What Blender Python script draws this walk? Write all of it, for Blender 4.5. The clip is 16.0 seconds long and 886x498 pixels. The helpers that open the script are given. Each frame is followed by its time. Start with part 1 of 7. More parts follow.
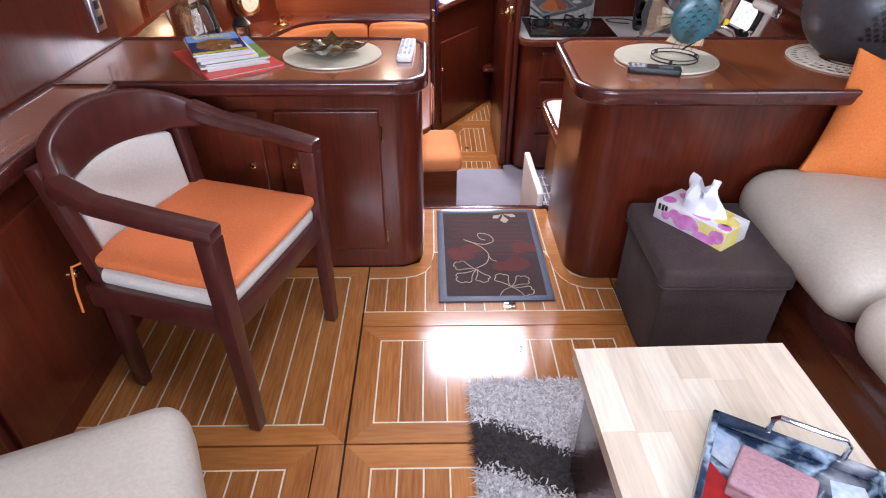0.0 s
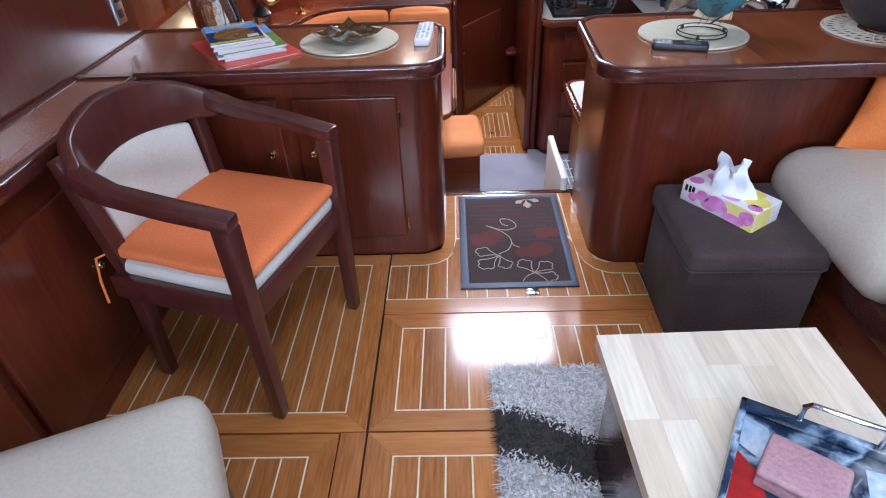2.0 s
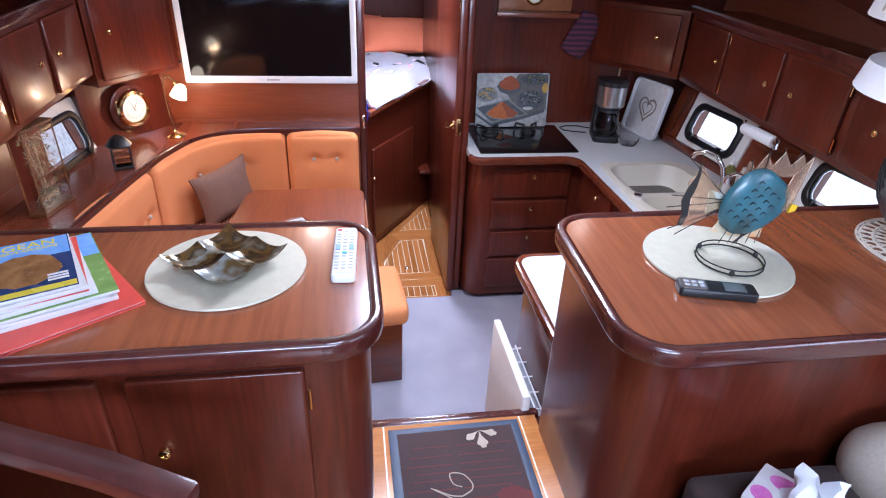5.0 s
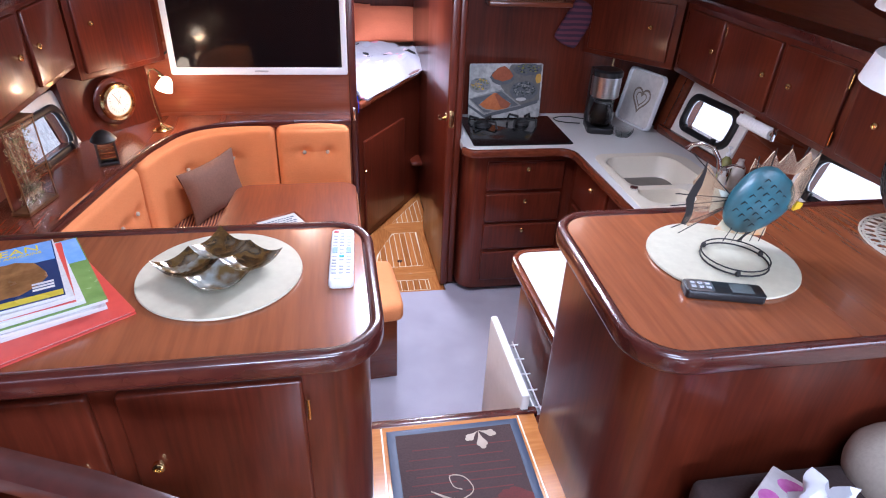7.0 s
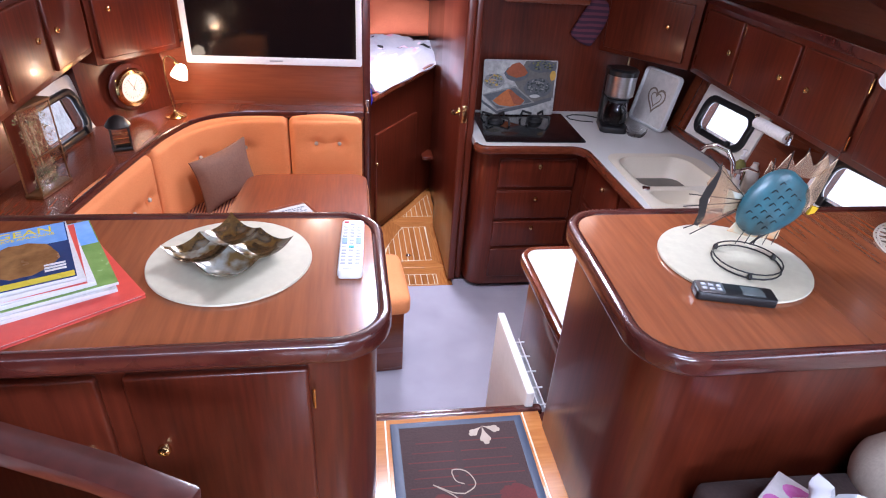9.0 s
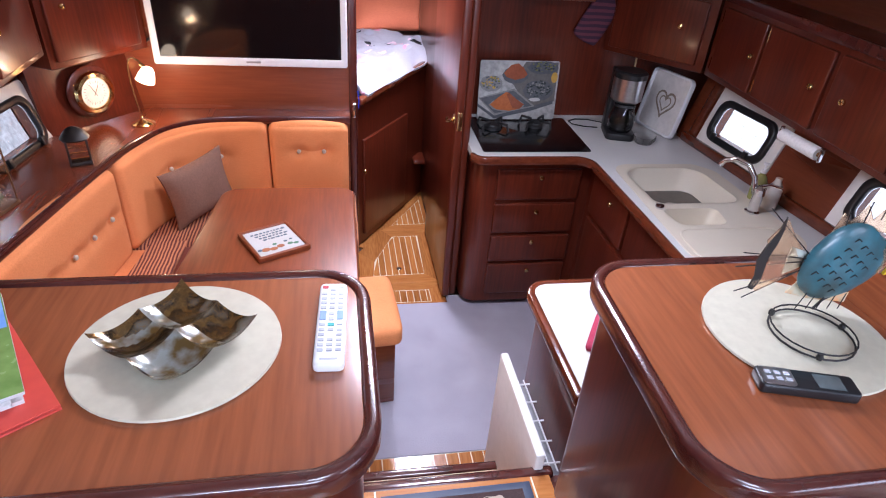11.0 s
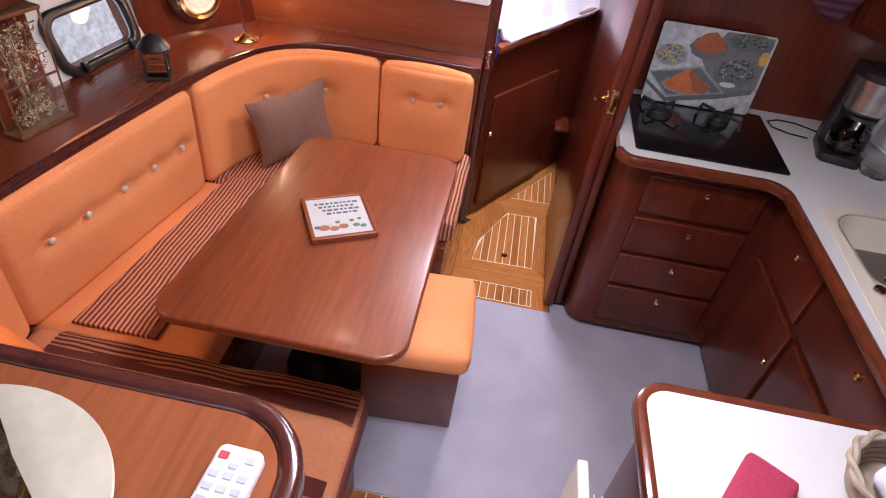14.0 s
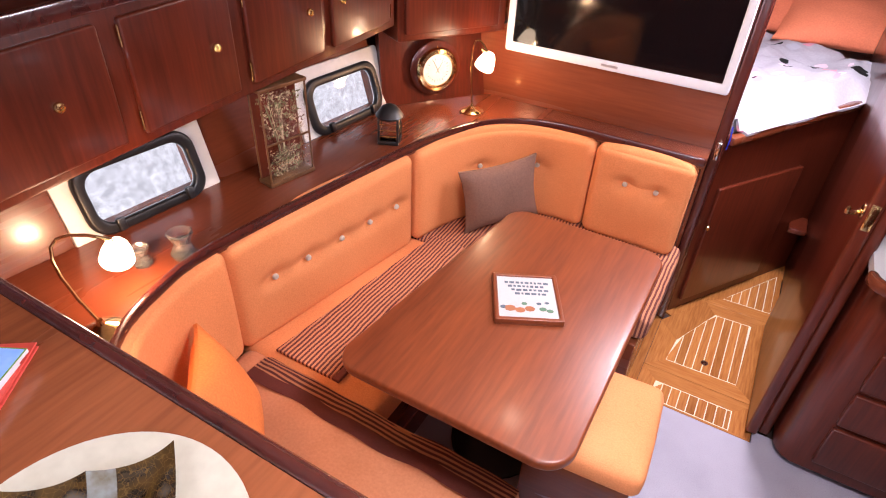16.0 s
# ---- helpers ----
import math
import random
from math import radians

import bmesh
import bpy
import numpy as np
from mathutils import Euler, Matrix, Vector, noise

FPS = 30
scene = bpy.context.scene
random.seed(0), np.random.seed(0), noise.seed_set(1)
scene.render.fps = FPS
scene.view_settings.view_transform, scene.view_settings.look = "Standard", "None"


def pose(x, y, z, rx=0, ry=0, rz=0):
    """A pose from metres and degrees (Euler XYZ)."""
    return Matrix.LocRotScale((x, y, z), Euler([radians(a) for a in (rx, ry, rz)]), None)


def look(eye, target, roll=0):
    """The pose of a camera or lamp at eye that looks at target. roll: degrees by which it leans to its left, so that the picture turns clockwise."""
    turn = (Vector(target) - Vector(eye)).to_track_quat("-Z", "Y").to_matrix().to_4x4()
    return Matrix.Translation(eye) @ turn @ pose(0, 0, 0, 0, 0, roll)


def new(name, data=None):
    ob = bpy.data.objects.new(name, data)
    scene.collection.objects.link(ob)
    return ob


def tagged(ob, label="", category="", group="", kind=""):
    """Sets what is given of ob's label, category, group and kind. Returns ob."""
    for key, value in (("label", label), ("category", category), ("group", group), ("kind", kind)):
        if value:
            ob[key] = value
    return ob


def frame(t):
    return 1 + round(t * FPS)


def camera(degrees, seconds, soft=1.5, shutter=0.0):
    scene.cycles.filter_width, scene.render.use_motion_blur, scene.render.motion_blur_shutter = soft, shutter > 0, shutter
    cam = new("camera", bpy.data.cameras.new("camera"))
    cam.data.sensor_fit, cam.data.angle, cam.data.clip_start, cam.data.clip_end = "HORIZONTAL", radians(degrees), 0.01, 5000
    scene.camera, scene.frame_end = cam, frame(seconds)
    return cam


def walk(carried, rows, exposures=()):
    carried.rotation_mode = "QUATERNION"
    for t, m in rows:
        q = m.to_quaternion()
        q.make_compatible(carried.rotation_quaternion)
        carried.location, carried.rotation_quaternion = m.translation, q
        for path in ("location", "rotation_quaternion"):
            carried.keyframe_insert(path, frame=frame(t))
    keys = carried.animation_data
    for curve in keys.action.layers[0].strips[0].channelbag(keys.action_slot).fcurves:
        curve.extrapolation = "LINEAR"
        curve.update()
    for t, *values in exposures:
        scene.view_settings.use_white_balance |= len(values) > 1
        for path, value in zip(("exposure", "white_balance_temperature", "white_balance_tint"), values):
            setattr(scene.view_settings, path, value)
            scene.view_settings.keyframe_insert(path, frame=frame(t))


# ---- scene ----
cam = camera(74.4, 16.0, soft=1.1)
PATH = [
    (0, (-0.011, -0.02, 1.269), (0.025, 1.627, 0.134), 0.3),
    (0.5, (0.005, -0.019, 1.255), (0.01, 1.585, 0.062), -1.4),
    (1, (-0.013, -0.024, 1.248), (-0.023, 1.569, 0.04), 0.5),
    (1.5, (-0.012, -0.024, 1.252), (-0.023, 1.562, 0.034), 0.8),
    (2, (0.011, -0.005, 1.255), (-0.049, 1.617, 0.086), -2.5),
    (2.5, (0.003, 0.099, 1.237), (0.02, 1.691, 0.026), -0.7),
    (3, (-0.054, 0.311, 1.287), (0.19, 1.935, 0.146), 4.2),
    (3.5, (-0.011, 0.505, 1.283), (0.182, 2.154, 0.168), 2.8),
    (4, (0.015, 0.651, 1.323), (0.074, 2.343, 0.258), -1.4),
    (4.5, (-0.054, 0.771, 1.347), (0.214, 2.5, 0.377), 2.8),
    (7, (-0.084, 0.866, 1.362), (0.245, 2.563, 0.355), 2.7),
    (7.5, (-0.081, 0.868, 1.359), (0.247, 2.581, 0.38), 3.4),
    (8, (-0.088, 0.871, 1.352), (0.211, 2.565, 0.331), 4.5),
    (8.5, (-0.087, 0.869, 1.355), (0.21, 2.555, 0.321), 4.2),
    (9, (-0.087, 0.866, 1.356), (0.214, 2.56, 0.336), 4.0),
    (9.5, (-0.096, 0.888, 1.373), (0.214, 2.607, 0.399), 4.5),
    (12, (0.013, 1.381, 1.325), (0.361, 2.986, 0.183), 4.7),
    (12.5, (0.1, 1.491, 1.284), (0.454, 3.062, 0.098), 6.1),
    (13, (0.212, 1.604, 1.263), (0.243, 3.15, 0.003), 3.7),
    (13.5, (0.173, 1.684, 1.265), (0.011, 3.205, -0.023), 2.0),
    (14, (0.105, 1.749, 1.28), (-0.002, 3.286, 0.004), 8.3),
    (14.5, (0.091, 1.783, 1.265), (-0.356, 3.253, -0.015), 8.3),
    (15, (0.123, 1.846, 1.257), (-0.493, 3.221, -0.059), 5.4),
    (15.5, (0.096, 1.839, 1.297), (-0.623, 3.235, 0.058), 4.6),
    (16, (0.091, 1.834, 1.316), (-0.683, 3.258, 0.145), 2.9),
]
walk(cam, [(t, look(eye, target, roll)) for t, eye, target, roll in PATH],
     [(0.0, 0.22, 6250, 22), (0.5, 0.05, 5950, 18), (1.5, 0.02, 5550, 14), (2.5, 0.0, 5600, 16), (3.0, -0.08, 5400, 17), (4.0, 0.43, 5350, 18), (9.5, 0.60, 5750, 24), (12.5, 0.24, 5800, 22), (13.5, 0.29, 6150, 26), (14.5, 0.38, 6300, 27), (16.0, 0.73, 6450, 29)])

# ---- light and exposure ----
world = bpy.data.worlds.new("sky")
scene.world = world
world.use_nodes = True
wn = world.node_tree.nodes
sky = wn.new("ShaderNodeTexSky")
sky.sky_type, sky.sun_disc = "NISHITA", False
sky.sun_elevation, sky.sun_rotation = radians(48), radians(150)
wn["Background"].inputs[1].default_value = 0.12
world.node_tree.links.new(sky.outputs[0], wn["Background"].inputs[0])


def area(name, m, sx, sy, watts, colour):
    lamp = bpy.data.lights.new(name, "AREA")
    lamp.shape, lamp.size, lamp.size_y, lamp.energy, lamp.color = "RECTANGLE", sx, sy, watts, colour
    ob = new(name, lamp)
    ob.matrix_basis = m
    return ob


def bulb(name, at, watts, colour, radius=0.03):
    lamp = bpy.data.lights.new(name, "POINT")
    lamp.energy, lamp.color, lamp.shadow_soft_size = watts, colour, radius
    ob = new(name, lamp)
    ob.location = at
    return ob


DAY = (0.78, 0.89, 1.0)
HATCH = (0.91, 0.94, 0.98)
WARM = (1.0, 0.62, 0.3)
area("hatch_daylight", look((0.27, 2.80, 1.44), (0.27, 2.80, 0)), 0.62, 0.46, 33, HATCH)
area("aft_window_daylight", look((0.0, -1.68, 1.45), (0.0, 0, 1.1)), 1.9, 0.5, 66, DAY)
area("side_window_daylight", look((1.72, 0.35, 1.35), (0.0, 0.5, 0.7)), 1.3, 0.42, 9, DAY)
# added overhead fill for counters and low table; the hatch is assumed
area("saloon_hatch_daylight", look((0.25, 0.45, 2.04), (0.25, 0.45, 0)), 0.6, 0.6, 18, DAY)
# added fill under the closed ceiling, brightens passage floor and berth; no hatch here
area("cabin_hatch_daylight", look((0.33, 4.36, 1.38), (0.36, 4.30, 0)), 0.30, 0.44, 31, HATCH)
bulb("shelf_bulb_far", (-0.940, 4.03, 0.50), 3.2, WARM)
bulb("shelf_bulb_near", (-1.165, 2.47, 0.40), 4.2, WARM)
bulb("downlight_port", (-0.25, 3.45, 1.36), 2.6, (1.0, 0.82, 0.6), 0.05)
bulb("downlight_starboard", (1.05, 3.30, 1.36), 0.3, (1.0, 0.85, 0.66), 0.05)

# ---- materials ----


def nodes_of(name):
    m = bpy.data.materials.new(name)
    m.use_nodes = True
    t = m.node_tree
    return m, t.nodes, t.links, t.nodes["Principled BSDF"]


def mat(name, a, b=None, rough=0.5, metal=0.0, grain=40.0, stretch=(1, 1, 1), big=3.0, bump=0.0, coat=0.0, bumpscale=None, spread=0.5, vary=0.06):
    """A surface whose colour runs from a to b over fine grain and broad patches, with matching relief."""
    b = b or tuple(0.8 * c for c in a)
    m, n, l, p = nodes_of(name)
    tc, mp = n.new("ShaderNodeTexCoord"), n.new("ShaderNodeMapping")
    mp.inputs["Scale"].default_value = stretch
    l.new(tc.outputs["Object"], mp.inputs[0])
    fine, wide = n.new("ShaderNodeTexNoise"), n.new("ShaderNodeTexNoise")
    fine.inputs["Scale"].default_value, fine.inputs["Detail"].default_value = grain, 6
    wide.inputs["Scale"].default_value, wide.inputs["Detail"].default_value = big, 3
    l.new(mp.outputs[0], fine.inputs[0])
    l.new(mp.outputs[0], wide.inputs[0])
    add = n.new("ShaderNodeMath")
    add.operation = "ADD"
    l.new(fine.outputs[0], add.inputs[0])
    l.new(wide.outputs[0], add.inputs[1])
    ramp = n.new("ShaderNodeMapRange")
    ramp.inputs[1].default_value, ramp.inputs[2].default_value = 1 - spread / 2, 1 + spread / 2
    l.new(add.outputs[0], ramp.inputs[0])
    mix = n.new("ShaderNodeMix")
    mix.data_type = "RGBA"
    mix.inputs[6].default_value, mix.inputs[7].default_value = (*a, 1), (*b, 1)
    l.new(ramp.outputs[0], mix.inputs[0])
    info, hsv = n.new("ShaderNodeObjectInfo"), n.new("ShaderNodeHueSaturation")
    val = n.new("ShaderNodeMapRange")
    val.inputs[3].default_value, val.inputs[4].default_value = 1 - vary, 1 + vary
    l.new(info.outputs["Random"], val.inputs[0])
    l.new(val.outputs[0], hsv.inputs["Value"])
    l.new(mix.outputs[2], hsv.inputs["Color"])
    l.new(hsv.outputs[0], p.inputs["Base Color"])
    rr = n.new("ShaderNodeMapRange")
    rr.inputs[3].default_value, rr.inputs[4].default_value = max(0.02, rough * 0.8), min(1, rough * 1.25)
    l.new(wide.outputs[0], rr.inputs[0])
    l.new(rr.outputs[0], p.inputs["Roughness"])
    p.inputs["Metallic"].default_value = metal
    p.inputs["Coat Weight"].default_value, p.inputs["Coat Roughness"].default_value = coat, 0.13
    if bump:
        bp = n.new("ShaderNodeBump")
        bp.inputs["Strength"].default_value, bp.inputs["Distance"].default_value = bump, 0.004
        src = fine
        if bumpscale:
            src = n.new("ShaderNodeTexNoise")
            src.inputs["Scale"].default_value, src.inputs["Detail"].default_value = bumpscale, 4
            l.new(tc.outputs["Object"], src.inputs[0])
        l.new(src.outputs[0], bp.inputs["Height"])
        l.new(bp.outputs[0], p.inputs["Normal"])
    return m


def glass_mat(name, colour, rough=0.0, ior=1.45):
    m, n, l, p = nodes_of(name)
    p.inputs["Base Color"].default_value = (*colour, 1)
    p.inputs["Transmission Weight"].default_value, p.inputs["Roughness"].default_value, p.inputs["IOR"].default_value = 1, rough, ior
    return m


def glow_mat(name, colour, strength, patches=0.0):
    m, n, l, p = nodes_of(name)
    em = n.new("ShaderNodeEmission")
    em.inputs[0].default_value, em.inputs[1].default_value = (*colour, 1), strength
    if patches:
        tc, no, mr = n.new("ShaderNodeTexCoord"), n.new("ShaderNodeTexNoise"), n.new("ShaderNodeMapRange")
        no.inputs["Scale"].default_value, no.inputs["Detail"].default_value = patches, 8
        mr.inputs[1].default_value, mr.inputs[2].default_value = 0.35, 0.7
        mr.inputs[3].default_value, mr.inputs[4].default_value = strength * 0.72, strength * 1.2
        l.new(tc.outputs["Object"], no.inputs[0])
        l.new(no.outputs[0], mr.inputs[0])
        l.new(mr.outputs[0], em.inputs[1])
    l.new(em.outputs[0], n["Material Output"].inputs[0])
    return m


def stripe_mat(name, a, b, width, axis):
    """Woven cloth with stripes of two colours across one axis."""
    m = mat(name, a, rough=0.9, grain=220, bump=0.25)
    n, l = m.node_tree.nodes, m.node_tree.links
    tc, sep, mul, fr, gt = n.new("ShaderNodeTexCoord"), n.new("ShaderNodeSeparateXYZ"), n.new("ShaderNodeMath"), n.new("ShaderNodeMath"), n.new("ShaderNodeMath")
    mul.operation, fr.operation, gt.operation = "MULTIPLY", "FRACT", "GREATER_THAN"
    mul.inputs[1].default_value, gt.inputs[1].default_value = 1 / width, 0.5
    wob, add = n.new("ShaderNodeTexNoise"), n.new("ShaderNodeMath")
    wob.inputs["Scale"].default_value = 6
    add.operation = "MULTIPLY_ADD"
    l.new(tc.outputs["Object"], wob.inputs[0])
    l.new(tc.outputs["Object"], sep.inputs[0])
    l.new(wob.outputs[0], add.inputs[0])
    add.inputs[1].default_value = 0.02
    l.new(sep.outputs["XYZ".index(axis)], add.inputs[2])
    l.new(add.outputs[0], mul.inputs[0])
    l.new(mul.outputs[0], fr.inputs[0])
    l.new(fr.outputs[0], gt.inputs[0])
    mix, hsv = n.new("ShaderNodeMix"), n["Hue/Saturation/Value"]
    mix.data_type = "RGBA"
    mix.inputs[7].default_value = (*b, 1)
    l.new(n["Mix"].outputs[2], mix.inputs[6])
    l.new(gt.outputs[0], mix.inputs[0])
    l.new(mix.outputs[2], hsv.inputs["Color"])
    return m


# upright mahogany coloured darker, so the shade on its faces is in the base colour
MAHOG = mat("shaded_mahogany_upright", (0.135, 0.023, 0.009), (0.050, 0.0075, 0.0033), rough=0.30, grain=30, stretch=(3, 3, 0.2), big=2.2, bump=0.035, bumpscale=5, coat=0.5, spread=0.8)
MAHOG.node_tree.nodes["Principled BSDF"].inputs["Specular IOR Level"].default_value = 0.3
MAHOG_X = mat("varnished_mahogany_athwart", (0.24, 0.058, 0.021), (0.13, 0.028, 0.011), rough=0.26, grain=26, stretch=(0.25, 4, 4), big=1.6, coat=0.5, spread=1.1)
MAHOG_Y = mat("varnished_mahogany_fore_aft", (0.20, 0.046, 0.017), (0.11, 0.023, 0.009), rough=0.26, grain=26, stretch=(4, 0.25, 4), big=1.6, coat=0.5, spread=1.1)
MAHOG_E = mat("varnished_mahogany_edge", (0.15, 0.034, 0.013), (0.09, 0.018, 0.007), rough=0.24, grain=26, stretch=(1, 1, 3), coat=0.4)
TRIM = mat("dark_mahogany_trim", (0.085, 0.018, 0.012), (0.05, 0.010, 0.008), rough=0.22, grain=30, stretch=(1, 1, 0.4), coat=0.7)
# counter tops: same wood coloured lighter to carry the light from above
BARTOP = mat("lit_polished_mahogany_top", (0.37, 0.108, 0.037), (0.20, 0.052, 0.018), rough=0.25, grain=22, stretch=(4, 0.25, 4), big=1.2, bump=0.02, bumpscale=6, coat=0.95, spread=0.75)
CHAIRWOOD = mat("dark_stained_chair_wood", (0.085, 0.019, 0.015), (0.050, 0.011, 0.009), rough=0.3, grain=40, stretch=(1, 1, 0.3), coat=0.4)
TABLEWOOD = mat("satin_mahogany_table", (0.27, 0.064, 0.019), (0.105, 0.021, 0.006), rough=0.36, grain=22, stretch=(4, 0.3, 4), big=1.4, coat=0.15, spread=1.0)
TEAK = mat("varnished_teak", (0.50, 0.195, 0.052), (0.28, 0.092, 0.022), rough=0.18, grain=34, stretch=(4, 0.3, 4), big=2, bump=0.05, bumpscale=18, coat=0.6, spread=0.6, vary=0.15)
TEAK_X = mat("varnished_teak_athwart", (0.52, 0.205, 0.055), (0.36, 0.125, 0.031), rough=0.18, grain=30, stretch=(0.35, 4, 4), big=2, bump=0.05, bumpscale=18, coat=0.6, spread=0.6, vary=0.12)
INLAY = mat("cream_inlay", (0.80, 0.68, 0.46), rough=0.25, coat=0.5)
DARKGAP = mat("dark_joint", (0.03, 0.012, 0.007), rough=0.7)
CARPET = mat("grey_carpet", (0.43, 0.405, 0.465), (0.31, 0.29, 0.335), rough=0.95, grain=260, big=4, bump=0.6, spread=0.7)
ORANGE = mat("orange_cloth", (0.83, 0.305, 0.105), (0.69, 0.225, 0.070), rough=0.85, grain=200, big=2.5, bump=0.3)
ORANGE2 = mat("bright_orange_cotton", (0.82, 0.23, 0.045), (0.70, 0.17, 0.032), rough=0.8, grain=160, bump=0.2)
SALMON = mat("salmon_cotton", (0.80, 0.22, 0.10), (0.68, 0.17, 0.08), rough=0.85, grain=120, bump=0.2)
STRIPE_X = stripe_mat("striped_cloth_fore_aft", (0.62, 0.25, 0.12), (0.13, 0.028, 0.02), 0.0155, "X")
STRIPE_Z = stripe_mat("striped_cloth_level", (0.60, 0.24, 0.12), (0.13, 0.028, 0.02), 0.0155, "Z")
MAROON = mat("maroon_band_cloth", (0.20, 0.045, 0.03), rough=0.9, grain=200, bump=0.2)
BEIGE = mat("beige_leather", (0.56, 0.49, 0.40), (0.48, 0.41, 0.33), rough=0.5, grain=120, bump=0.25)
CREAMCLOTH = mat("cream_upholstery", (0.62, 0.57, 0.50), (0.54, 0.49, 0.43), rough=0.8, grain=160, bump=0.2)
BROWN = mat("brown_suede", (0.060, 0.034, 0.030), (0.036, 0.020, 0.018), rough=0.85, grain=140, big=7, bump=0.3)
BROWN.node_tree.nodes["Principled BSDF"].inputs["Sheen Weight"].default_value = 0.08
# worn suede, coloured darker still for the shade on the near seat
WORN_SHADED = mat("shaded_worn_orange_suede", (0.56, 0.215, 0.095), (0.44, 0.155, 0.062), rough=0.9, grain=120, big=5, bump=0.3, spread=0.7)
TAUPE = mat("taupe_velvet", (0.24, 0.125, 0.085), (0.18, 0.094, 0.065), rough=0.9, grain=120, bump=0.3)
WHITELAM = mat("white_speckled_laminate", (0.70, 0.69, 0.67), (0.62, 0.61, 0.59), rough=0.35, grain=380, big=3, spread=0.6)
CREAMSINK = mat("cream_composite", (0.72, 0.65, 0.52), (0.66, 0.59, 0.47), rough=0.3, grain=300)
WHITE = mat("white_plastic", (0.80, 0.80, 0.80), (0.76, 0.76, 0.77), rough=0.3, grain=60)
OFFWHITE = mat("off_white_panel", (0.74, 0.71, 0.66), (0.68, 0.65, 0.60), rough=0.45)
HEADLINER = mat("white_headliner", (0.78, 0.76, 0.72), rough=0.8, grain=80, bump=0.1)
BLACK = mat("black_plastic", (0.012, 0.012, 0.013), rough=0.35)
BLACKGLOSS = mat("black_glass", (0.006, 0.006, 0.007), rough=0.14, coat=0.5)
SCREEN = mat("switched_off_screen", (0.004, 0.004, 0.005), rough=0.07)
IRON = mat("black_cast_iron", (0.015, 0.015, 0.015), rough=0.6, bump=0.3)
CHROME = mat("polished_chrome", (0.78, 0.78, 0.80), rough=0.10, metal=1)
STEEL = mat("brushed_steel", (0.55, 0.55, 0.56), rough=0.3, metal=1, grain=90, stretch=(0.1, 1, 1))
BRASS = mat("polished_brass", (0.83, 0.60, 0.28), rough=0.16, metal=1)
GOLD = mat("pale_gold_lacquer", (0.68, 0.645, 0.50), (0.60, 0.565, 0.43), rough=0.34, metal=0.15, grain=60)
CRYSTAL = mat("faceted_crystal", (0.92, 0.92, 0.90), rough=0.03, coat=0.6)
CRYSTAL.node_tree.nodes["Principled BSDF"].inputs["Transmission Weight"].default_value = 0.94
GLASS = glass_mat("clear_glass", (0.95, 0.97, 0.97))

# ---- mesh helpers ----
BASE = {}


def finish(bm, sharp=0.6):
    bmesh.ops.recalc_face_normals(bm, faces=bm.faces)
    for f in bm.faces:
        f.smooth = True
    for e in bm.edges:
        e.smooth = len(e.link_faces) == 2 and e.calc_face_angle(0) < sharp
    return bm


def mesh_of(name, bm, material):
    finish(bm)
    me = bpy.data.meshes.new(name)
    bm.to_mesh(me)
    bm.free()
    for m in material if isinstance(material, (list, tuple)) else [material]:
        me.materials.append(m)
    return me


def thing(name, base, label, category, group="", kind="", turn=None):
    """An Empty at the thing's base. Its parts are given in world places, or in its own when turn is set."""
    ob = new(name)
    ob.empty_display_size = 0.1
    if turn is None:
        ob.location = base
        BASE[ob.name] = Vector(base)
    else:
        ob.matrix_basis = pose(*base, 0, 0, turn)
        BASE[ob.name] = Vector((0, 0, 0))
    return tagged(ob, label, category, group, kind)


def part(name, bm, material, parent, label=""):
    off = BASE[parent.name]
    bmesh.ops.translate(bm, vec=-off, verts=bm.verts)
    ob = new(name, mesh_of(name, bm, material))
    ob.parent = parent
    BASE[ob.name] = off
    return tagged(ob, label)


def solid(name, bm, material, label, category="", group="", kind=""):
    """A thing of one mesh, with its origin at the middle of its base."""
    lo = [min(v.co[i] for v in bm.verts) for i in range(3)]
    hi = [max(v.co[i] for v in bm.verts) for i in range(3)]
    o = Vector(((lo[0] + hi[0]) / 2, (lo[1] + hi[1]) / 2, lo[2]))
    bmesh.ops.translate(bm, vec=-o, verts=bm.verts)
    ob = new(name, mesh_of(name, bm, material))
    ob.location = o
    BASE[ob.name] = o
    return tagged(ob, label, category, group, kind)


def structure(name, bm, material, label):
    return solid(name, bm, material, label, kind="structure")


def box(x0, x1, y0, y1, z0, z1, r=0.0, seg=2):
    bm = bmesh.new()
    bmesh.ops.create_cube(bm, size=1)
    for v in bm.verts:
        v.co = Vector((x0 if v.co.x < 0 else x1, y0 if v.co.y < 0 else y1, z0 if v.co.z < 0 else z1))
    if r:
        bmesh.ops.bevel(bm, geom=bm.edges, offset=r, segments=seg, affect="EDGES", profile=0.5)
    return bm


def rpoly(pts, radii, n=7):
    """A polygon, anticlockwise, with its corners rounded."""
    out, k = [], len(pts)
    radii = radii if isinstance(radii, (list, tuple)) else [radii] * k
    for i in range(k):
        p, a, b, r = Vector(pts[i]), Vector(pts[i - 1]), Vector(pts[(i + 1) % k]), radii[i]
        if r <= 0:
            out.append(p)
            continue
        da, db = (a - p).normalized(), (b - p).normalized()
        half = da.angle(db) / 2
        cut = r / math.tan(half)
        c = p + (da + db).normalized() * (r / math.sin(half))
        s, e = p + da * cut - c, p + db * cut - c
        turn = math.atan2(s.x * e.y - s.y * e.x, s.dot(e))
        for j in range(n + 1):
            q = turn * j / n
            out.append(c + Vector((s.x * math.cos(q) - s.y * math.sin(q), s.x * math.sin(q) + s.y * math.cos(q))))
    return out


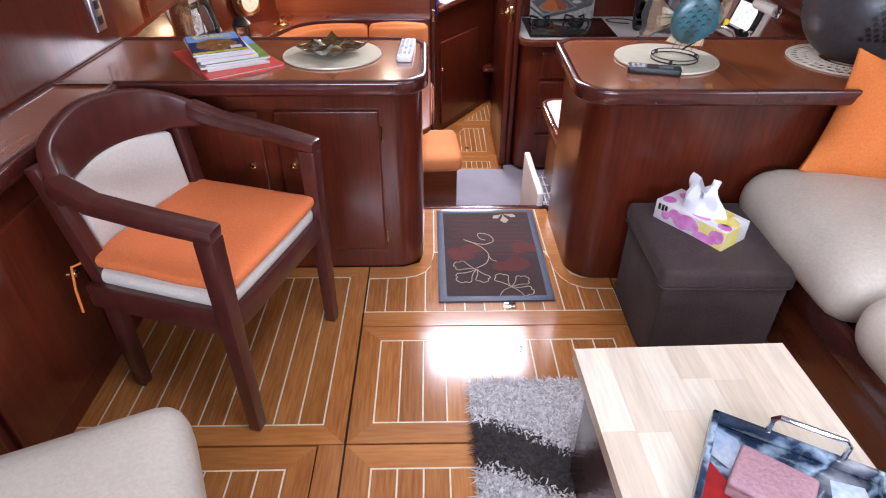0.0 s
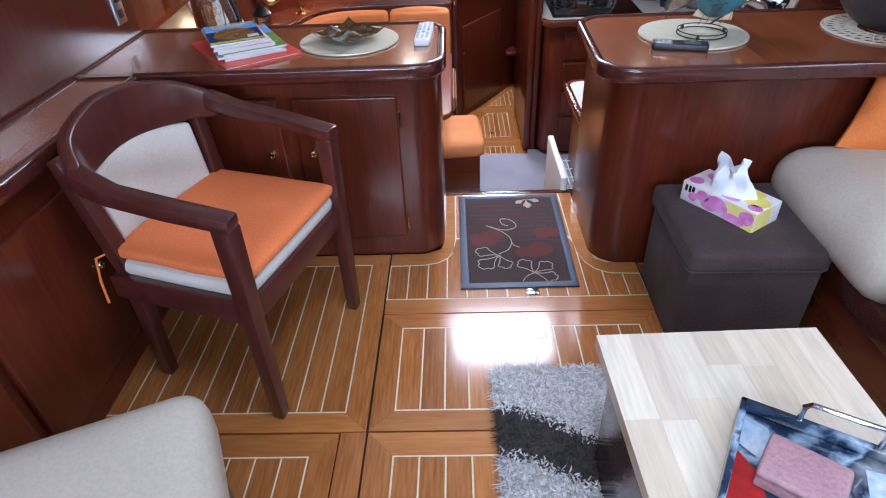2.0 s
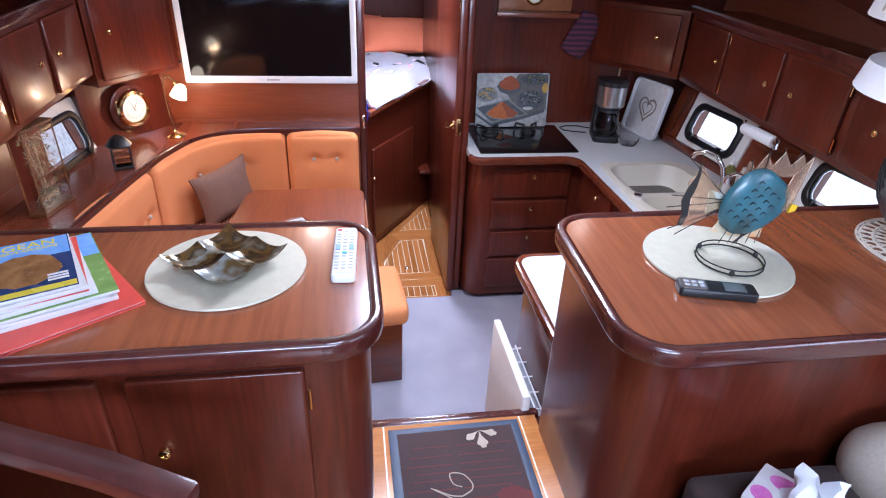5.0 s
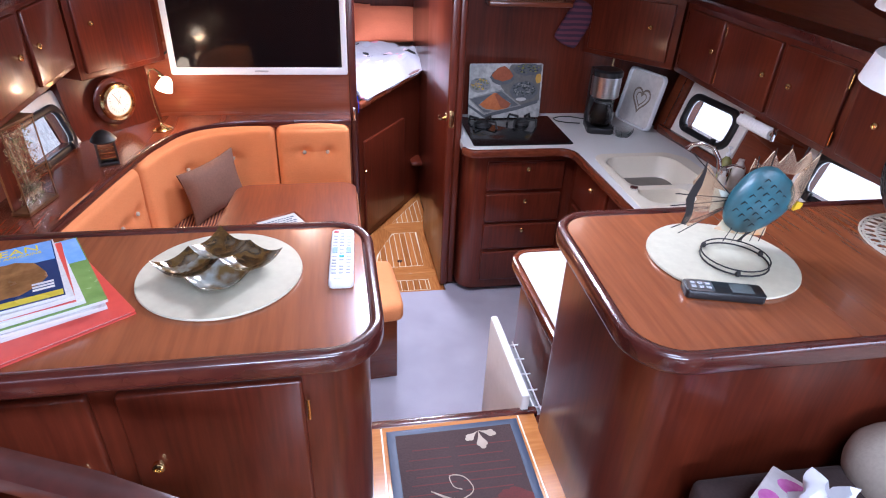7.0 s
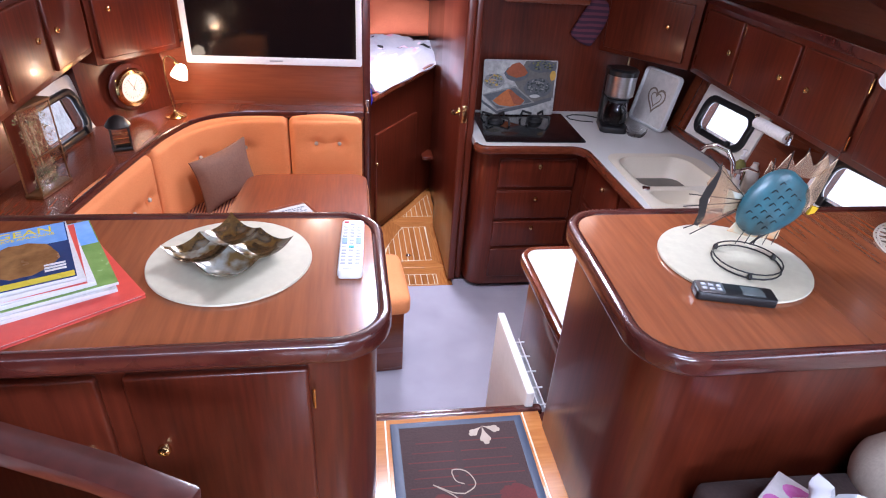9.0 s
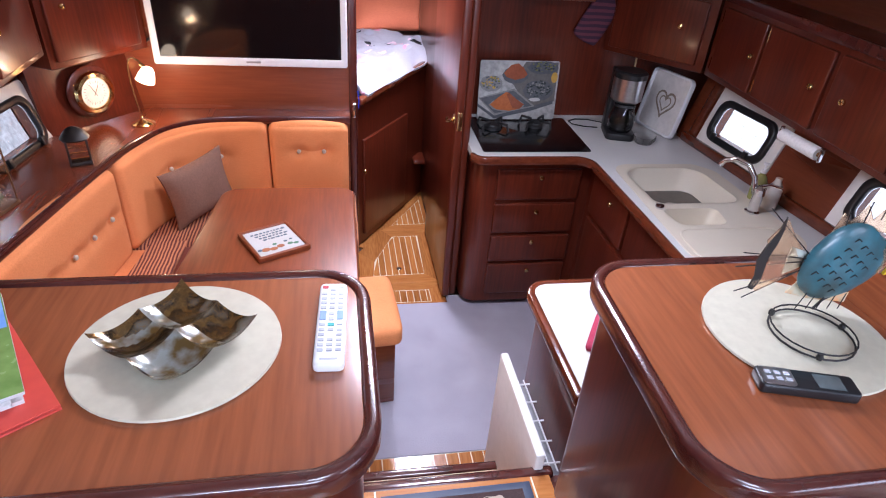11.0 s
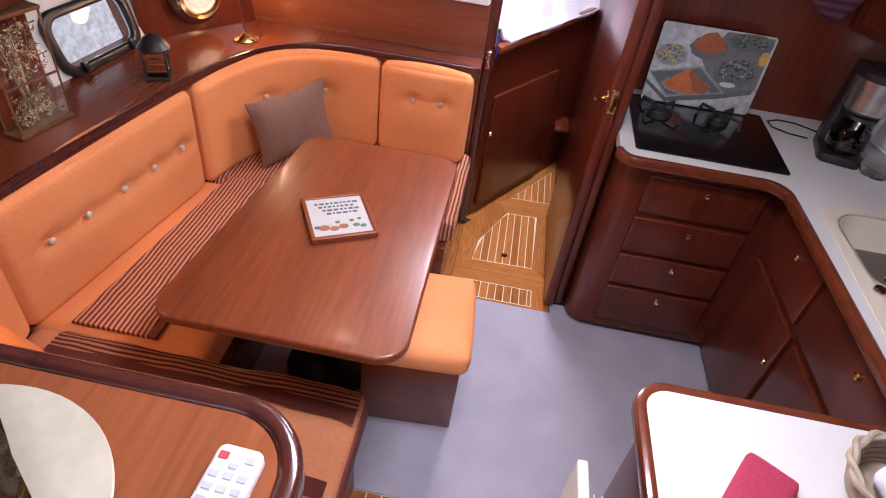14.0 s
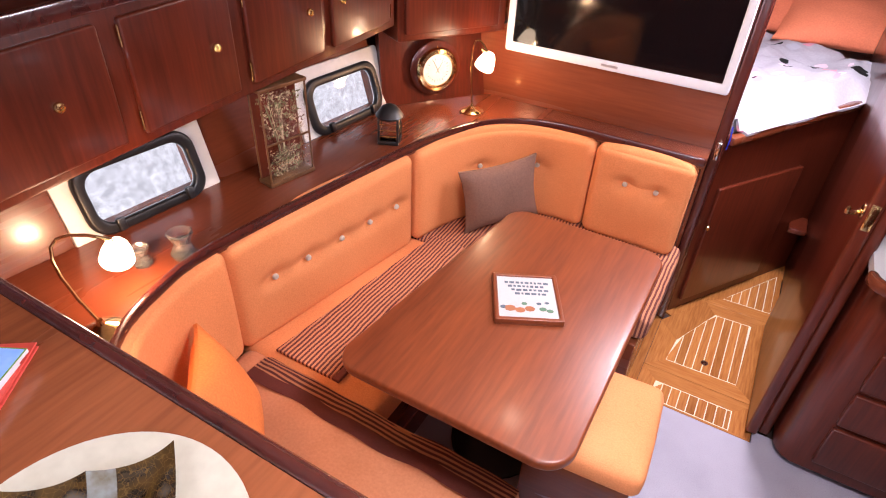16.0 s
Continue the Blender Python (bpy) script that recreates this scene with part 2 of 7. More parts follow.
def prism(loop, z0, z1, r=0.0, seg=3, lift=None):
    """A plate or block over a plan outline; r rounds its upper and lower edges."""
    bm = bmesh.new()
    vs = [bm.verts.new((p[0], p[1], z0)) for p in loop]
    f = bm.faces.new(vs)
    ext = bmesh.ops.extrude_face_region(bm, geom=[f])
    bmesh.ops.translate(bm, vec=(0, 0, z1 - z0), verts=[g for g in ext["geom"] if isinstance(g, bmesh.types.BMVert)])
    bmesh.ops.recalc_face_normals(bm, faces=bm.faces)
    if r:
        es = [e for e in bm.edges if abs(e.verts[0].co.z - e.verts[1].co.z) < 1e-6]
        bmesh.ops.bevel(bm, geom=es, offset=r, segments=seg, affect="EDGES", profile=0.5)
    return bm


def ring(outer, inner, z0, z1, r=0.006):
    """A rail between two outlines with the same number of points."""
    bm, k = bmesh.new(), len(outer)
    rows = [[bm.verts.new((p[0], p[1], z)) for p in lp] for lp, z in ((outer, z0), (outer, z1), (inner, z1), (inner, z0))]
    for a in range(4):
        for i in range(k):
            j = (i + 1) % k
            bm.faces.new((rows[a][i], rows[a][j], rows[(a + 1) % 4][j], rows[(a + 1) % 4][i]))
    bmesh.ops.recalc_face_normals(bm, faces=bm.faces)
    if r:
        es = [e for e in bm.edges if len(e.link_faces) == 2 and e.calc_face_angle(0) > 1.2]
        bmesh.ops.bevel(bm, geom=es, offset=r, segments=3, affect="EDGES", profile=0.5)
    return bm


def lathe(profile, at=(0, 0, 0), n=24, m=None):
    """A turned body from (radius, height) pairs."""
    bm = bmesh.new()
    rows = []
    for r, z in profile:
        rows.append([bm.verts.new((r * math.cos(6.283185 * i / n), r * math.sin(6.283185 * i / n), z)) for i in range(n)] if r > 1e-5 else [bm.verts.new((0, 0, z))] * n)
    for a, b in zip(rows, rows[1:]):
        for i in range(n):
            vs = []
            for v in (a[i], a[(i + 1) % n], b[(i + 1) % n], b[i]):
                if v not in vs:
                    vs.append(v)
            if len(vs) > 2:
                bm.faces.new(vs)
    if m:
        bmesh.ops.transform(bm, matrix=m, verts=bm.verts)
    bmesh.ops.translate(bm, vec=at, verts=bm.verts)
    return bm


def tube(pts, radius, n=8, closed=False):
    """A round bar along points; radius may be one for each point."""
    pts = [Vector(p) for p in pts]
    k = len(pts)
    rad = radius if isinstance(radius, (list, tuple)) else [radius] * k
    bm, rows, up = bmesh.new(), [], None
    for i, p in enumerate(pts):
        a, b = (pts[i - 1] if (i or closed) else p), (pts[(i + 1) % k] if (i < k - 1 or closed) else p)
        t = (b - a).normalized()
        if up is None:
            up = t.orthogonal()
        up = (up - t * up.dot(t)).normalized()
        side = t.cross(up)
        rows.append([bm.verts.new(p + rad[i] * (up * math.cos(6.283185 * j / n) + side * math.sin(6.283185 * j / n))) for j in range(n)])
    for i in range(k if closed else k - 1):
        for j in range(n):
            a, b = rows[i], rows[(i + 1) % k]
            bm.faces.new((a[j], a[(j + 1) % n], b[(j + 1) % n], b[j]))
    if not closed:
        bm.faces.new(rows[0])
        bm.faces.new(rows[-1])
    return bm


def bar(pts, w, h, r=0.004, up=(0, 0, 1)):
    """A rectangular rail along points."""
    pts = [Vector(p) for p in pts]
    bm, rows, upv = bmesh.new(), [], Vector(up)
    for i, p in enumerate(pts):
        a, b = pts[max(i - 1, 0)], pts[min(i + 1, len(pts) - 1)]
        t = (b - a).normalized()
        s = t.cross(upv).normalized()
        u = s.cross(t)
        ww = w[i] if isinstance(w, (list, tuple)) else w
        hh = h[i] if isinstance(h, (list, tuple)) else h
        rows.append([bm.verts.new(p + s * ww / 2 * x + u * hh / 2 * y) for x, y in ((-1, -1), (1, -1), (1, 1), (-1, 1))])
    for a, b in zip(rows, rows[1:]):
        for j in range(4):
            bm.faces.new((a[j], a[(j + 1) % 4], b[(j + 1) % 4], b[j]))
    bm.faces.new(rows[0])
    bm.faces.new(rows[-1])
    bmesh.ops.recalc_face_normals(bm, faces=bm.faces)
    if r:
        es = [e for e in bm.edges if len(e.link_faces) == 2 and e.calc_face_angle(0) > 0.9]
        bmesh.ops.bevel(bm, geom=es, offset=r, segments=2, affect="EDGES", profile=0.5)
    return bm


def pad(sx, sy, sz, r=0.03, puff=0.0, cuts=11, wrinkle=0.0, seed=0.0):
    """A stuffed block about the origin: rounded edges and swollen faces."""
    bm = bmesh.new()
    bmesh.ops.create_cube(bm, size=2)
    bmesh.ops.subdivide_edges(bm, edges=bm.edges, cuts=cuts, use_grid_fill=True)
    half = Vector((sx / 2, sy / 2, sz / 2))
    r = min(r, *(h * 0.98 for h in half))
    for v in bm.verts:
        u = v.co.copy()
        u = Vector([math.sin(c * 1.5708) * 0.6 + c * 0.4 for c in u])
        p = Vector((u.x * half.x, u.y * half.y, u.z * half.z))
        q = Vector([max(-(h - r), min(h - r, c)) for c, h in zip(p, half)])
        d = p - q
        if d.length > 1e-7:
            p = q + d.normalized() * min(r, d.length) if d.length < r else q + d.normalized() * r
        p.z += puff * u.z * (1 - u.x ** 2) * (1 - u.y ** 2)
        p.y += puff * 0.35 * u.y * (1 - u.x ** 2) * (1 - u.z ** 2)
        p.x += puff * 0.35 * u.x * (1 - u.y ** 2) * (1 - u.z ** 2)
        if wrinkle:
            p += Vector((0, 0, wrinkle * noise.noise(Vector((p.x * 9 + seed, p.y * 9, p.z * 4)))))
        v.co = p
    return bm


def moved(bm, m):
    bmesh.ops.transform(bm, matrix=m, verts=bm.verts)
    return bm


def joined(*bms):
    out = bms[0]
    for b in bms[1:]:
        me = bpy.data.meshes.new("tmp")
        b.to_mesh(me)
        b.free()
        out.from_mesh(me)
        bpy.data.meshes.remove(me)
    return out


def along(path, s):
    """Place and left-hand normal at arc length s of a plan path."""
    for a, b in zip(path, path[1:]):
        a, b = Vector(a), Vector(b)
        d = (b - a).length
        if s <= d or b == Vector(path[-1]):
            t = (b - a) / d
            return a + t * s, Vector((-t.y, t.x)), t
        s -= d


def smooth_path(path, n=4):
    """Catmull-Rom points through a plan path."""
    P = [Vector(p) for p in path]
    P = [2 * P[0] - P[1]] + P + [2 * P[-1] - P[-2]]
    out = []
    for i in range(1, len(P) - 2):
        for j in range(n):
            t = j / n
            out.append(0.5 * ((2 * P[i]) + (P[i + 1] - P[i - 1]) * t + (2 * P[i - 1] - 5 * P[i] + 4 * P[i + 1] - P[i + 2]) * t * t + (3 * P[i] - P[i - 1] - 3 * P[i + 1] + P[i + 2]) * t ** 3))
    return out + [P[-2]]


def wall_panel(p0, p1, z0, z1, lean, thick, holes=()):
    """An upright wall from p0 to p1 whose top leans to its left by lean a metre, with rectangular openings (u0, u1, v0, v1)."""
    a, b = Vector(p0), Vector(p1)
    run = (b - a).length
    t = (b - a) / run
    nrm = Vector((-t.y, t.x))
    us = sorted({0, run, *(h[0] for h in holes), *(h[1] for h in holes)})
    vs = sorted({0, z1 - z0, *(h[2] for h in holes), *(h[3] for h in holes)})
    bm = bmesh.new()

    def at(u, v, w):
        q = a + t * u + nrm * (w + lean * v)
        return bm.verts.new((q.x, q.y, z0 + v))

    for i in range(len(us) - 1):
        for j in range(len(vs) - 1):
            um, vm = (us[i] + us[i + 1]) / 2, (vs[j] + vs[j + 1]) / 2
            if any(h[0] < um < h[1] and h[2] < vm < h[3] for h in holes):
                continue
            c = [at(u, v, w) for w in (0, thick) for u, v in ((us[i], vs[j]), (us[i + 1], vs[j]), (us[i + 1], vs[j + 1]), (us[i], vs[j + 1]))]
            for q in ((0, 1, 2, 3), (7, 6, 5, 4), (0, 4, 5, 1), (1, 5, 6, 2), (2, 6, 7, 3), (3, 7, 4, 0)):
                bm.faces.new([c[k] for k in q])
    bmesh.ops.remove_doubles(bm, verts=bm.verts, dist=1e-5)
    seen, dead = {}, []
    for f in bm.faces:
        key = tuple(sorted(v.index for v in f.verts))
        seen.setdefault(key, []).append(f)
    bm.verts.index_update()
    seen = {}
    for f in bm.faces:
        seen.setdefault(tuple(sorted(v.index for v in f.verts)), []).append(f)
    dead = [f for fs in seen.values() if len(fs) > 1 for f in fs]
    bmesh.ops.delete(bm, geom=dead, context="FACES")
    return bm


# ---- setting ----
LOW = -0.625
structure("floor_sub", box(-1.6, 1.9, -1.8, 2.115, -0.06, -0.014), DARKGAP, "dark subfloor under the varnished teak boards")
structure("floor_lower", box(-1.7, 1.95, 2.1, 6.35, LOW - 0.06, LOW - 0.012), DARKGAP, "dark subfloor of the lower saloon")
structure("riser_wall", box(-1.6, 1.9, 2.085, 2.125, LOW, -0.014), MAHOG, "varnished mahogany riser under the upper floor")
structure("wall_port_upper", box(-1.16, -1.10, -1.8, 2.06, 0.70, 2.0), MAHOG, "varnished mahogany side panel above the counter")
structure("wall_port_lower_side", box(-1.16, -1.10, -1.8, 1.75, -0.02, 0.70), MAHOG, "varnished mahogany wall behind the side cabinets")
structure("wall_starboard_upper", wall_panel((1.75, -1.8), (1.75, 2.14), -0.02, 2.0, 0, -0.05, [(1.45, 2.85, 1.15, 1.60)]), MAHOG, "varnished mahogany saloon side with a long window")
structure("wall_aft", wall_panel((-1.16, -1.76), (1.8, -1.76), -0.02, 2.0, 0, -0.05, [(0.2, 2.2, 1.20, 1.72)]), MAHOG, "varnished mahogany after bulkhead with a wide window")
# the unseen gap in this ceiling only lets the overhead fill through
structure("ceiling_upper", joined(box(-1.2, -0.05, -1.82, 2.22, 2.0, 2.05), box(0.55, 1.8, -1.82, 2.22, 2.0, 2.05), box(-0.05, 0.55, -1.82, 0.15, 2.0, 2.05), box(-0.05, 0.55, 0.75, 2.22, 2.0, 2.05)), HEADLINER, "white headliner of the upper saloon")
structure("wall_deck_step", box(-1.75, 1.98, 2.17, 2.22, 1.46, 2.0), HEADLINER, "white panel between the two ceiling heights")
hatch = (-0.05, 0.59, 2.45, 2.91)
structure("ceiling_lower", joined(box(-1.95, hatch[0], 2.17, 6.4, 1.40, 1.46), box(hatch[1], 2.1, 2.17, 6.4, 1.40, 1.46), box(hatch[0], hatch[1], 2.17, hatch[2], 1.40, 1.46), box(hatch[0], hatch[1], hatch[3], 6.4, 1.40, 1.46)), HEADLINER, "white headliner of the lower saloon with a deck hatch")
hh = thing("deck_hatch", (0.27, 2.68, 1.40), "closed deck hatch with an aluminium frame in the white ceiling", "hatch")
part("hatch_frame", ring(rpoly([(hatch[0] - .03, hatch[2] - .03), (hatch[1] + .03, hatch[2] - .03), (hatch[1] + .03, hatch[3] + .03), (hatch[0] - .03, hatch[3] + .03)], .05), rpoly([(hatch[0] + .02, hatch[2] + .02), (hatch[1] - .02, hatch[2] + .02), (hatch[1] - .02, hatch[3] - .02), (hatch[0] + .02, hatch[3] - .02)], .04), 1.385, 1.40), STEEL, hh)

# lower hull sides, leaning outwards, with their portlights
PORT = [Vector((-1.52, 2.05)), Vector((-1.365, 3.88))]
STAR = [Vector((1.72, 3.92)), Vector((1.845, 2.05))]


def on_side(line, y):
    """Arc length on a hull side at the given y."""
    return abs((y - line[0].y) / (line[1].y - line[0].y)) * (line[1] - line[0]).length


LEAN_OUT = 0.30


def side_point(line, u, v, w):
    """A place on a leaning hull side: u along it, v up from the shelf, w into the room."""
    t = (line[1] - line[0]).normalized()
    nrm = Vector((-t.y, t.x))
    q = line[0] + t * u + nrm * (LEAN_OUT * v - w)
    return Vector((q.x, q.y, 0.28 + v))


def side_matrix(line, u, v, w):
    """Axes on a hull side: x along, y up the lean, z into the room."""
    t = (line[1] - line[0]).normalized()
    nrm = Vector((-t.y, t.x, 0))
    x = Vector((t.x, t.y, 0))
    y = (Vector((0, 0, 1)) + nrm * LEAN_OUT).normalized()
    z = x.cross(y)
    m = Matrix((x, y, z)).transposed().to_4x4()
    m.translation = side_point(line, u, v, w)
    return m


PORT_W = [(on_side(PORT, 2.555), on_side(PORT, 2.95)), (on_side(PORT, 3.45), on_side(PORT, 3.865))]
STAR_W = [(on_side(STAR, 3.71), on_side(STAR, 3.31)), (on_side(STAR, 2.84), on_side(STAR, 2.42))]
PV, SV = (0.0, 0.215), (0.09, 0.29)
structure("wall_port_hull", wall_panel(PORT[0], PORT[1], 0.28, 1.42, LEAN_OUT, 0.05, [(a + .02, b - .02, PV[0] + .02, PV[1] - .02) for a, b in PORT_W]), MAHOG_Y, "varnished mahogany hull lining on the port side")
# lighter MAHOG_Y also stands in for light falling on this lining
structure("wall_starboard_hull", wall_panel(STAR[0], STAR[1], 0.28, 1.42, LEAN_OUT, 0.05, [(a + .02, b - .02, SV[0] + .02, SV[1] - .02) for a, b in STAR_W]), MAHOG_Y, "varnished mahogany hull lining on the starboard side")
structure("wall_port_corner", wall_panel((-1.365, 3.88), (-1.06, 4.31), 0.28, 1.42, 0.12, 0.05), MAHOG, "diagonal varnished corner panel that carries the barometer")
structure("wall_port_below", box(-1.75, -1.62, 2.05, 6.4, LOW - .01, 1.46), MAHOG, "hull side behind the dinette")
structure("wall_starboard_below", box(2.02, 2.1, 2.05, 6.4, LOW - .01, 1.46), MAHOG, "hull side behind the galley")
structure("wall_port_aft_return", box(-1.75, -1.105, 2.065, 2.115, -0.01, 2.0), MAHOG, "short bulkhead between side panel and hull")
structure("wall_starboard_aft_return", box(1.755, 2.05, 2.09, 2.14, LOW, 2.0), MAHOG, "short bulkhead beside the galley")
structure("wall_television", box(-1.65, 0.012, 4.30, 4.345, LOW, 1.40), MAHOG_X, "varnished mahogany bulkhead behind the television")
structure("trim_bulkhead_post", box(-0.018, 0.026, 4.285, 4.36, LOW, 1.40, 0.012, 3), TRIM, "rounded mahogany post at the bulkhead end")
structure("wall_galley", box(0.56, 2.02, 4.23, 4.28, LOW, 1.40), MAHOG, "dark mahogany bulkhead behind the hob")
structure("wall_partition", box(0.515, 0.556, 3.80, 5.6, LOW, 1.40, 0.012, 3), MAHOG, "mahogany partition between galley and passage")
structure("wall_cabin_far", box(-1.6, 2.02, 6.30, 6.36, LOW, 1.40), MAHOG, "dark mahogany bulkhead of the fore cabin")
structure("wall_port_lower_close", box(-1.62, -0.06, 2.10, 2.13, LOW, 0.0), MAHOG, "panel under the dinette seat")

GLARE_P = glow_mat("daylight_through_crazed_acrylic", (0.80, 0.86, 0.90), 0.66, 45)
GLARE_S = glow_mat("bright_daylight_outside", (0.92, 0.96, 1.0), 1.25, 40)
RUBBER = mat("black_rubber", (0.010, 0.010, 0.011), rough=0.32, bump=0.05)


def portlight(name, line, ab, vv, glare, label):
    a, b = ab
    m = side_matrix(line, (a + b) / 2, (vv[0] + vv[1]) / 2, 0.0)
    w, h = b - a, (vv[1] - vv[0]) * math.hypot(1, LEAN_OUT)
    o = m.translation.copy()
    win = tagged(new(name), label, "window", kind="structure")
    win.location = o
    BASE[win.name] = o

    def rect(s, t, r):
        return rpoly([(-s / 2, -t / 2), (s / 2, -t / 2), (s / 2, t / 2), (-s / 2, t / 2)], r)

    part("surround", moved(ring(rect(w + .10, h + .09, .015), rect(w - .03, h - .03, .04), -0.004, 0.012, .003), m), OFFWHITE, win, "off-white surround panel")
    part("window_frame", moved(ring(rect(w, h, .065), rect(w - .070, h - .066, .046), 0.008, 0.034, .010), m), RUBBER, win, "black rounded frame")
    part("pane", moved(prism(rect(w - .066, h - .062, .046), 0.004, 0.010), m), GLASS, win).visible_shadow = False
    part("outside_light", moved(prism(rect(w, h, .02), -0.075, -0.07), m), glare, win, "daylit water and sky outside")
    for s in (-0.3, 0.3):
        part("latch", moved(box(s * w - .012, s * w + .012, -h / 2 + .005, -h / 2 + .045, .03, .05, .005), m), RUBBER, win)
    return win


for i, ab in enumerate(PORT_W):
    portlight("window_%d" % (i + 1), PORT, ab, PV, GLARE_P, "oblong portlight in a black frame with crazed acrylic")
for i, ab in enumerate(STAR_W):
    portlight("window_%d" % (i + 3), STAR, ab, SV, GLARE_S, "oblong bright portlight in a black frame over the galley")

# ---- teak floors ----


def board(poly, z, parent, material=TEAK):
    return part("plank", prism(poly, z - 0.012, z, 0.0006, 1), material, parent)


def floor_panel(parent, x0, x1, y0, y1, edge, z=0.0, slat=0.066, left=True, right=True, top=True, bottom=True, line=0.0045):
    """A framed floor board: mitred teak border, cream inlay lines, teak slats inside."""
    g = 0.0012
    x0, x1, y0, y1 = x0 + g, x1 - g, y0 + g, y1 - g
    a0, a1, b0, b1 = x0 + edge * left, x1 - edge * right, y0 + edge * bottom, y1 - edge * top
    if bottom:
        board([(x0, y0), (x1, y0), (a1, b0), (a0, b0)], z, parent, TEAK_X)
    if top:
        board([(a0, b1), (a1, b1), (x1, y1), (x0, y1)], z, parent, TEAK_X)
    if left:
        board([(x0, y0), (a0, b0), (a0, b1), (x0, y1)], z, parent)
    if right:
        board([(a1, b0), (x1, y0), (x1, y1), (a1, b1)], z, parent)
    part("inlay", prism([(a0, b0), (a1, b0), (a1, b1), (a0, b1)], z - 0.012, z - 0.0006), INLAY, parent, "cream inlay lines")
    n = max(1, round((a1 - a0) / slat))
    w = (a1 - a0 - line) / n
    for i in range(n):
        board([(a0 + line + i * w, b0 + line), (a0 + (i + 1) * w, b0 + line), (a0 + (i + 1) * w, b1 - line), (a0 + line + i * w, b1 - line)], z, parent)


fl = tagged(new("floor"), "varnished teak floor with cream inlay lines", "floor", kind="structure")
fl.location = (0, 0.4, 0)
BASE[fl.name] = Vector((0, 0.4, 0))
floor_panel(fl, -1.10, -0.242, 0.938, 1.71, 0.06)
floor_panel(fl, -1.10, -0.310, 0.30, 0.934, 0.066)
floor_panel(fl, -1.10, -0.310, -0.40, 0.296, 0.066)
board([(-0.308, -0.4), (-0.242, -0.4), (-0.242, 0.936), (-0.308, 0.936)], 0, fl)
floor_panel(fl, -0.238, 0.62, 0.940, 1.385, 0.062)
floor_panel(fl, -0.238, 0.62, 0.30, 0.936, 0.068)
floor_panel(fl, -0.238, 0.62, -0.40, 0.296, 0.068)
floor_panel(fl, 0.624, 1.60, -0.40, 1.63, 0.068)
board([(-0.238, 1.388), (0.62, 1.388), (0.62, 1.455), (-0.238, 1.455)], 0, fl, TEAK_X)
# foot of the steps: slats below two sweeping inlay curves, border boards up to the step
part("inlay", prism([(-0.238, 1.4555), (0.62, 1.4555), (0.62, 1.64), (0.50, 1.70), (0.47, 2.134), (-0.045, 2.134), (-0.045, 1.70), (-0.238, 1.64)], -0.012, -0.0008), INLAY, fl, "cream inlay lines")
sweep_l = [(-0.238, 1.637), (-0.12, 1.640), (-0.07, 1.652), (-0.035, 1.678), (-0.015, 1.72), (-0.008, 1.80)]
sweep_r = [(0.424, 1.80), (0.430, 1.70), (0.447, 1.64), (0.475, 1.60), (0.52, 1.575), (0.62, 1.570)]


def sweep_y(x):
    for pts in (sweep_l, sweep_r):
        for a, b in zip(pts, pts[1:]):
            if a[0] <= x <= b[0]:
                return a[1] + (b[1] - a[1]) * (x - a[0]) / (b[0] - a[0])
    return 1.80


x = -0.234
while x < 0.615:
    x1 = min(x + 0.062, 0.618)
    mids = [x + (x1 - x) * k / 4 for k in range(5)]
    board([(x, 1.460), (x1, 1.460)] + [(q, sweep_y(q) - 0.002) for q in reversed(mids)], 0, fl)
    x = x1 + 0.0045
part("plank", prism([(p[0], p[1] + 0.004) for p in sweep_l] + [(-0.008, 2.134), (-0.044, 2.134), (-0.044, 1.80), (-0.06, 1.735), (-0.12, 1.708), (-0.238, 1.708)], -0.012, 0.0), TEAK_X, fl)
part("plank", prism([(p[0], p[1] + 0.004) for p in sweep_r] + [(0.62, 1.635), (0.52, 1.635), (0.484, 1.66), (0.474, 1.72), (0.474, 2.134), (0.424, 2.134)], -0.012, 0.0), TEAK_X, fl)
board([(-0.003, 1.805), (0.419, 1.805), (0.419, 2.134), (-0.003, 2.134)], 0, fl, TEAK_X)
structure("trim_step_nosing", box(-0.06, 0.49, 2.118, 2.150, -0.045, 0.004, 0.008, 3), TRIM, "rounded mahogany nosing at the step edge")

step = thing("step", (0.2, 2.33, LOW), "teak companionway step with inlaid treads and mahogany sides", "step")
part("step_body", box(-0.14, 0.50, 2.126, 2.425, LOW, -0.362, 0.006), MAHOG_X, step)
part("step_nosing", box(-0.145, 0.505, 2.405, 2.440, -0.372, -0.337, 0.008, 3), TRIM, step)
part("inlay", box(-0.13, 0.49, 2.14, 2.403, -0.362, -0.342), INLAY, step, "cream inlay lines")
for i in range(13):
    part("plank", box(-0.128 + i * 0.0475, -0.128 + i * 0.0475 + 0.044, 2.33, 2.400, -0.361, -0.3405), TEAK, step)
part("tread_board", box(-0.128, 0.488, 2.142, 2.326, -0.361, -0.3405), TEAK_X, step)

cp = solid("carpet", prism(rpoly([(-1.1, 2.714), (1.24, 2.714), (1.24, 3.80), (0.50, 3.80), (0.50, 3.735), (-1.1, 3.735)], 0), LOW - 0.012, LOW, 0.003, 1), CARPET, "plain grey carpet on the lower saloon floor", "carpet")
lf = tagged(new("floor_passage"), "varnished teak passage floor with cream inlay lines", "floor", kind="structure")
lf.location = (0.3, 4.4, LOW)
BASE[lf.name] = Vector((0.3, 4.4, LOW))


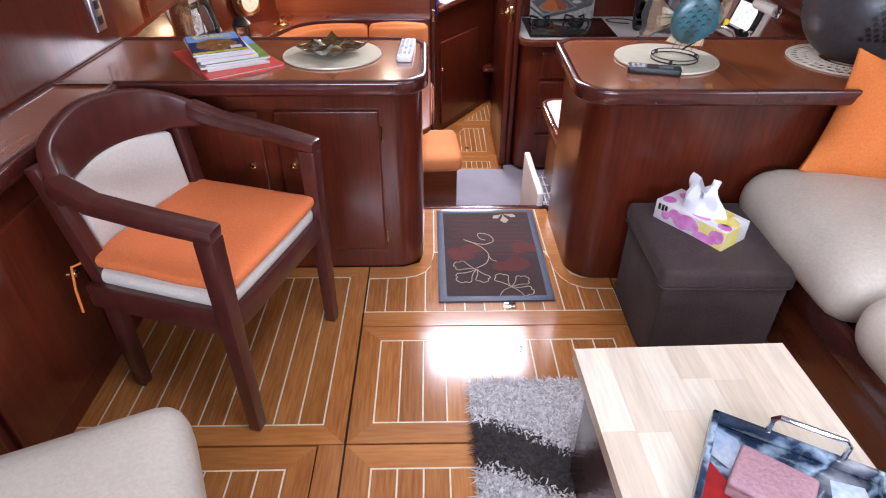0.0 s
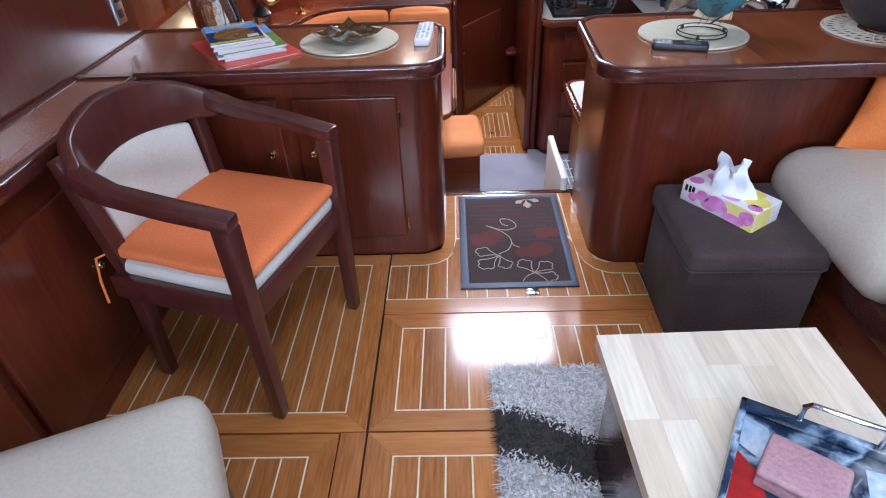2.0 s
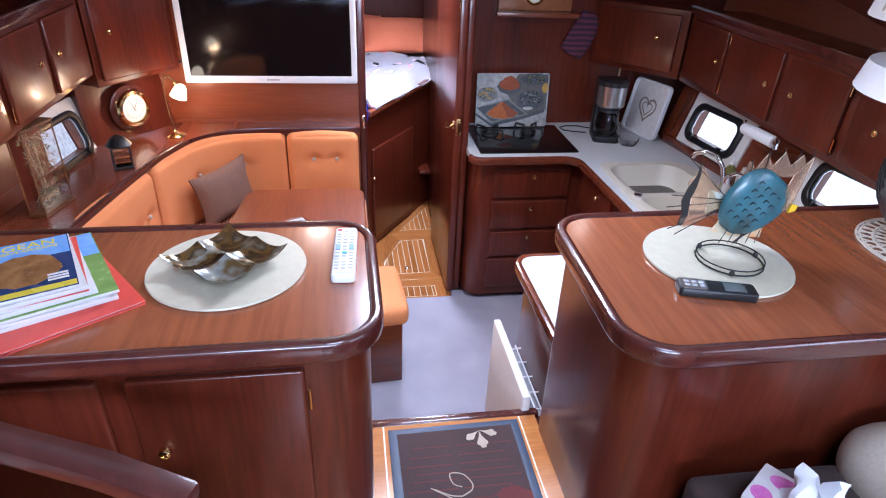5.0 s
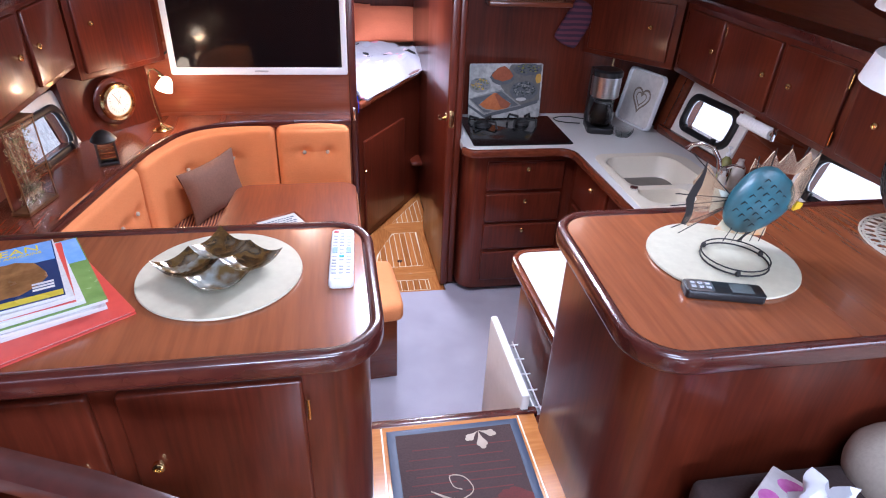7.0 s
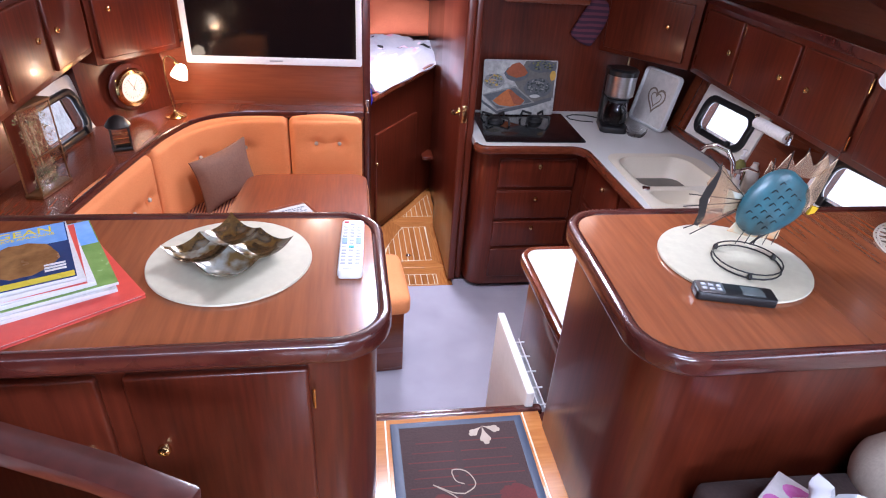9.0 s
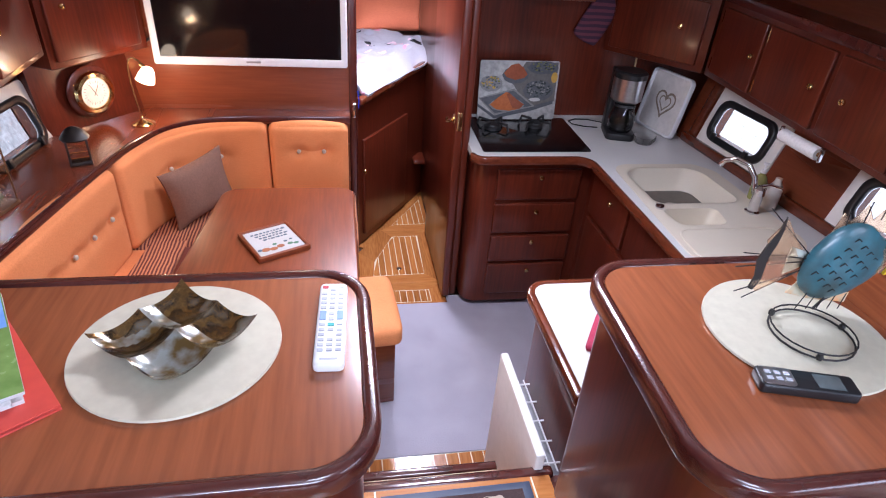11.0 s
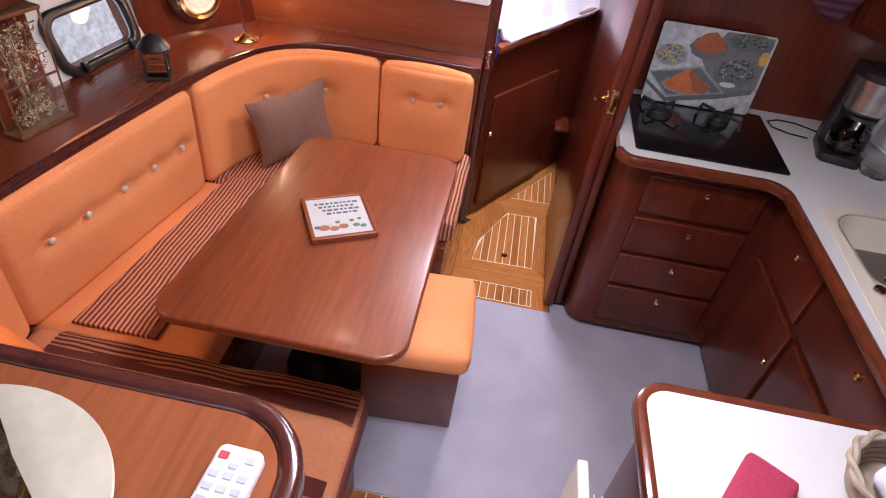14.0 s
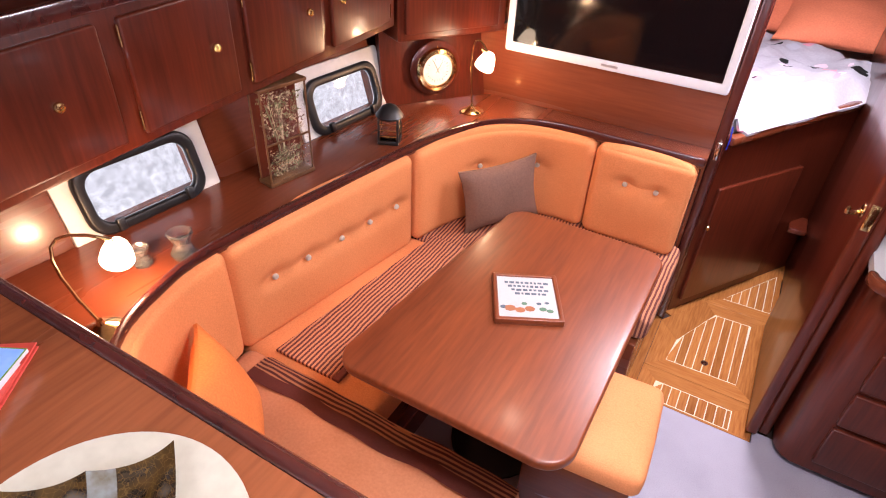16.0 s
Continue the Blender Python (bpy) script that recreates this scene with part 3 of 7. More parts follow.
def slatted(parent, poly, z, slat, line=0.004):
    """Slats that run fore and aft, cut to an outline that is convex."""
    part("inlay", prism(poly, z - 0.012, z - 0.0006), INLAY, parent, "cream inlay lines")
    xs = [p[0] for p in poly]
    x0, x1 = min(xs), max(xs)
    cx, cy = sum(xs) / len(xs), sum(p[1] for p in poly) / len(poly)
    x = x0 + line

    def span(q):
        ys = []
        for a, b in zip(poly, poly[1:] + poly[:1]):
            if (a[0] - q) * (b[0] - q) < 0:
                ys.append(a[1] + (b[1] - a[1]) * (q - a[0]) / (b[0] - a[0]))
        return (min(ys) + line, max(ys) - line) if len(ys) > 1 else (cy, cy)

    while x < x1 - line - 0.003:
        e = min(x + slat, x1 - line)
        (a, b), (c, d) = span(x), span(e)
        if b - a > 0.004 or d - c > 0.004:
            board([(x, a), (e, c), (e, max(d, c + .002)), (x, max(b, a + .002))], z, parent)
        x = e + line


def frame_boards(parent, outer, inner, z, mats):
    k = len(outer)
    for i in range(k):
        j = (i + 1) % k
        board([outer[i], outer[j], inner[j], inner[i]], z, parent, mats[i % len(mats)])


zz = LOW
part("margin_board", prism([(-0.14, 3.736), (0.018, 3.736), (0.018, 4.40), (-0.14, 4.40)], LOW - .014, LOW - .002), TEAK, lf)
part("margin_board", prism([(0.02, 4.355), (0.10, 4.32), (0.62, 5.14), (0.555, 5.195)], LOW - .014, LOW - .003), TEAK, lf)
part("inlay", box(-0.15, 0.53, 2.43, 2.711, LOW - .012, LOW - .0006), INLAY, lf, "cream inlay lines")
for k in range(13):
    board([(-0.148 + k * .0525, 2.625), (-0.148 + k * .0525 + .048, 2.625), (-0.148 + k * .0525 + .048, 2.709), (-0.148 + k * .0525, 2.709)], zz, lf)
board([(-0.148, 2.43), (0.53, 2.43), (0.53, 2.621), (-0.148, 2.621)], zz, lf, TEAK_X)
o1, i1 = [(0.02, 3.736), (0.495, 3.736), (0.495, 3.935), (0.02, 3.935)], [(0.085, 3.746), (0.412, 3.746), (0.412, 3.86), (0.092, 3.86)]
frame_boards(lf, o1, i1, zz, [TEAK_X, TEAK])
slatted(lf, i1, zz, 0.034)
o2 = [(0.02, 3.938), (0.495, 3.938), (0.495, 4.545), (0.19, 4.545), (0.02, 4.28)]
i2 = [(0.10, 4.012), (0.405, 4.022), (0.415, 4.47), (0.245, 4.462), (0.115, 4.17)]
frame_boards(lf, o2, i2, zz, [TEAK_X, TEAK, TEAK_X, TEAK, TEAK])
slatted(lf, i2, zz, 0.034)
o3 = [(0.175, 4.548), (0.513, 4.548), (0.513, 5.10)]
i3 = [(0.258, 4.618), (0.485, 4.628), (0.488, 4.99)]
frame_boards(lf, o3, i3, zz, [TEAK_X, TEAK, TEAK])
slatted(lf, i3, zz, 0.034)

# ---- upper cabinets and counters ----


def knob(parent, at, way):
    """A round brass push button on a door; way is the face's outward normal."""
    m = Vector(way).to_track_quat("Z", "Y").to_matrix().to_4x4()
    k = part("knob", lathe([(0, 0), (.011, 0), (.0125, .004), (.0125, .010), (.0105, .013), (.006, .0145), (.0055, .012), (0, .012)], at, 16, m), BRASS, parent, "polished brass push button")
    return k


def rect_door(parent, p0, p1, z0, z1, proud=0.016, material=MAHOG, name="door", lean=0.0, edge=0.006):
    """A cabinet door from p0 to p1 in plan, with a rounded raised edge; the room is on its right-hand side."""
    a, b = Vector(p0), Vector(p1)
    t = (b - a).normalized()
    nrm = Vector((t.y, -t.x))
    w, h = (b - a).length, z1 - z0
    bm = prism(rpoly([(0, 0), (w, 0), (w, h), (0, h)], 0.008, 3), -0.003, proud, edge, 3)
    y = (Vector((0, 0, 1)) + Vector((nrm.x, nrm.y, 0)) * lean).normalized()
    m = Matrix((Vector((t.x, t.y, 0)), y, Vector((nrm.x, nrm.y, 0)))).transposed().to_4x4()
    m.translation = (a.x, a.y, z0)
    d = part(name, moved(bm, m), material, parent)
    return d


def hinge(parent, x, y, z, axis=(0, 0, 1), length=0.05):
    c, v = Vector((x, y, z)), Vector(axis) * length / 2
    return part("hinge", tube([c - v, c + v], 0.0035, 8), BRASS, parent, "brass hinge barrel")


def counter(name, outer, radii, z1, label, inlay_mat, rim=0.026, thick=0.040, lip=0.007):
    """A worktop with a rounded raised edge rail."""
    o = rpoly(outer, radii, 9)
    c = Vector((sum(p.x for p in o) / len(o), sum(p.y for p in o) / len(o)))
    k = len(o)
    inner = []
    for i, p in enumerate(o):
        t = (o[(i + 1) % k] - o[i - 1]).normalized()
        inner.append(p + Vector((-t.y, t.x)) * rim)
    ob = thing(name, (c.x, c.y, z1 - thick), label, "worktop")
    part("edge_rail", ring(o, inner, z1 - thick, z1 + lip, 0.011), TRIM, ob, "dark rounded raised edge")
    part("top_panel", prism(inner, z1 - 0.03, z1), inlay_mat, ob)
    return ob


TOP = 0.708
bc = thing("bar_cabinet", (-0.5, 1.9, 0.0), "varnished mahogany bar cabinet with two doors and a rounded corner", "cabinet")
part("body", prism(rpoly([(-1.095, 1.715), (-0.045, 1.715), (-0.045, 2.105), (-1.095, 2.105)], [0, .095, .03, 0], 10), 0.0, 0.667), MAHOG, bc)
d = rect_door(bc, (-0.50, 1.715), (-0.175, 1.715), 0.085, 0.600)
knob(d, (-0.455, 1.699, 0.42), (0, -1, 0))
hinge(d, -0.168, 1.702, 0.525)
hinge(d, -0.168, 1.702, 0.14)
d = rect_door(bc, (-0.92, 1.715), (-0.545, 1.715), 0.085, 0.600)
knob(d, (-0.588, 1.699, 0.42), (0, -1, 0))
counter("bar_worktop", [(-1.10, 1.632), (-0.020, 1.632), (-0.022, 2.120), (-1.10, 2.120)], [0, .105, .10, 0], TOP, "polished mahogany bar top with a dark raised edge", BARTOP)
sc = thing("side_cabinet", (-1.0, 0.4, 0.0), "varnished mahogany side cabinet with plain doors", "cabinet")
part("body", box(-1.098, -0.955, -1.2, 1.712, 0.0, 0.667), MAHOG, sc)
for y0, y1, ky in ((1.28, 1.66, 1.32), (0.83, 1.25, 1.20), (0.36, 0.80, 0.42), (-0.1, 0.33, 0.28)):
    d = rect_door(sc, (-0.955, y0), (-0.955, y1), 0.085, 0.585)
    knob(d, (-0.939, ky, 0.36), (1, 0, 0))
counter("side_worktop", [(-1.098, -1.2), (-0.900, -1.2), (-0.900, 1.629), (-1.098, 1.629)], [0, .03, 0, 0], TOP, "polished mahogany side counter with a dark raised edge", BARTOP)

gp = thing("galley_peninsula", (0.9, 1.9, 0.0), "varnished mahogany peninsula cabinet with a rounded corner", "cabinet")
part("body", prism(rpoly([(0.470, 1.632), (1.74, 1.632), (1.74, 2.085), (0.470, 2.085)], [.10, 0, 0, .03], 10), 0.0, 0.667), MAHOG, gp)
part("lower_body", box(0.53, 1.74, 2.08, 2.112, LOW, 0.66), MAHOG, gp)
counter("peninsula_worktop", [(0.398, 1.548), (1.745, 1.548), (1.745, 2.118), (0.422, 2.118)], [.11, 0, 0, .105], TOP, "polished mahogany peninsula top with a dark raised edge", BARTOP)

# ---- dinette ----
sb = thing("seat_box", (-0.6, 3.2, LOW), "mahogany seat box under the dinette cushions", "seat base")
part("near_box", box(-1.2, -0.145, 2.132, 2.72, LOW, -0.275, 0.006), MAHOG_X, sb)
part("side_box", box(-1.6, -0.66, 2.722, 3.62, LOW, -0.275, 0.006), MAHOG_Y, sb)
part("far_box", box(-1.6, -0.02, 3.622, 4.298, LOW, -0.275, 0.006), MAHOG_X, sb)


def seat_cushion(name, x0, x1, y0, y1, material, label, z0=-0.273, z1=-0.155, turn=0):
    bm = pad(x1 - x0, y1 - y0, z1 - z0, 0.035, 0.016, 13, 0.004, x0 * 7)
    return solid(name, moved(bm, pose((x0 + x1) / 2, (y0 + y1) / 2, (z0 + z1) / 2, 0, 0, turn)), material, label, "cushion", "dinette seat cushions")


seat_cushion("seat_cushion", -1.16, -0.125, 2.135, 2.775, WORN_SHADED, "orange seat cushion with a striped front edge")
seat_cushion("seat_cushion", -1.22, -0.62, 2.76, 3.64, ORANGE, "orange dinette seat cushion under a striped cover")
seat_cushion("seat_cushion", -1.10, 0.005, 3.645, 4.24, STRIPE_X, "striped seat cushion below the television")


def back_cushion(path, z0, z1, thick, buttons, label):
    """A buttoned back cushion that follows a plan path, its front on the path's right."""
    P = [Vector(p) for p in path]
    run = sum((b - a).length for a, b in zip(P, P[1:]))
    bm = pad(run, thick, z1 - z0, 0.035, 0.02, 31)
    for v in bm.verts:
        s, w, h = v.co.x + run / 2, v.co.y, v.co.z
        s = max(1e-4, min(run - 1e-4, s))
        if w < 0:
            for bs, bz in buttons:
                ds, dz = s - bs, h + (z0 + z1) / 2 - bz
                w += 0.022 * math.exp(-(ds * ds + dz * dz) / 0.0012) + 0.009 * math.exp(-dz * dz / 0.0004) * math.exp(-ds * ds / 0.007) + 0.006 * math.exp(-((ds - dz * 0.8) ** 2) / 0.00025) * math.exp(-dz * dz / 0.004)
        p, nrm, t = along(P, s)
        q = p + nrm * (w + thick / 2)
        v.co = Vector((q.x, q.y, h + (z0 + z1) / 2))
    mid = along(P, run / 2)[0]
    ob = thing("back_cushion", (mid.x, mid.y, z0), label, "cushion", "dinette back cushions")
    part("cushion", bm, ORANGE, ob)
    pipe = []
    for s, h in [(0.012, z0 + .02), (0.004, z0 + .06), (0.004, z1 - .06), (0.012, z1 - .018)] + [(run * k / 14, z1 - 0.009) for k in range(1, 14)] + [(run - .012, z1 - .018), (run - .004, z1 - .06), (run - .004, z0 + .06), (run - .012, z0 + .02)]:
        p, nrm, t = along(P, s)
        q = p + nrm * 0.022
        pipe.append((q.x, q.y, h))
    part("piping", tube(pipe, 0.0035, 6), ORANGE, ob)
    for bs, bz in buttons:
        p, nrm, t = along(P, bs)
        q = p + nrm * 0.006
        way = Vector((-nrm.x, -nrm.y, 0))
        m = way.to_track_quat("Z", "Y").to_matrix().to_4x4()
        part("button", lathe([(0.011, -0.004), (0.011, 0.002), (0.008, 0.006), (0, 0.0075)], (q.x, q.y, bz), 12, m), BEIGE, ob, "pale covered button")
    return ob


Z0, Z1 = -0.155, 0.272
side_run = (Vector((-1.005, 3.585)) - Vector((-1.13, 2.735))).length
back_cushion([(-1.13, 2.735), (-1.005, 3.585)], Z0, Z1, 0.11, [(side_run * k, 0.080) for k in (0.185, 0.35, 0.535, 0.705, 0.88)], "long orange buttoned back cushion under the portlights")
corner = smooth_path([(-0.998, 3.60), (-0.955, 3.79), (-0.87, 3.955), (-0.74, 4.065), (-0.59, 4.108), (-0.445, 4.108)], 4)
back_cushion(corner, Z0, Z1, 0.10, [(0.36, 0.105), (0.62, 0.105)], "curved orange buttoned corner cushion")
back_cushion([(-0.436, 4.098), (-0.030, 4.098)], Z0, Z1, 0.10, [(0.148, 0.128), (0.278, 0.128)], "short orange buttoned back cushion below the television")
near_corner = smooth_path([(-0.80, 2.225), (-0.93, 2.27), (-1.03, 2.36), (-1.10, 2.50), (-1.128, 2.742)], 4)
back_cushion(near_corner, Z0, Z1, 0.075, [(0.25, 0.066)], "curved orange back cushion behind the bar")

shelf_front = smooth_path([(-0.78, 2.20), (-0.95, 2.245), (-1.06, 2.345), (-1.125, 2.50), (-1.15, 2.72), (-1.09, 3.2), (-1.030, 3.60), (-0.985, 3.80), (-0.895, 3.985), (-0.75, 4.10), (-0.58, 4.143), (-0.40, 4.146), (-0.016, 4.146)], 4)
loop = [tuple(p) for p in shelf_front] + [(-0.016, 4.298), (-1.05, 4.298), (-1.36, 3.87), (-1.51, 2.12), (-0.78, 2.12)]
sh = thing("dinette_shelf", (-1.25, 3.3, 0.262), "varnished mahogany shelf behind the dinette cushions", "shelf")
part("shelf_board", prism(loop, 0.262, 0.290), MAHOG_Y, sh)
part("fiddle_rail", bar([(p.x, p.y, 0.291) for p in shelf_front], 0.022, 0.034, 0.007), TRIM, sh, "dark rounded shelf edge")
part("back_board", prism([tuple(p + Vector((0, 0))) for p in smooth_path([(-1.262, 2.70), (-1.135, 3.60), (-1.09, 3.83), (-0.97, 4.06), (-0.79, 4.185), (-0.6, 4.215), (-0.03, 4.215)], 3)] + [(-0.03, 4.298), (-1.06, 4.298), (-1.37, 3.87), (-1.5, 2.2)], -0.27, 0.262), MAHOG, sh)

TABLE = 0.122
dt = thing("dinette_table", (-0.37, 3.18, LOW), "satin mahogany dinette table with rounded corners", "table")
part("tabletop", prism(rpoly([(-0.705, 2.672), (-0.015, 2.672), (-0.015, 3.690), (-0.600, 3.690)], [.075, .085, .075, .085], 8), TABLE - 0.032, TABLE, 0.009, 3), TABLEWOOD, dt)
part("pedestal", lathe([(0.0, 0), (0.17, 0), (0.17, 0.012), (0.15, 0.025), (0.055, 0.05), (0.05, 0.08), (0.05, 0.66), (0.10, 0.70), (0.10, 0.715), (0, 0.715)], (-0.38, 3.2, LOW), 24), BLACK, dt, "dark metal pedestal")
part("under_brace", box(-0.60, -0.15, 2.95, 3.45, TABLE - 0.05, TABLE - 0.031, 0.004), MAHOG_X, dt)

so = thing("stool", (-0.04, 3.16, LOW), "mahogany box stool with an orange cushion half under the table", "stool", turn=4)
part("box", box(-0.175, 0.165, -0.155, 0.165, 0, 0.365, 0.006), MAHOG_X, so)
part("cushion", moved(pad(0.385, 0.40, 0.105, 0.035, 0.014, 11), pose(-0.005, -0.01, 0.417)), ORANGE, so, "orange cloth cushion")
part("piping", tube([(p.x, p.y, 0.388) for p in rpoly([(-.193, -.206), (.183, -.206), (.183, .186), (-.193, .186)], .035, 5)], 0.0035, 6, True), ORANGE, so)

# ---- galley ----
GT = 0.300
inner_edge = [(0.545, 3.622), (1.115, 3.622), (1.115, 2.612), (0.508, 2.612), (0.508, 2.114)]
outline = rpoly([(0.560, 4.228), (0.545, 3.622), (1.115, 3.622), (1.115, 2.612), (0.508, 2.612), (0.508, 2.114), (1.87, 2.114), (1.735, 4.228)], [0, .06, .075, .075, .065, 0, 0, 0], 8)
gt = thing("galley_worktop", (1.3, 3.2, GT - 0.04), "white speckled galley worktop with a wooden edge", "worktop")


def holed(outer, holes, z0, z1):
    """A plate with openings."""
    bm = bmesh.new()
    for lp in (outer, *holes):
        vs = [bm.verts.new((p[0], p[1], z0)) for p in lp]
        for a, b in zip(vs, vs[1:] + vs[:1]):
            bm.edges.new((a, b))
    bmesh.ops.triangle_fill(bm, edges=bm.edges[:], use_beauty=True)
    ext = bmesh.ops.extrude_face_region(bm, geom=bm.faces[:])
    bmesh.ops.translate(bm, vec=(0, 0, z1 - z0), verts=[g for g in ext["geom"] if isinstance(g, bmesh.types.BMVert)])
    return bm


bowl_big = rpoly([(1.215, 3.125), (1.615, 3.125), (1.60, 3.49), (1.215, 3.49)], [.05, .06, .10, .10], 7)
bowl_small = rpoly([(1.225, 2.945), (1.44, 2.945), (1.46, 3.085), (1.215, 3.085)], [.05, .05, .03, .03], 5)
part("top_panel", holed(outline, [bowl_big, bowl_small], GT - 0.036, GT), WHITELAM, gt)
part("edge_rail", bar([(p.x, p.y, GT - 0.017) for p in outline[1:-2]], 0.026, 0.042, 0.010), MAHOG_E, gt, "rounded mahogany edge")


def bowl(loop, depth, z):
    """A sunken bowl: a wall below an outline, drawn in to a floor."""
    bm, k = bmesh.new(), len(loop)
    c = Vector((sum(p.x for p in loop) / k, sum(p.y for p in loop) / k))
    rows = []
    for f, dz in ((1.02, 0.0035), (0.985, 0.0035), (0.97, -0.004), (0.90, -depth * 0.85), (0.84, -depth), (0.12, -depth - 0.006)):
        rows.append([bm.verts.new(((c + (p - c) * f).x, (c + (p - c) * f).y, z + dz)) for p in loop])
    for a, b in zip(rows, rows[1:]):
        for i in range(k):
            bm.faces.new((a[i], a[(i + 1) % k], b[(i + 1) % k], b[i]))
    bm.faces.new(rows[-1])
    return bm


up = thing("worktop_upstand", (1.72, 3.0, GT), "varnished mahogany upstand along the hull behind the sink", "upstand")
# the lighter edge wood paints in the lit red of this sill
part("rail", bar([side_point(STAR, on_side(STAR, y), 0.046, 0.014) for y in (3.86, 3.4, 2.9, 2.5, 2.15)], 0.026, 0.050, 0.009), MAHOG_E, up)
part("end_post", bar([side_point(STAR, on_side(STAR, 3.80), v, 0.012) for v in (0.075, 0.20, 0.36)], 0.05, 0.022, 0.006, (1, 0, 0)), MAHOG_E, up)

sk = thing("sink", (1.38, 3.1, GT), "cream composite double sink with a drainer", "sink")
rim_o = rpoly([(1.150, 2.665), (1.56, 2.665), (1.675, 2.80), (1.675, 3.45), (1.60, 3.53), (1.185, 3.53), (1.165, 3.1)], [.10, .12, .12, .10, .06, .08, 0], 6)
part("rim", holed(rim_o, [bowl_big, bowl_small], GT - 0.001, GT + 0.0035), CREAMSINK, sk)
part("main_bowl", bowl(bowl_big, 0.11, GT), CREAMSINK, sk)
part("small_bowl", bowl(bowl_small, 0.10, GT), CREAMSINK, sk)
part("drainer_edge", tube([(p.x, p.y, GT + 0.0045) for p in rpoly([(1.175, 2.69), (1.55, 2.69), (1.64, 2.80), (1.60, 2.915), (1.19, 2.915)], .06, 5)], 0.004, 6, True), CREAMSINK, sk)
solid("sink_mat", prism(rpoly([(1.25, 3.155), (1.58, 3.155), (1.57, 3.46), (1.25, 3.46)], .06, 5), GT - .113, GT - .103, .003, 2), mat("grey_rubber_sink_mat", (0.13, 0.11, 0.09), (0.09, 0.078, 0.065), rough=0.5), "grey rubber mat in the sink bowl", "sink mat")
part("drain", lathe([(0, 0), (0.034, 0), (0.036, 0.003), (0.03, 0.005), (0.0, 0.003)], (1.41, 3.3, GT - 0.104), 20), CHROME, sk, "chrome drain")
part("plug_knob", lathe([(0, 0), (0.017, 0), (0.019, 0.008), (0.017, 0.013), (0, 0.015)], (1.212, 3.095, GT + 0.003), 18), CHROME, sk, "chrome waste knob")

fc = thing("faucet", (1.60, 3.045, GT + 0.003), "chrome single-lever mixer tap beside the sink", "faucet")
fx, fy, fz = 1.60, 3.045, GT + 0.003
part("tap_body", lathe([(0, 0), (0.030, 0), (0.030, 0.006), (0.022, 0.012), (0.021, 0.075), (0.024, 0.08), (0.022, 0.105), (0.010, 0.118), (0, 0.12)], (fx, fy, fz), 20), CHROME, fc)
part("spout", tube([(fx - .012, fy + .01, fz + .08), (fx - .018, fy + .03, fz + .14), (fx - .04, fy + .06, fz + .185), (fx - .075, fy + .095, fz + .195), (fx - .105, fy + .125, fz + .178), (fx - .115, fy + .135, fz + .155)], [.011, .011, .011, .011, .011, .013], 12), CHROME, fc)
part("lever", tube([(fx, fy, fz + .112), (fx + .02, fy - .03, fz + .135), (fx + .035, fy - .075, fz + .14)], [.009, .008, .006], 10), CHROME, fc)

du = thing("drawer_unit", (0.88, 3.9, LOW), "dark mahogany galley unit with four drawers and a rounded end", "cabinet")
part("body", prism(rpoly([(0.565, 3.690), (1.20, 3.690), (1.20, 4.225), (0.565, 4.225)], [.085, 0, 0, .02], 9), LOW + 0.035, GT - 0.038), MAHOG, du)
part("plinth", prism(rpoly([(0.60, 3.735), (1.24, 3.735), (1.24, 4.2), (0.60, 4.2)], [.06, 0, 0, 0], 6), LOW, LOW + 0.034), TRIM, du)
for z0, z1, kz in ((0.048, 0.212, 0.172), (-0.142, 0.024, -0.017), (-0.318, -0.164, -0.199), (-0.530, -0.340, -0.379)):
    d = rect_door(du, (0.685, 3.690), (1.115, 3.690), z0, z1, 0.020, MAHOG, name="drawer", edge=0.007)
    knob(d, (0.907, 3.671, kz), (0, -1, 0))
su = thing("sink_unit", (1.5, 3.1, LOW), "dark mahogany unit under the sink with three doors", "cabinet")
part("body", box(1.175, 1.70, 2.64, 3.688, LOW + 0.035, 0.095), MAHOG, su)
part("front_frame", box(1.175, 1.198, 2.64, 3.688, 0.0955, GT - 0.038), MAHOG, su)
part("plinth", box(1.21, 1.69, 2.64, 3.688, LOW, LOW + 0.034), TRIM, su)
for y0, y1, z0, z1, ky, kz in ((3.62, 3.235, 0.010, 0.222, 3.398, 0.160), (3.205, 2.70, 0.010, 0.222, 2.893, 0.168), (3.62, 3.205, -0.56, -0.020, 3.232, -0.176), (3.175, 2.70, -0.56, -0.020, 2.76, -0.176)):
    d = rect_door(su, (1.175, y0), (1.175, y1), z0, z1, edge=0.0065)
    knob(d, (1.161, ky, kz), (-1, 0, 0))

fu = thing("dishwasher_unit", (0.8, 2.35, LOW), "dark mahogany galley unit with a pale dishwasher drawer pulled open", "cabinet")
part("body", box(0.545, 1.17, 2.114, 2.575, LOW, GT - 0.038, 0.005), MAHOG, fu)
dd = part("dishwasher_door", box(0.435, 0.462, 2.135, 2.552, -0.53, 0.062, 0.006, 3), OFFWHITE, fu, "pale grey dishwasher front standing open")
part("rack", joined(*[tube([(0.463, y, -0.06), (0.546, y, -0.06)], 0.003, 6) for y in (2.2, 2.28, 2.36, 2.44, 2.52)], *[tube([(0.468 + .02 * k, 2.17, -0.06), (0.468 + .02 * k, 2.54, -0.06)], 0.0025, 6) for k in range(4)]), WHITE, dd, "white wire rack")
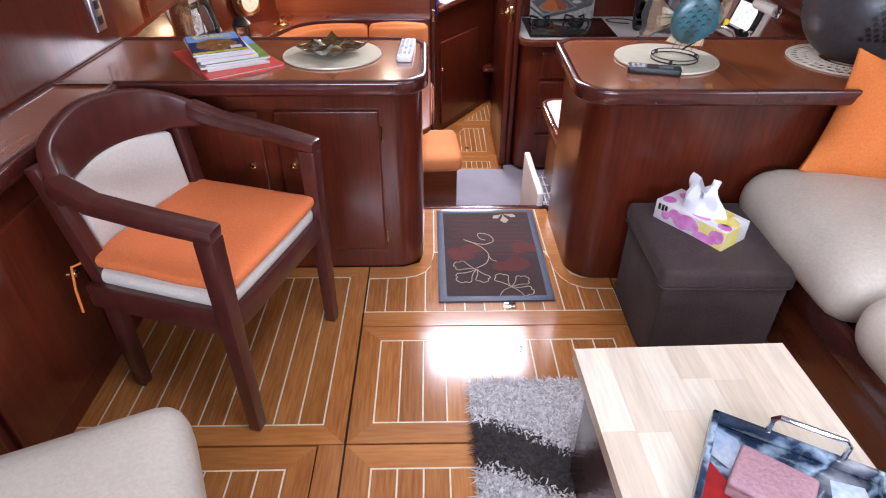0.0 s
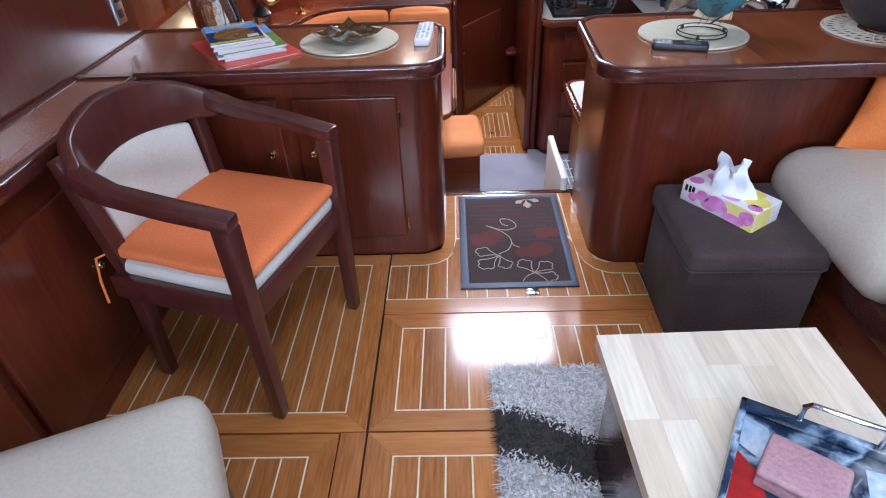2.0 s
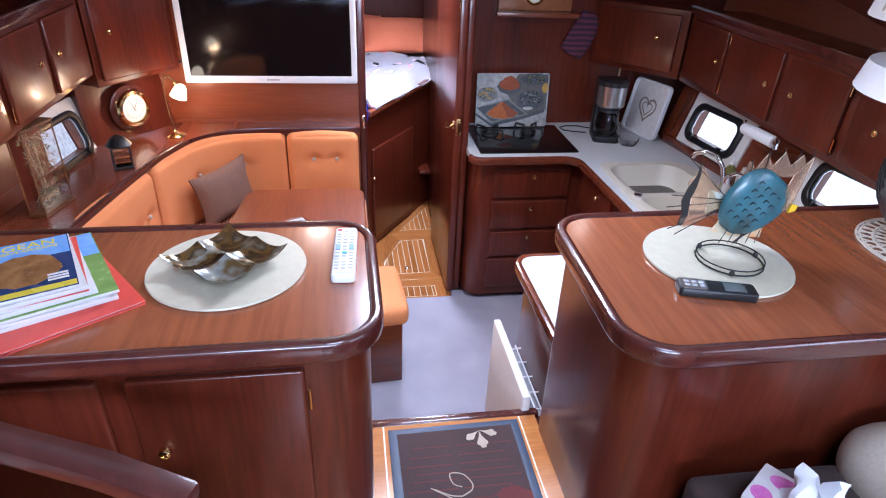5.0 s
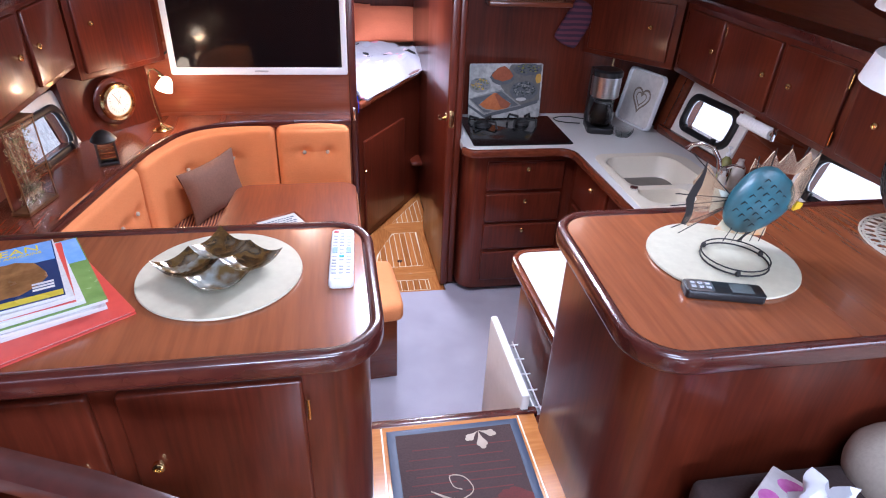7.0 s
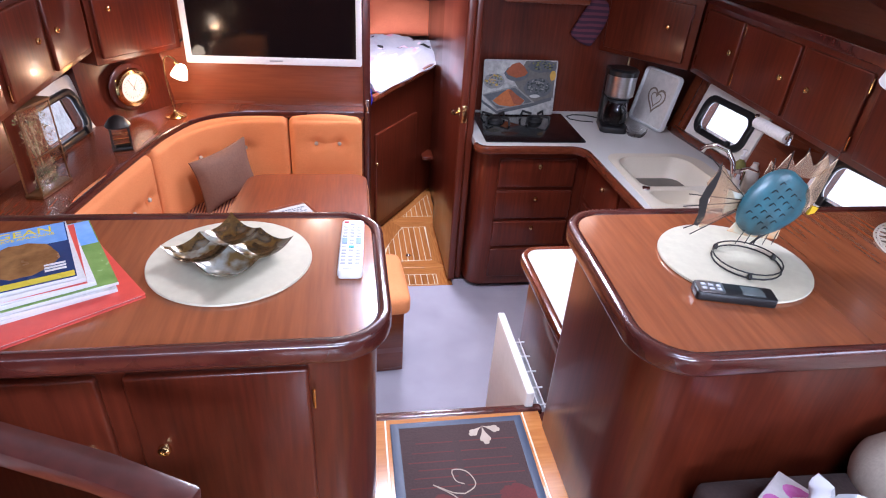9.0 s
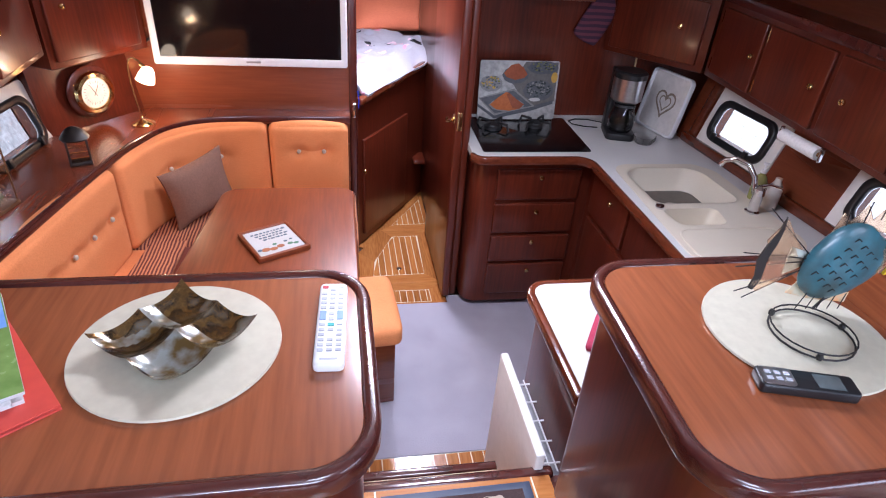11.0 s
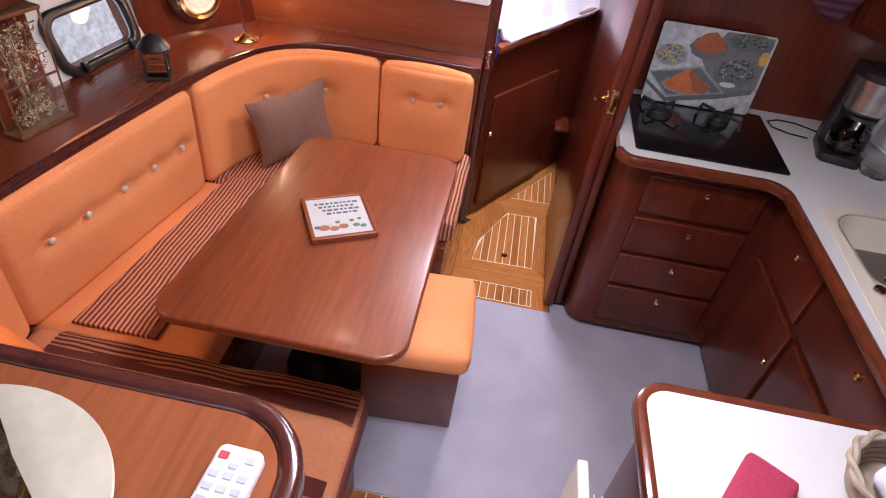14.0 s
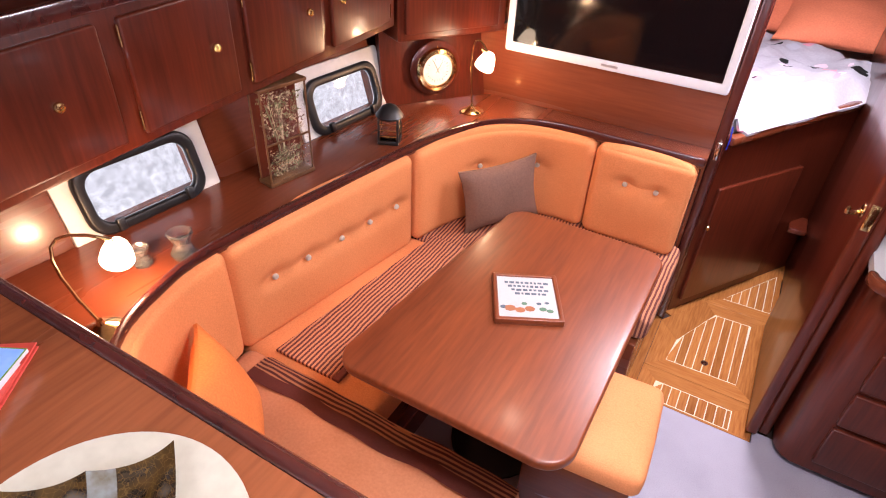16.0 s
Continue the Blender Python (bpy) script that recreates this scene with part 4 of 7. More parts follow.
part("drawer_tub", box(0.462, 0.546, 2.16, 2.54, -0.50, -0.09, 0.004), mat("grey_tub", (0.35, 0.35, 0.36), rough=0.4), dd, "grey inner tub")

hb = thing("hob", (0.87, 3.93, GT), "black glass gas hob with two burners", "hob")
part("glass_plate", prism(rpoly([(0.600, 3.682), (1.148, 3.682), (1.160, 4.16), (0.607, 4.16)], .012, 4), GT, GT + 0.007, 0.003, 2), BLACKGLOSS, hb)
for bx, by, br in ((0.715, 3.99, 0.045), (0.955, 4.02, 0.042)):
    b = part("burner", lathe([(0, 0), (br, 0), (br, .012), (br * .8, .018), (br * .75, .026), (0, .028)], (bx, by, GT + .007), 20), IRON, hb)
    for k in range(4):
        q = 0.785 + k * 1.5708
        c, s = math.cos(q), math.sin(q)
        part("pan_support", bar([(bx + c * .025, by + s * .025, GT + .043), (bx + c * .085, by + s * .085, GT + .045), (bx + c * .095, by + s * .095, GT + .010)], 0.009, 0.012, .002, (0, 0.1, 1)), IRON, b)

# ---- lockers under the side decks ----


def locker_row(name, base, face, ys, z0, z1, depth, knobs, label, sign, sheer):
    """A row of lockers on one side: face is the plan x of the fronts, sign the way they face, sheer their rise forward."""
    ob = thing(name, base, label, "locker")
    y0, y1 = ys[0][0] - 0.06, ys[-1][1] + 0.05
    bx = sorted((face, face - sign * depth))
    part("body", box(bx[0], bx[1], y0, y1, z0, z1, 0.008), MAHOG, ob)
    part("top_rail", box(min(face, face + sign * .02), max(face, face + sign * .02), y0, y1, z1 - 0.012, z1 + 0.028, 0.006), TRIM, ob, "dark rail above the doors")
    for (a, b), k in zip(ys, knobs):
        p0, p1 = ((face, a), (face, b)) if sign > 0 else ((face, b), (face, a))
        d = rect_door(ob, p0, p1, z0 + 0.03, z1 - 0.035)
        knob(d, (face + sign * 0.014, k, (z0 + z1) / 2), (sign, 0, 0))
        hy = a - 0.004 if k > (a + b) / 2 else b + 0.004
        for hz in (z0 + 0.07, z1 - 0.075):
            hinge(d, face + sign * 0.010, hy, hz)
    for d in [c for c in ob.children] + [c for k in ob.children for c in k.children]:
        for v in d.data.vertices:
            v.co.z += sheer * (v.co.y + base[1] - 3.0)
    return ob


locker_row("port_locker", (-1.35, 3.1, 0.62), -1.25, [(2.24, 2.61), (2.665, 2.99), (3.045, 3.37), (3.42, 3.76)], 0.632, 0.985, 0.35, [2.473, 2.921, 3.305, 3.473], "varnished mahogany port lockers with brass push buttons", 1, 0.048)
locker_row("starboard_locker", (1.8, 3.1, 0.655), 1.665, [(2.20, 2.575), (2.62, 2.965), (2.995, 3.365), (3.39, 3.70)], 0.648, 0.998, 0.30, [2.455, 2.885, 3.05, 3.43], "varnished mahogany galley lockers with brass push buttons", -1, 0.035)


def corner_locker(base, p0, p1, z0, z1, kx, label):
    ob = thing("corner_locker", base, label, "locker")
    a, b = Vector(p0), Vector(p1)
    t = (b - a).normalized()
    nrm = Vector((-t.y, t.x))
    lp = [a, b, b + nrm * 0.16, a + nrm * 0.16]
    part("body", prism([tuple(p) for p in lp], z0, z1, 0.01, 3), MAHOG, ob)
    w = (b - a).length
    d = rect_door(ob, a + t * 0.03, b - t * 0.04, z0 + 0.03, z1 - 0.03)
    q = a + t * w * kx - nrm * 0.014
    knob(d, (q.x, q.y, (z0 + z1) / 2 + 0.02), (-nrm.x, -nrm.y, 0))
    return ob


corner_locker((-1.15, 4.1, 0.60), (-1.25, 3.83), (-0.985, 4.27), 0.60, 1.05, 0.2, "varnished mahogany corner locker beside the television")
corner_locker((1.6, 3.95, 0.67), (1.34, 4.205), (1.665, 3.77), 0.67, 1.02, 0.72, "dark mahogany corner locker over the galley")

# ---- passage and fore cabin ----
P0, P1 = Vector((0.028, 4.365)), Vector((0.56, 5.20))
pd = (P1 - P0).normalized()
pn = Vector((-pd.y, pd.x))
structure("wall_passage", wall_panel(P0, P1, LOW, 0.315, 0, 0.04), MAHOG, "dark mahogany panel below the fore berth")
pl = thing("berth_front", (0.25, 4.7, LOW), "dark mahogany locker front below the berth with a long door", "locker")
d = rect_door(pl, P0 + pd * 0.05 - pn * 0.001, P0 + pd * 0.62 - pn * 0.001, LOW + 0.06, 0.075, 0.016)
q = P0 + pd * 0.048 - pn * 0.014
knob(d, (q.x, q.y, -0.122), (-pn.x, -pn.y, 0))
ra = P0 - pn * 0.006
rb = P1 - pn * 0.006
part("berth_rail", bar([(ra.x, ra.y, 0.315), (rb.x, rb.y, 0.355)], 0.05, 0.04, 0.012), MAHOG_X, pl, "rounded berth rail")
structure("floor_berth", prism([tuple(P0 + pn * 0.045), tuple(P1 + pn * 0.045), (2.0, 5.22), (2.0, 6.29), (-1.55, 6.29), (-1.55, 4.36), (-0.03, 4.36)], 0.20, 0.25), MAHOG_X, "wooden berth base")
structure("wall_passage_end", box(0.557, 1.2, 5.25, 5.29, LOW, 0.30), MAHOG, "dark panel at the end of the passage")
solid("passage_ledge", box(0.43, 0.515, 4.93, 5.09, -0.315, -0.285, 0.008), MAHOG, "small dark wooden ledge in the passage", "ledge")

# ---- loose furniture of the upper saloon ----
ch = thing("armchair", (-0.62, 1.28, 0.0), "dark-stained wooden armchair with cream upholstery and an orange seat pad", "chair", turn=-17.7)
FX, BX, HW = 0.222, -0.145, 0.225
for s in (-1, 1):
    part("front_leg", bar([(FX, s * HW, 0), (FX, s * HW, 0.60)], [.034, .046], [.034, .046], 0.005, (1, 0, 0)), CHAIRWOOD, ch)
    part("back_leg", bar([(BX - 0.03, s * (HW - .045), 0), (BX, s * (HW - .03), 0.40), (BX - 0.045, s * (HW - 0.01), 0.70)], [.034, .044, .036], [.034, .044, .036], 0.005, (1, 0, 0)), CHAIRWOOD, ch)
    part("armrest", bar([(FX + .025, s * HW, 0.612), (0.10, s * (HW + .012), 0.630), (-0.04, s * (HW + .015), 0.645), (-0.14, s * (HW + .005), 0.672)], [.048, .052, .050, .046], [.034, .034, .036, .05], 0.008), CHAIRWOOD, ch)
    part("side_rail", box(-0.165, FX, s * HW - 0.014, s * HW + 0.014, 0.33, 0.395, 0.004), CHAIRWOOD, ch)
part("front_rail", box(FX - .014, FX + .014, -HW, HW, 0.33, 0.395, 0.004), CHAIRWOOD, ch)
part("back_rail", box(BX - .014, BX + .014, -HW + .02, HW - .02, 0.33, 0.395, 0.004), CHAIRWOOD, ch)
part("seat", moved(pad(0.40, 0.43, 0.05, 0.022, 0.012, 9), pose(0.022, 0, 0.408)), CREAMCLOTH, ch, "cream upholstered seat")
arc = [(-0.115, -0.238), (-0.180, -0.18), (-0.212, -0.09), (-0.222, 0), (-0.212, 0.09), (-0.180, 0.18), (-0.115, 0.238)]


def curved_back(path, z0, z1, thick, crown, lean, low=0.55):
    P = smooth_path(path, 4)
    bm, rows, k = bmesh.new(), [], len(P)
    for i, p in enumerate(P):
        u = 2 * i / (k - 1) - 1
        t = (P[min(i + 1, k - 1)] - P[max(i - 1, 0)]).normalized()
        nn = Vector((-t.y, t.x))
        zt, zb = z1 + crown * (1 - u * u), z0 + crown * low * (1 - u * u)
        rows.append([bm.verts.new(((p + nn * w).x + lean * (z - z0), (p + nn * w).y, z)) for w, z in ((-thick / 2, zb), (thick / 2, zb), (thick / 2, zt), (-thick / 2, zt))])
    for a, b in zip(rows, rows[1:]):
        for j in range(4):
            bm.faces.new((a[j], a[(j + 1) % 4], b[(j + 1) % 4], b[j]))
    bm.faces.new(rows[0])
    bm.faces.new(rows[-1])
    bmesh.ops.recalc_face_normals(bm, faces=bm.faces)
    es = [e for e in bm.edges if len(e.link_faces) == 2 and e.calc_face_angle(0) > 0.9]
    bmesh.ops.bevel(bm, geom=es, offset=min(0.009, thick * .3), segments=3, affect="EDGES", profile=0.5)
    return bm


part("top_rail", curved_back(arc, 0.622, 0.690, 0.030, 0.080, -0.10, 0.12), CHAIRWOOD, ch, "curved dark top rail")
part("backrest", curved_back([(-0.155, -0.175), (-0.180, -0.09), (-0.188, 0), (-0.180, 0.09), (-0.155, 0.175)], 0.435, 0.622, 0.028, 0.022, -0.12, 0.0), CREAMCLOTH, ch, "cream upholstered backrest")
sp = thing("seat_pad", (-0.62, 1.28, 0.433), "orange seat pad with ties on the armchair", "seat pad", turn=-17.7)
part("pad", moved(pad(0.390, 0.425, 0.034, 0.014, 0.010, 11, 0.003), pose(0.035, 0, 0.018)), mat("deep_orange_canvas", (0.80, 0.205, 0.060), (0.68, 0.16, 0.045), rough=0.8, grain=200, bump=0.25), sp)
for s in (-1, 1):
    part("tie", tube([(-0.165, s * .19, 0.012), (-0.20, s * .225, 0.0), (-0.20, s * .238, -0.06), (-0.205, s * .24, -0.13)], 0.0035, 6), ORANGE2, sp)

ot = thing("ottoman", (0.79, 1.39, 0.0), "dark brown suede storage ottoman", "ottoman", turn=-1)
part("body", box(-0.172, 0.172, -0.178, 0.172, 0.0, 0.285, 0.008, 3), BROWN, ot)
part("lid", moved(pad(0.365, 0.375, 0.065, 0.018, 0.010, 11), pose(0, 0, 0.315)), BROWN, ot, "padded lid")
part("seam", tube([(p.x, p.y, 0.287) for p in rpoly([(-.181, -.186), (.181, -.186), (.181, .186), (-.181, .186)], .018, 4)], 0.0025, 6, True), BROWN, ot)

PINK = mat("pink_petal_print", (0.62, 0.10, 0.42), (0.80, 0.35, 0.65), rough=0.4)
YELLOW = mat("yellow_petal_print", (0.85, 0.68, 0.10), (0.88, 0.78, 0.35), rough=0.4)
CARD = mat("white_printed_card", (0.80, 0.77, 0.76), rough=0.4)
TISSUE = mat("soft_tissue_paper", (0.84, 0.84, 0.88), (0.78, 0.78, 0.83), rough=0.95)
tb = thing("tissue_box", (0.766, 1.412, 0.352), "flowery cardboard tissue box on the ottoman", "tissue box", turn=-56.5)
part("box", box(-0.115, 0.115, -0.057, 0.057, 0, 0.062, 0.003), CARD, tb)
for x, y, rx, ry, mm in ((0.075, 0.0, .04, .03, YELLOW), (-0.06, 0.025, .035, .02, PINK), (0.02, -0.035, .03, .016, PINK), (-0.09, -0.03, .02, .02, PINK), (0.095, -.035, .02, .016, PINK), (0.05, .038, .03, .014, YELLOW)):
    part("petal", prism([(x + rx * math.cos(a * .4488), y + ry * math.sin(a * .4488)) for a in range(14)], 0.0615, 0.0626), mm, tb)
for x, z, rx, rz, mm in ((-0.02, .03, .03, .024, PINK), (0.045, .028, .028, .02, YELLOW), (0.09, .035, .022, .02, PINK), (-.075, .025, .014, .014, PINK)):
    part("petal", moved(prism([(x + rx * math.cos(a * .4488), z + rz * math.sin(a * .4488)) for a in range(14)], 0, 0.0008), pose(0, -0.0570, 0, 90)), mm, tb)
part("yellow_panel", box(0.030, 0.1135, -0.0574, -0.0568, 0.002, 0.060), YELLOW, tb, "yellow printed side")
part("yellow_panel", box(0.1148, 0.1154, -0.055, 0.012, 0.002, 0.060), YELLOW, tb, "yellow printed end")
for x, z, rx, rz in ((0.055, 0.016, 0.034, 0.014), (0.098, 0.044, 0.014, 0.012), (0.000, 0.036, 0.036, 0.022), (-0.045, 0.040, 0.022, 0.016)):
    part("petal", moved(prism([(x + rx * math.cos(a * .4488) * (1 + .12 * math.sin(5 * a)), z + rz * math.sin(a * .4488)) for a in range(14)], 0, 0.0014), pose(0, -0.0568, 0, 90)), PINK, tb)
for x in (-0.104, -0.092, -0.081):
    part("label_block", box(x, x + 0.008, -0.0577, -0.0568, 0.034, 0.054), BLACK, tb, "dark label block")
tissue = bmesh.new()
rows = []
for j in range(9):
    v = j / 8
    rows.append([])
    for i in range(26):
        a = 6.283185 * i / 26
        r = (0.055 - 0.030 * v ** 0.7) * (1 + 0.28 * math.sin(3 * a + 5 * v) * (0.3 + v) + 0.18 * math.sin(7 * a - 3 * v) * (0.2 + v))
        rows[-1].append(tissue.verts.new((r * 1.25 * math.cos(a) - 0.012 * v, r * 0.75 * math.sin(a), 0.061 + 0.082 * v * (1 + 0.22 * math.sin(2 * a + 1) * v))))
for a, b in zip(rows, rows[1:]):
    for i in range(26):
        tissue.faces.new((a[i], a[(i + 1) % 26], b[(i + 1) % 26], b[i]))
tissue.faces.new(rows[-1])
part("tissue", tissue, TISSUE, tb, "crumpled white tissue")

sf = thing("sofa", (1.33, 0.75, 0.0), "beige leather settee on a mahogany base", "sofa")
part("base", box(1.01, 1.72, -0.35, 1.60, 0.0, 0.285, 0.01), MAHOG_Y, sf)
part("plinth_rail", box(0.985, 1.02, -0.35, 1.60, 0.225, 0.30, 0.008), TRIM, sf)
for y0, y1 in ((1.012, 1.612), (0.405, 1.006), (-0.20, 0.40)):
    part("seat_cushion", moved(pad(0.765, y1 - y0, 0.185, 0.088, 0.022, 15, 0.006, y0), pose(1.330, (y0 + y1) / 2, 0.377)), BEIGE, sf)
for y0, y1 in ((0.60, 1.53), (-0.20, 0.595)):
    part("back_cushion", moved(pad(0.16, y1 - y0, 0.42, 0.06, 0.02, 13), pose(1.655, (y0 + y1) / 2, 0.66, 0, 8)), BEIGE, sf)


def throw_pillow(name, s, m, material, label, fold=0.0):
    """A stuffed pillow with pinched corners."""
    bm = bmesh.new()
    bmesh.ops.create_cube(bm, size=2)
    bmesh.ops.subdivide_edges(bm, edges=bm.edges, cuts=13, use_grid_fill=True)
    for v in bm.verts:
        u = v.co.copy()
        e = (1 - abs(u.x) ** 2.6) * (1 - abs(u.y) ** 2.6)
        inx = 1 - 0.10 * (1 - u.y ** 2) * abs(u.x)
        iny = 1 - 0.10 * (1 - u.x ** 2) * abs(u.y)
        wr = 0.05 * noise.noise(Vector((u.x * 2.5 + s[0] * 30, u.y * 2.5, u.z)))
        v.co = Vector((u.x * s[0] / 2 * inx, u.y * s[1] / 2 * iny, u.z * (0.006 + s[2] / 2 * e ** 0.6) + wr * s[2] * e))
    return solid(name, moved(bm, m), material, label, "pillow")


throw_pillow("throw_pillow", (0.37, 0.36, 0.13), look((1.315, 1.535, 0.60), (1.22, 1.0, 0.78), 14), ORANGE2, "bright orange cotton pillow leaning on the settee")
CORDSTRIPE = stripe_mat("pale_ribbed_cloth", (0.66, 0.63, 0.58), (0.42, 0.40, 0.37), 0.012, "Z")
throw_pillow("throw_pillow", (0.36, 0.34, 0.12), look((1.44, 1.22, 0.60), (1.0, 0.9, 0.75), 8), CORDSTRIPE, "pale ribbed pillow beside the orange one")

bs = thing("upholstered_stool", (-0.650, 0.395, 0.0), "low beige leather seat with piping", "seat", turn=24.1)
part("base", box(-0.24, 0.27, -0.22, 0.22, 0.0, 0.27, 0.008), CHAIRWOOD, bs)
part("cushion", moved(pad(0.58, 0.52, 0.15, 0.05, 0.018, 13), pose(0.0, 0.0, 0.345)), BEIGE, bs)
part("piping", tube([(p.x, p.y, 0.395) for p in rpoly([(-.28, -.25), (.28, -.25), (.28, .25), (-.28, .25)], .045, 5)], 0.003, 6, True), BEIGE, bs)

BIRCH = [mat("pale_beech_block_%s" % n, c, rough=0.35, grain=30, stretch=(5, 0.4, 5), coat=0.25) for n, c in (("light", (0.78, 0.67, 0.52)), ("mid", (0.71, 0.58, 0.43)), ("warm", (0.75, 0.62, 0.47)))]
ct = thing("coffee_table", (0.52, 0.55, 0.0), "low table with a pale beech block top on a dark body", "table", turn=1.5)
random.seed(4)
for i in range(7):
    x0 = -0.225 + i * 0.45 / 7
    y = -0.38
    while y < 0.325:
        y1 = min(0.325, y + random.uniform(0.16, 0.34))
        if 0.325 - y1 < 0.06:
            y1 = 0.325
        part("block", box(x0, x0 + 0.45 / 7 - 0.0002, y, y1 - 0.0002, 0.368, 0.398), random.choice(BIRCH), ct)
        y = y1
part("body", box(-0.195, 0.20, -0.35, 0.295, 0.0, 0.368, 0.006), TRIM, ct, "dark mahogany body")

RUGS = [mat("grey_shag", (0.72, 0.68, 0.66), (0.50, 0.47, 0.46), rough=0.95, grain=80), mat("dark_brown_shag", (0.055, 0.042, 0.038), (0.035, 0.028, 0.026), rough=0.95)]
for m in RUGS:
    # each tuft a little lighter or darker
    n, l = m.node_tree.nodes, m.node_tree.links
    geo, tuft = n.new("ShaderNodeNewGeometry"), n.new("ShaderNodeMapRange")
    tuft.inputs[3].default_value, tuft.inputs[4].default_value = 0.55, 1.25
    l.new(geo.outputs["Random Per Island"], tuft.inputs[0])
    l.new(tuft.outputs[0], n["Hue/Saturation/Value"].inputs["Value"])
rg = thing("shag_rug", (0.42, 0.65, 0.0), "grey and dark brown shaggy rug beside the low table", "rug")


def dark_band(x, y):
    c = 0.868 + 0.10 * math.cos((x - 0.05) * 6) - 0.02
    return abs(y - c + 0.02) < 0.068 or abs(y - c + 0.40) < 0.068


part("backing", box(0.108, 0.85, 0.20, 1.118, 0.0005, 0.008), RUGS[0], rg)
for idx, nm in ((0, "grey_shag"), (1, "dark_shag")):
    rng = random.Random(7 + idx)
    vs, fs = [], []
    for _ in range(30000):
        x, y = rng.uniform(0.105, 0.46), rng.uniform(0.52, 1.12)
        if dark_band(x, y) != bool(idx):
            continue
        a, ln, w = rng.uniform(0, 6.283), rng.uniform(0.014, 0.034), rng.uniform(0.0013, 0.0028)
        h = rng.uniform(0.018, 0.030)
        dx, dy = math.cos(a), math.sin(a)
        k = len(vs)
        vs += [(x - dy * w, y + dx * w, 0.007), (x + dy * w, y - dx * w, 0.007), (x + dx * ln * .5 + dy * w, y + dy * ln * .5 - dx * w, h), (x + dx * ln * .5 - dy * w, y + dy * ln * .5 + dx * w, h), (x + dx * ln * 1.3, y + dy * ln * 1.3, h * 0.8)]
        fs += [(k, k + 1, k + 2, k + 3), (k + 3, k + 2, k + 4)]
    me = bpy.data.meshes.new(nm)
    me.from_pydata([(a - 0.42, b - 0.65, c) for a, b, c in vs], [], fs)
    me.materials.append(RUGS[idx])
    ob = tagged(new(nm, me), kind="stuff")
    ob.parent = rg

MATB = mat("dark_brown_mat_pile", (0.060, 0.030, 0.028), (0.042, 0.021, 0.020), rough=0.9, grain=160, bump=0.5)
MATR = mat("faded_red_print", (0.13, 0.022, 0.02), (0.09, 0.02, 0.017), rough=0.9, grain=160)
MATL = mat("beige_print_line", (0.46, 0.37, 0.29), rough=0.9)
MATE = mat("blue_black_rubber_edge", (0.028, 0.045, 0.085), rough=0.45)
dm = thing("doormat", (0.21, 1.81, 0.0), "dark doormat printed with red and beige flowers at the step", "doormat")
mo = [(0.010, 1.500), (0.405, 1.503), (0.412, 2.102), (0.008, 2.098)]
mi = [(0.038, 1.527), (0.381, 1.530), (0.387, 2.082), (0.033, 2.078)]
part("edge", ring([Vector(p) for p in mo], [Vector(p) for p in mi], 0.0005, 0.006, 0.001), MATE, dm, "blue-black rubber edge")
part("mat_surface", prism(mi, 0.0005, 0.0055), MATB, dm)


def flower(cx, cy, tips, material, fill=False, width=0.48):
    """A printed flower of lobed petals: from its middle to the tip of each petal."""
    lobes = [(0, 0.02), (0.25, 0.10), (0.50, 0.30), (0.66, 0.50), (0.80, 0.46), (0.84, 0.30), (0.97, 0.22), (1.0, 0.0)]
    for i, (tx, ty) in enumerate(tips):
        ax = Vector((tx - cx, ty - cy))
        side = Vector((-ax.y, ax.x)) * width
        half = [Vector((cx, cy)) + ax * l + side * w for l, w in lobes]
        other = [Vector((cx, cy)) + ax * l - side * w for l, w in lobes[-2:0:-1]]
        if fill:
            part("print_petal", prism(smooth_path(half + other, 2), 0.0050, 0.0058 + 0.0002 * i), material, dm)
        else:
            part("print_line", tube([(p.x, p.y, 0.0056) for p in smooth_path(half + other + half[:1], 3)], 0.0019, 4), material, dm)


def blossom(cx, cy, r, seed):
    """A blurred printed blossom: rough-edged blots."""
    rr = random.Random(seed)
    for i in range(4):
        q = rr.uniform(0, 6.283)
        x, y, e = cx + r * 0.6 * math.cos(q), cy + r * 0.45 * math.sin(q), r * rr.uniform(0.45, 0.7)
        part("print_petal", prism([(x + e * (1 + 0.14 * math.sin(3 * a)) * math.cos(a * .3927), y + e * 0.8 * (1 + 0.12 * math.cos(5 * a)) * math.sin(a * .3927)) for a in range(16)], 0.0050, 0.0056 + 0.0001 * i), MATR, dm)


def stroke(pts):
    part("print_line", tube([(p.x, p.y, .0056) for p in smooth_path(pts, 3)], 0.0018, 5), MATL, dm)


flower(0.149, 1.682, [(0.068, 1.716), (0.080, 1.610), (0.176, 1.606)], MATL, width=0.66)
flower(0.263, 1.577, [(0.222, 1.650), (0.326, 1.632), (0.338, 1.545)], MATL, width=0.66)
flower(0.282, 2.068, [(0.240, 2.036), (0.286, 2.000), (0.334, 2.050)], MATL, True)
stroke([(0.263, 1.577), (0.236, 1.560), (0.220, 1.532)])
stroke([(0.149, 1.690), (0.186, 1.718), (0.200, 1.765), (0.192, 1.800), (0.163, 1.838), (0.111, 1.876), (0.160, 1.848), (0.192, 1.842)])
stroke([(0.192, 1.842), (0.220, 1.858), (0.226, 1.880), (0.206, 1.913), (0.169, 1.919), (0.174, 1.884), (0.196, 1.872)])
stroke([(0.200, 1.765), (0.208, 1.742), (0.226, 1.730)])
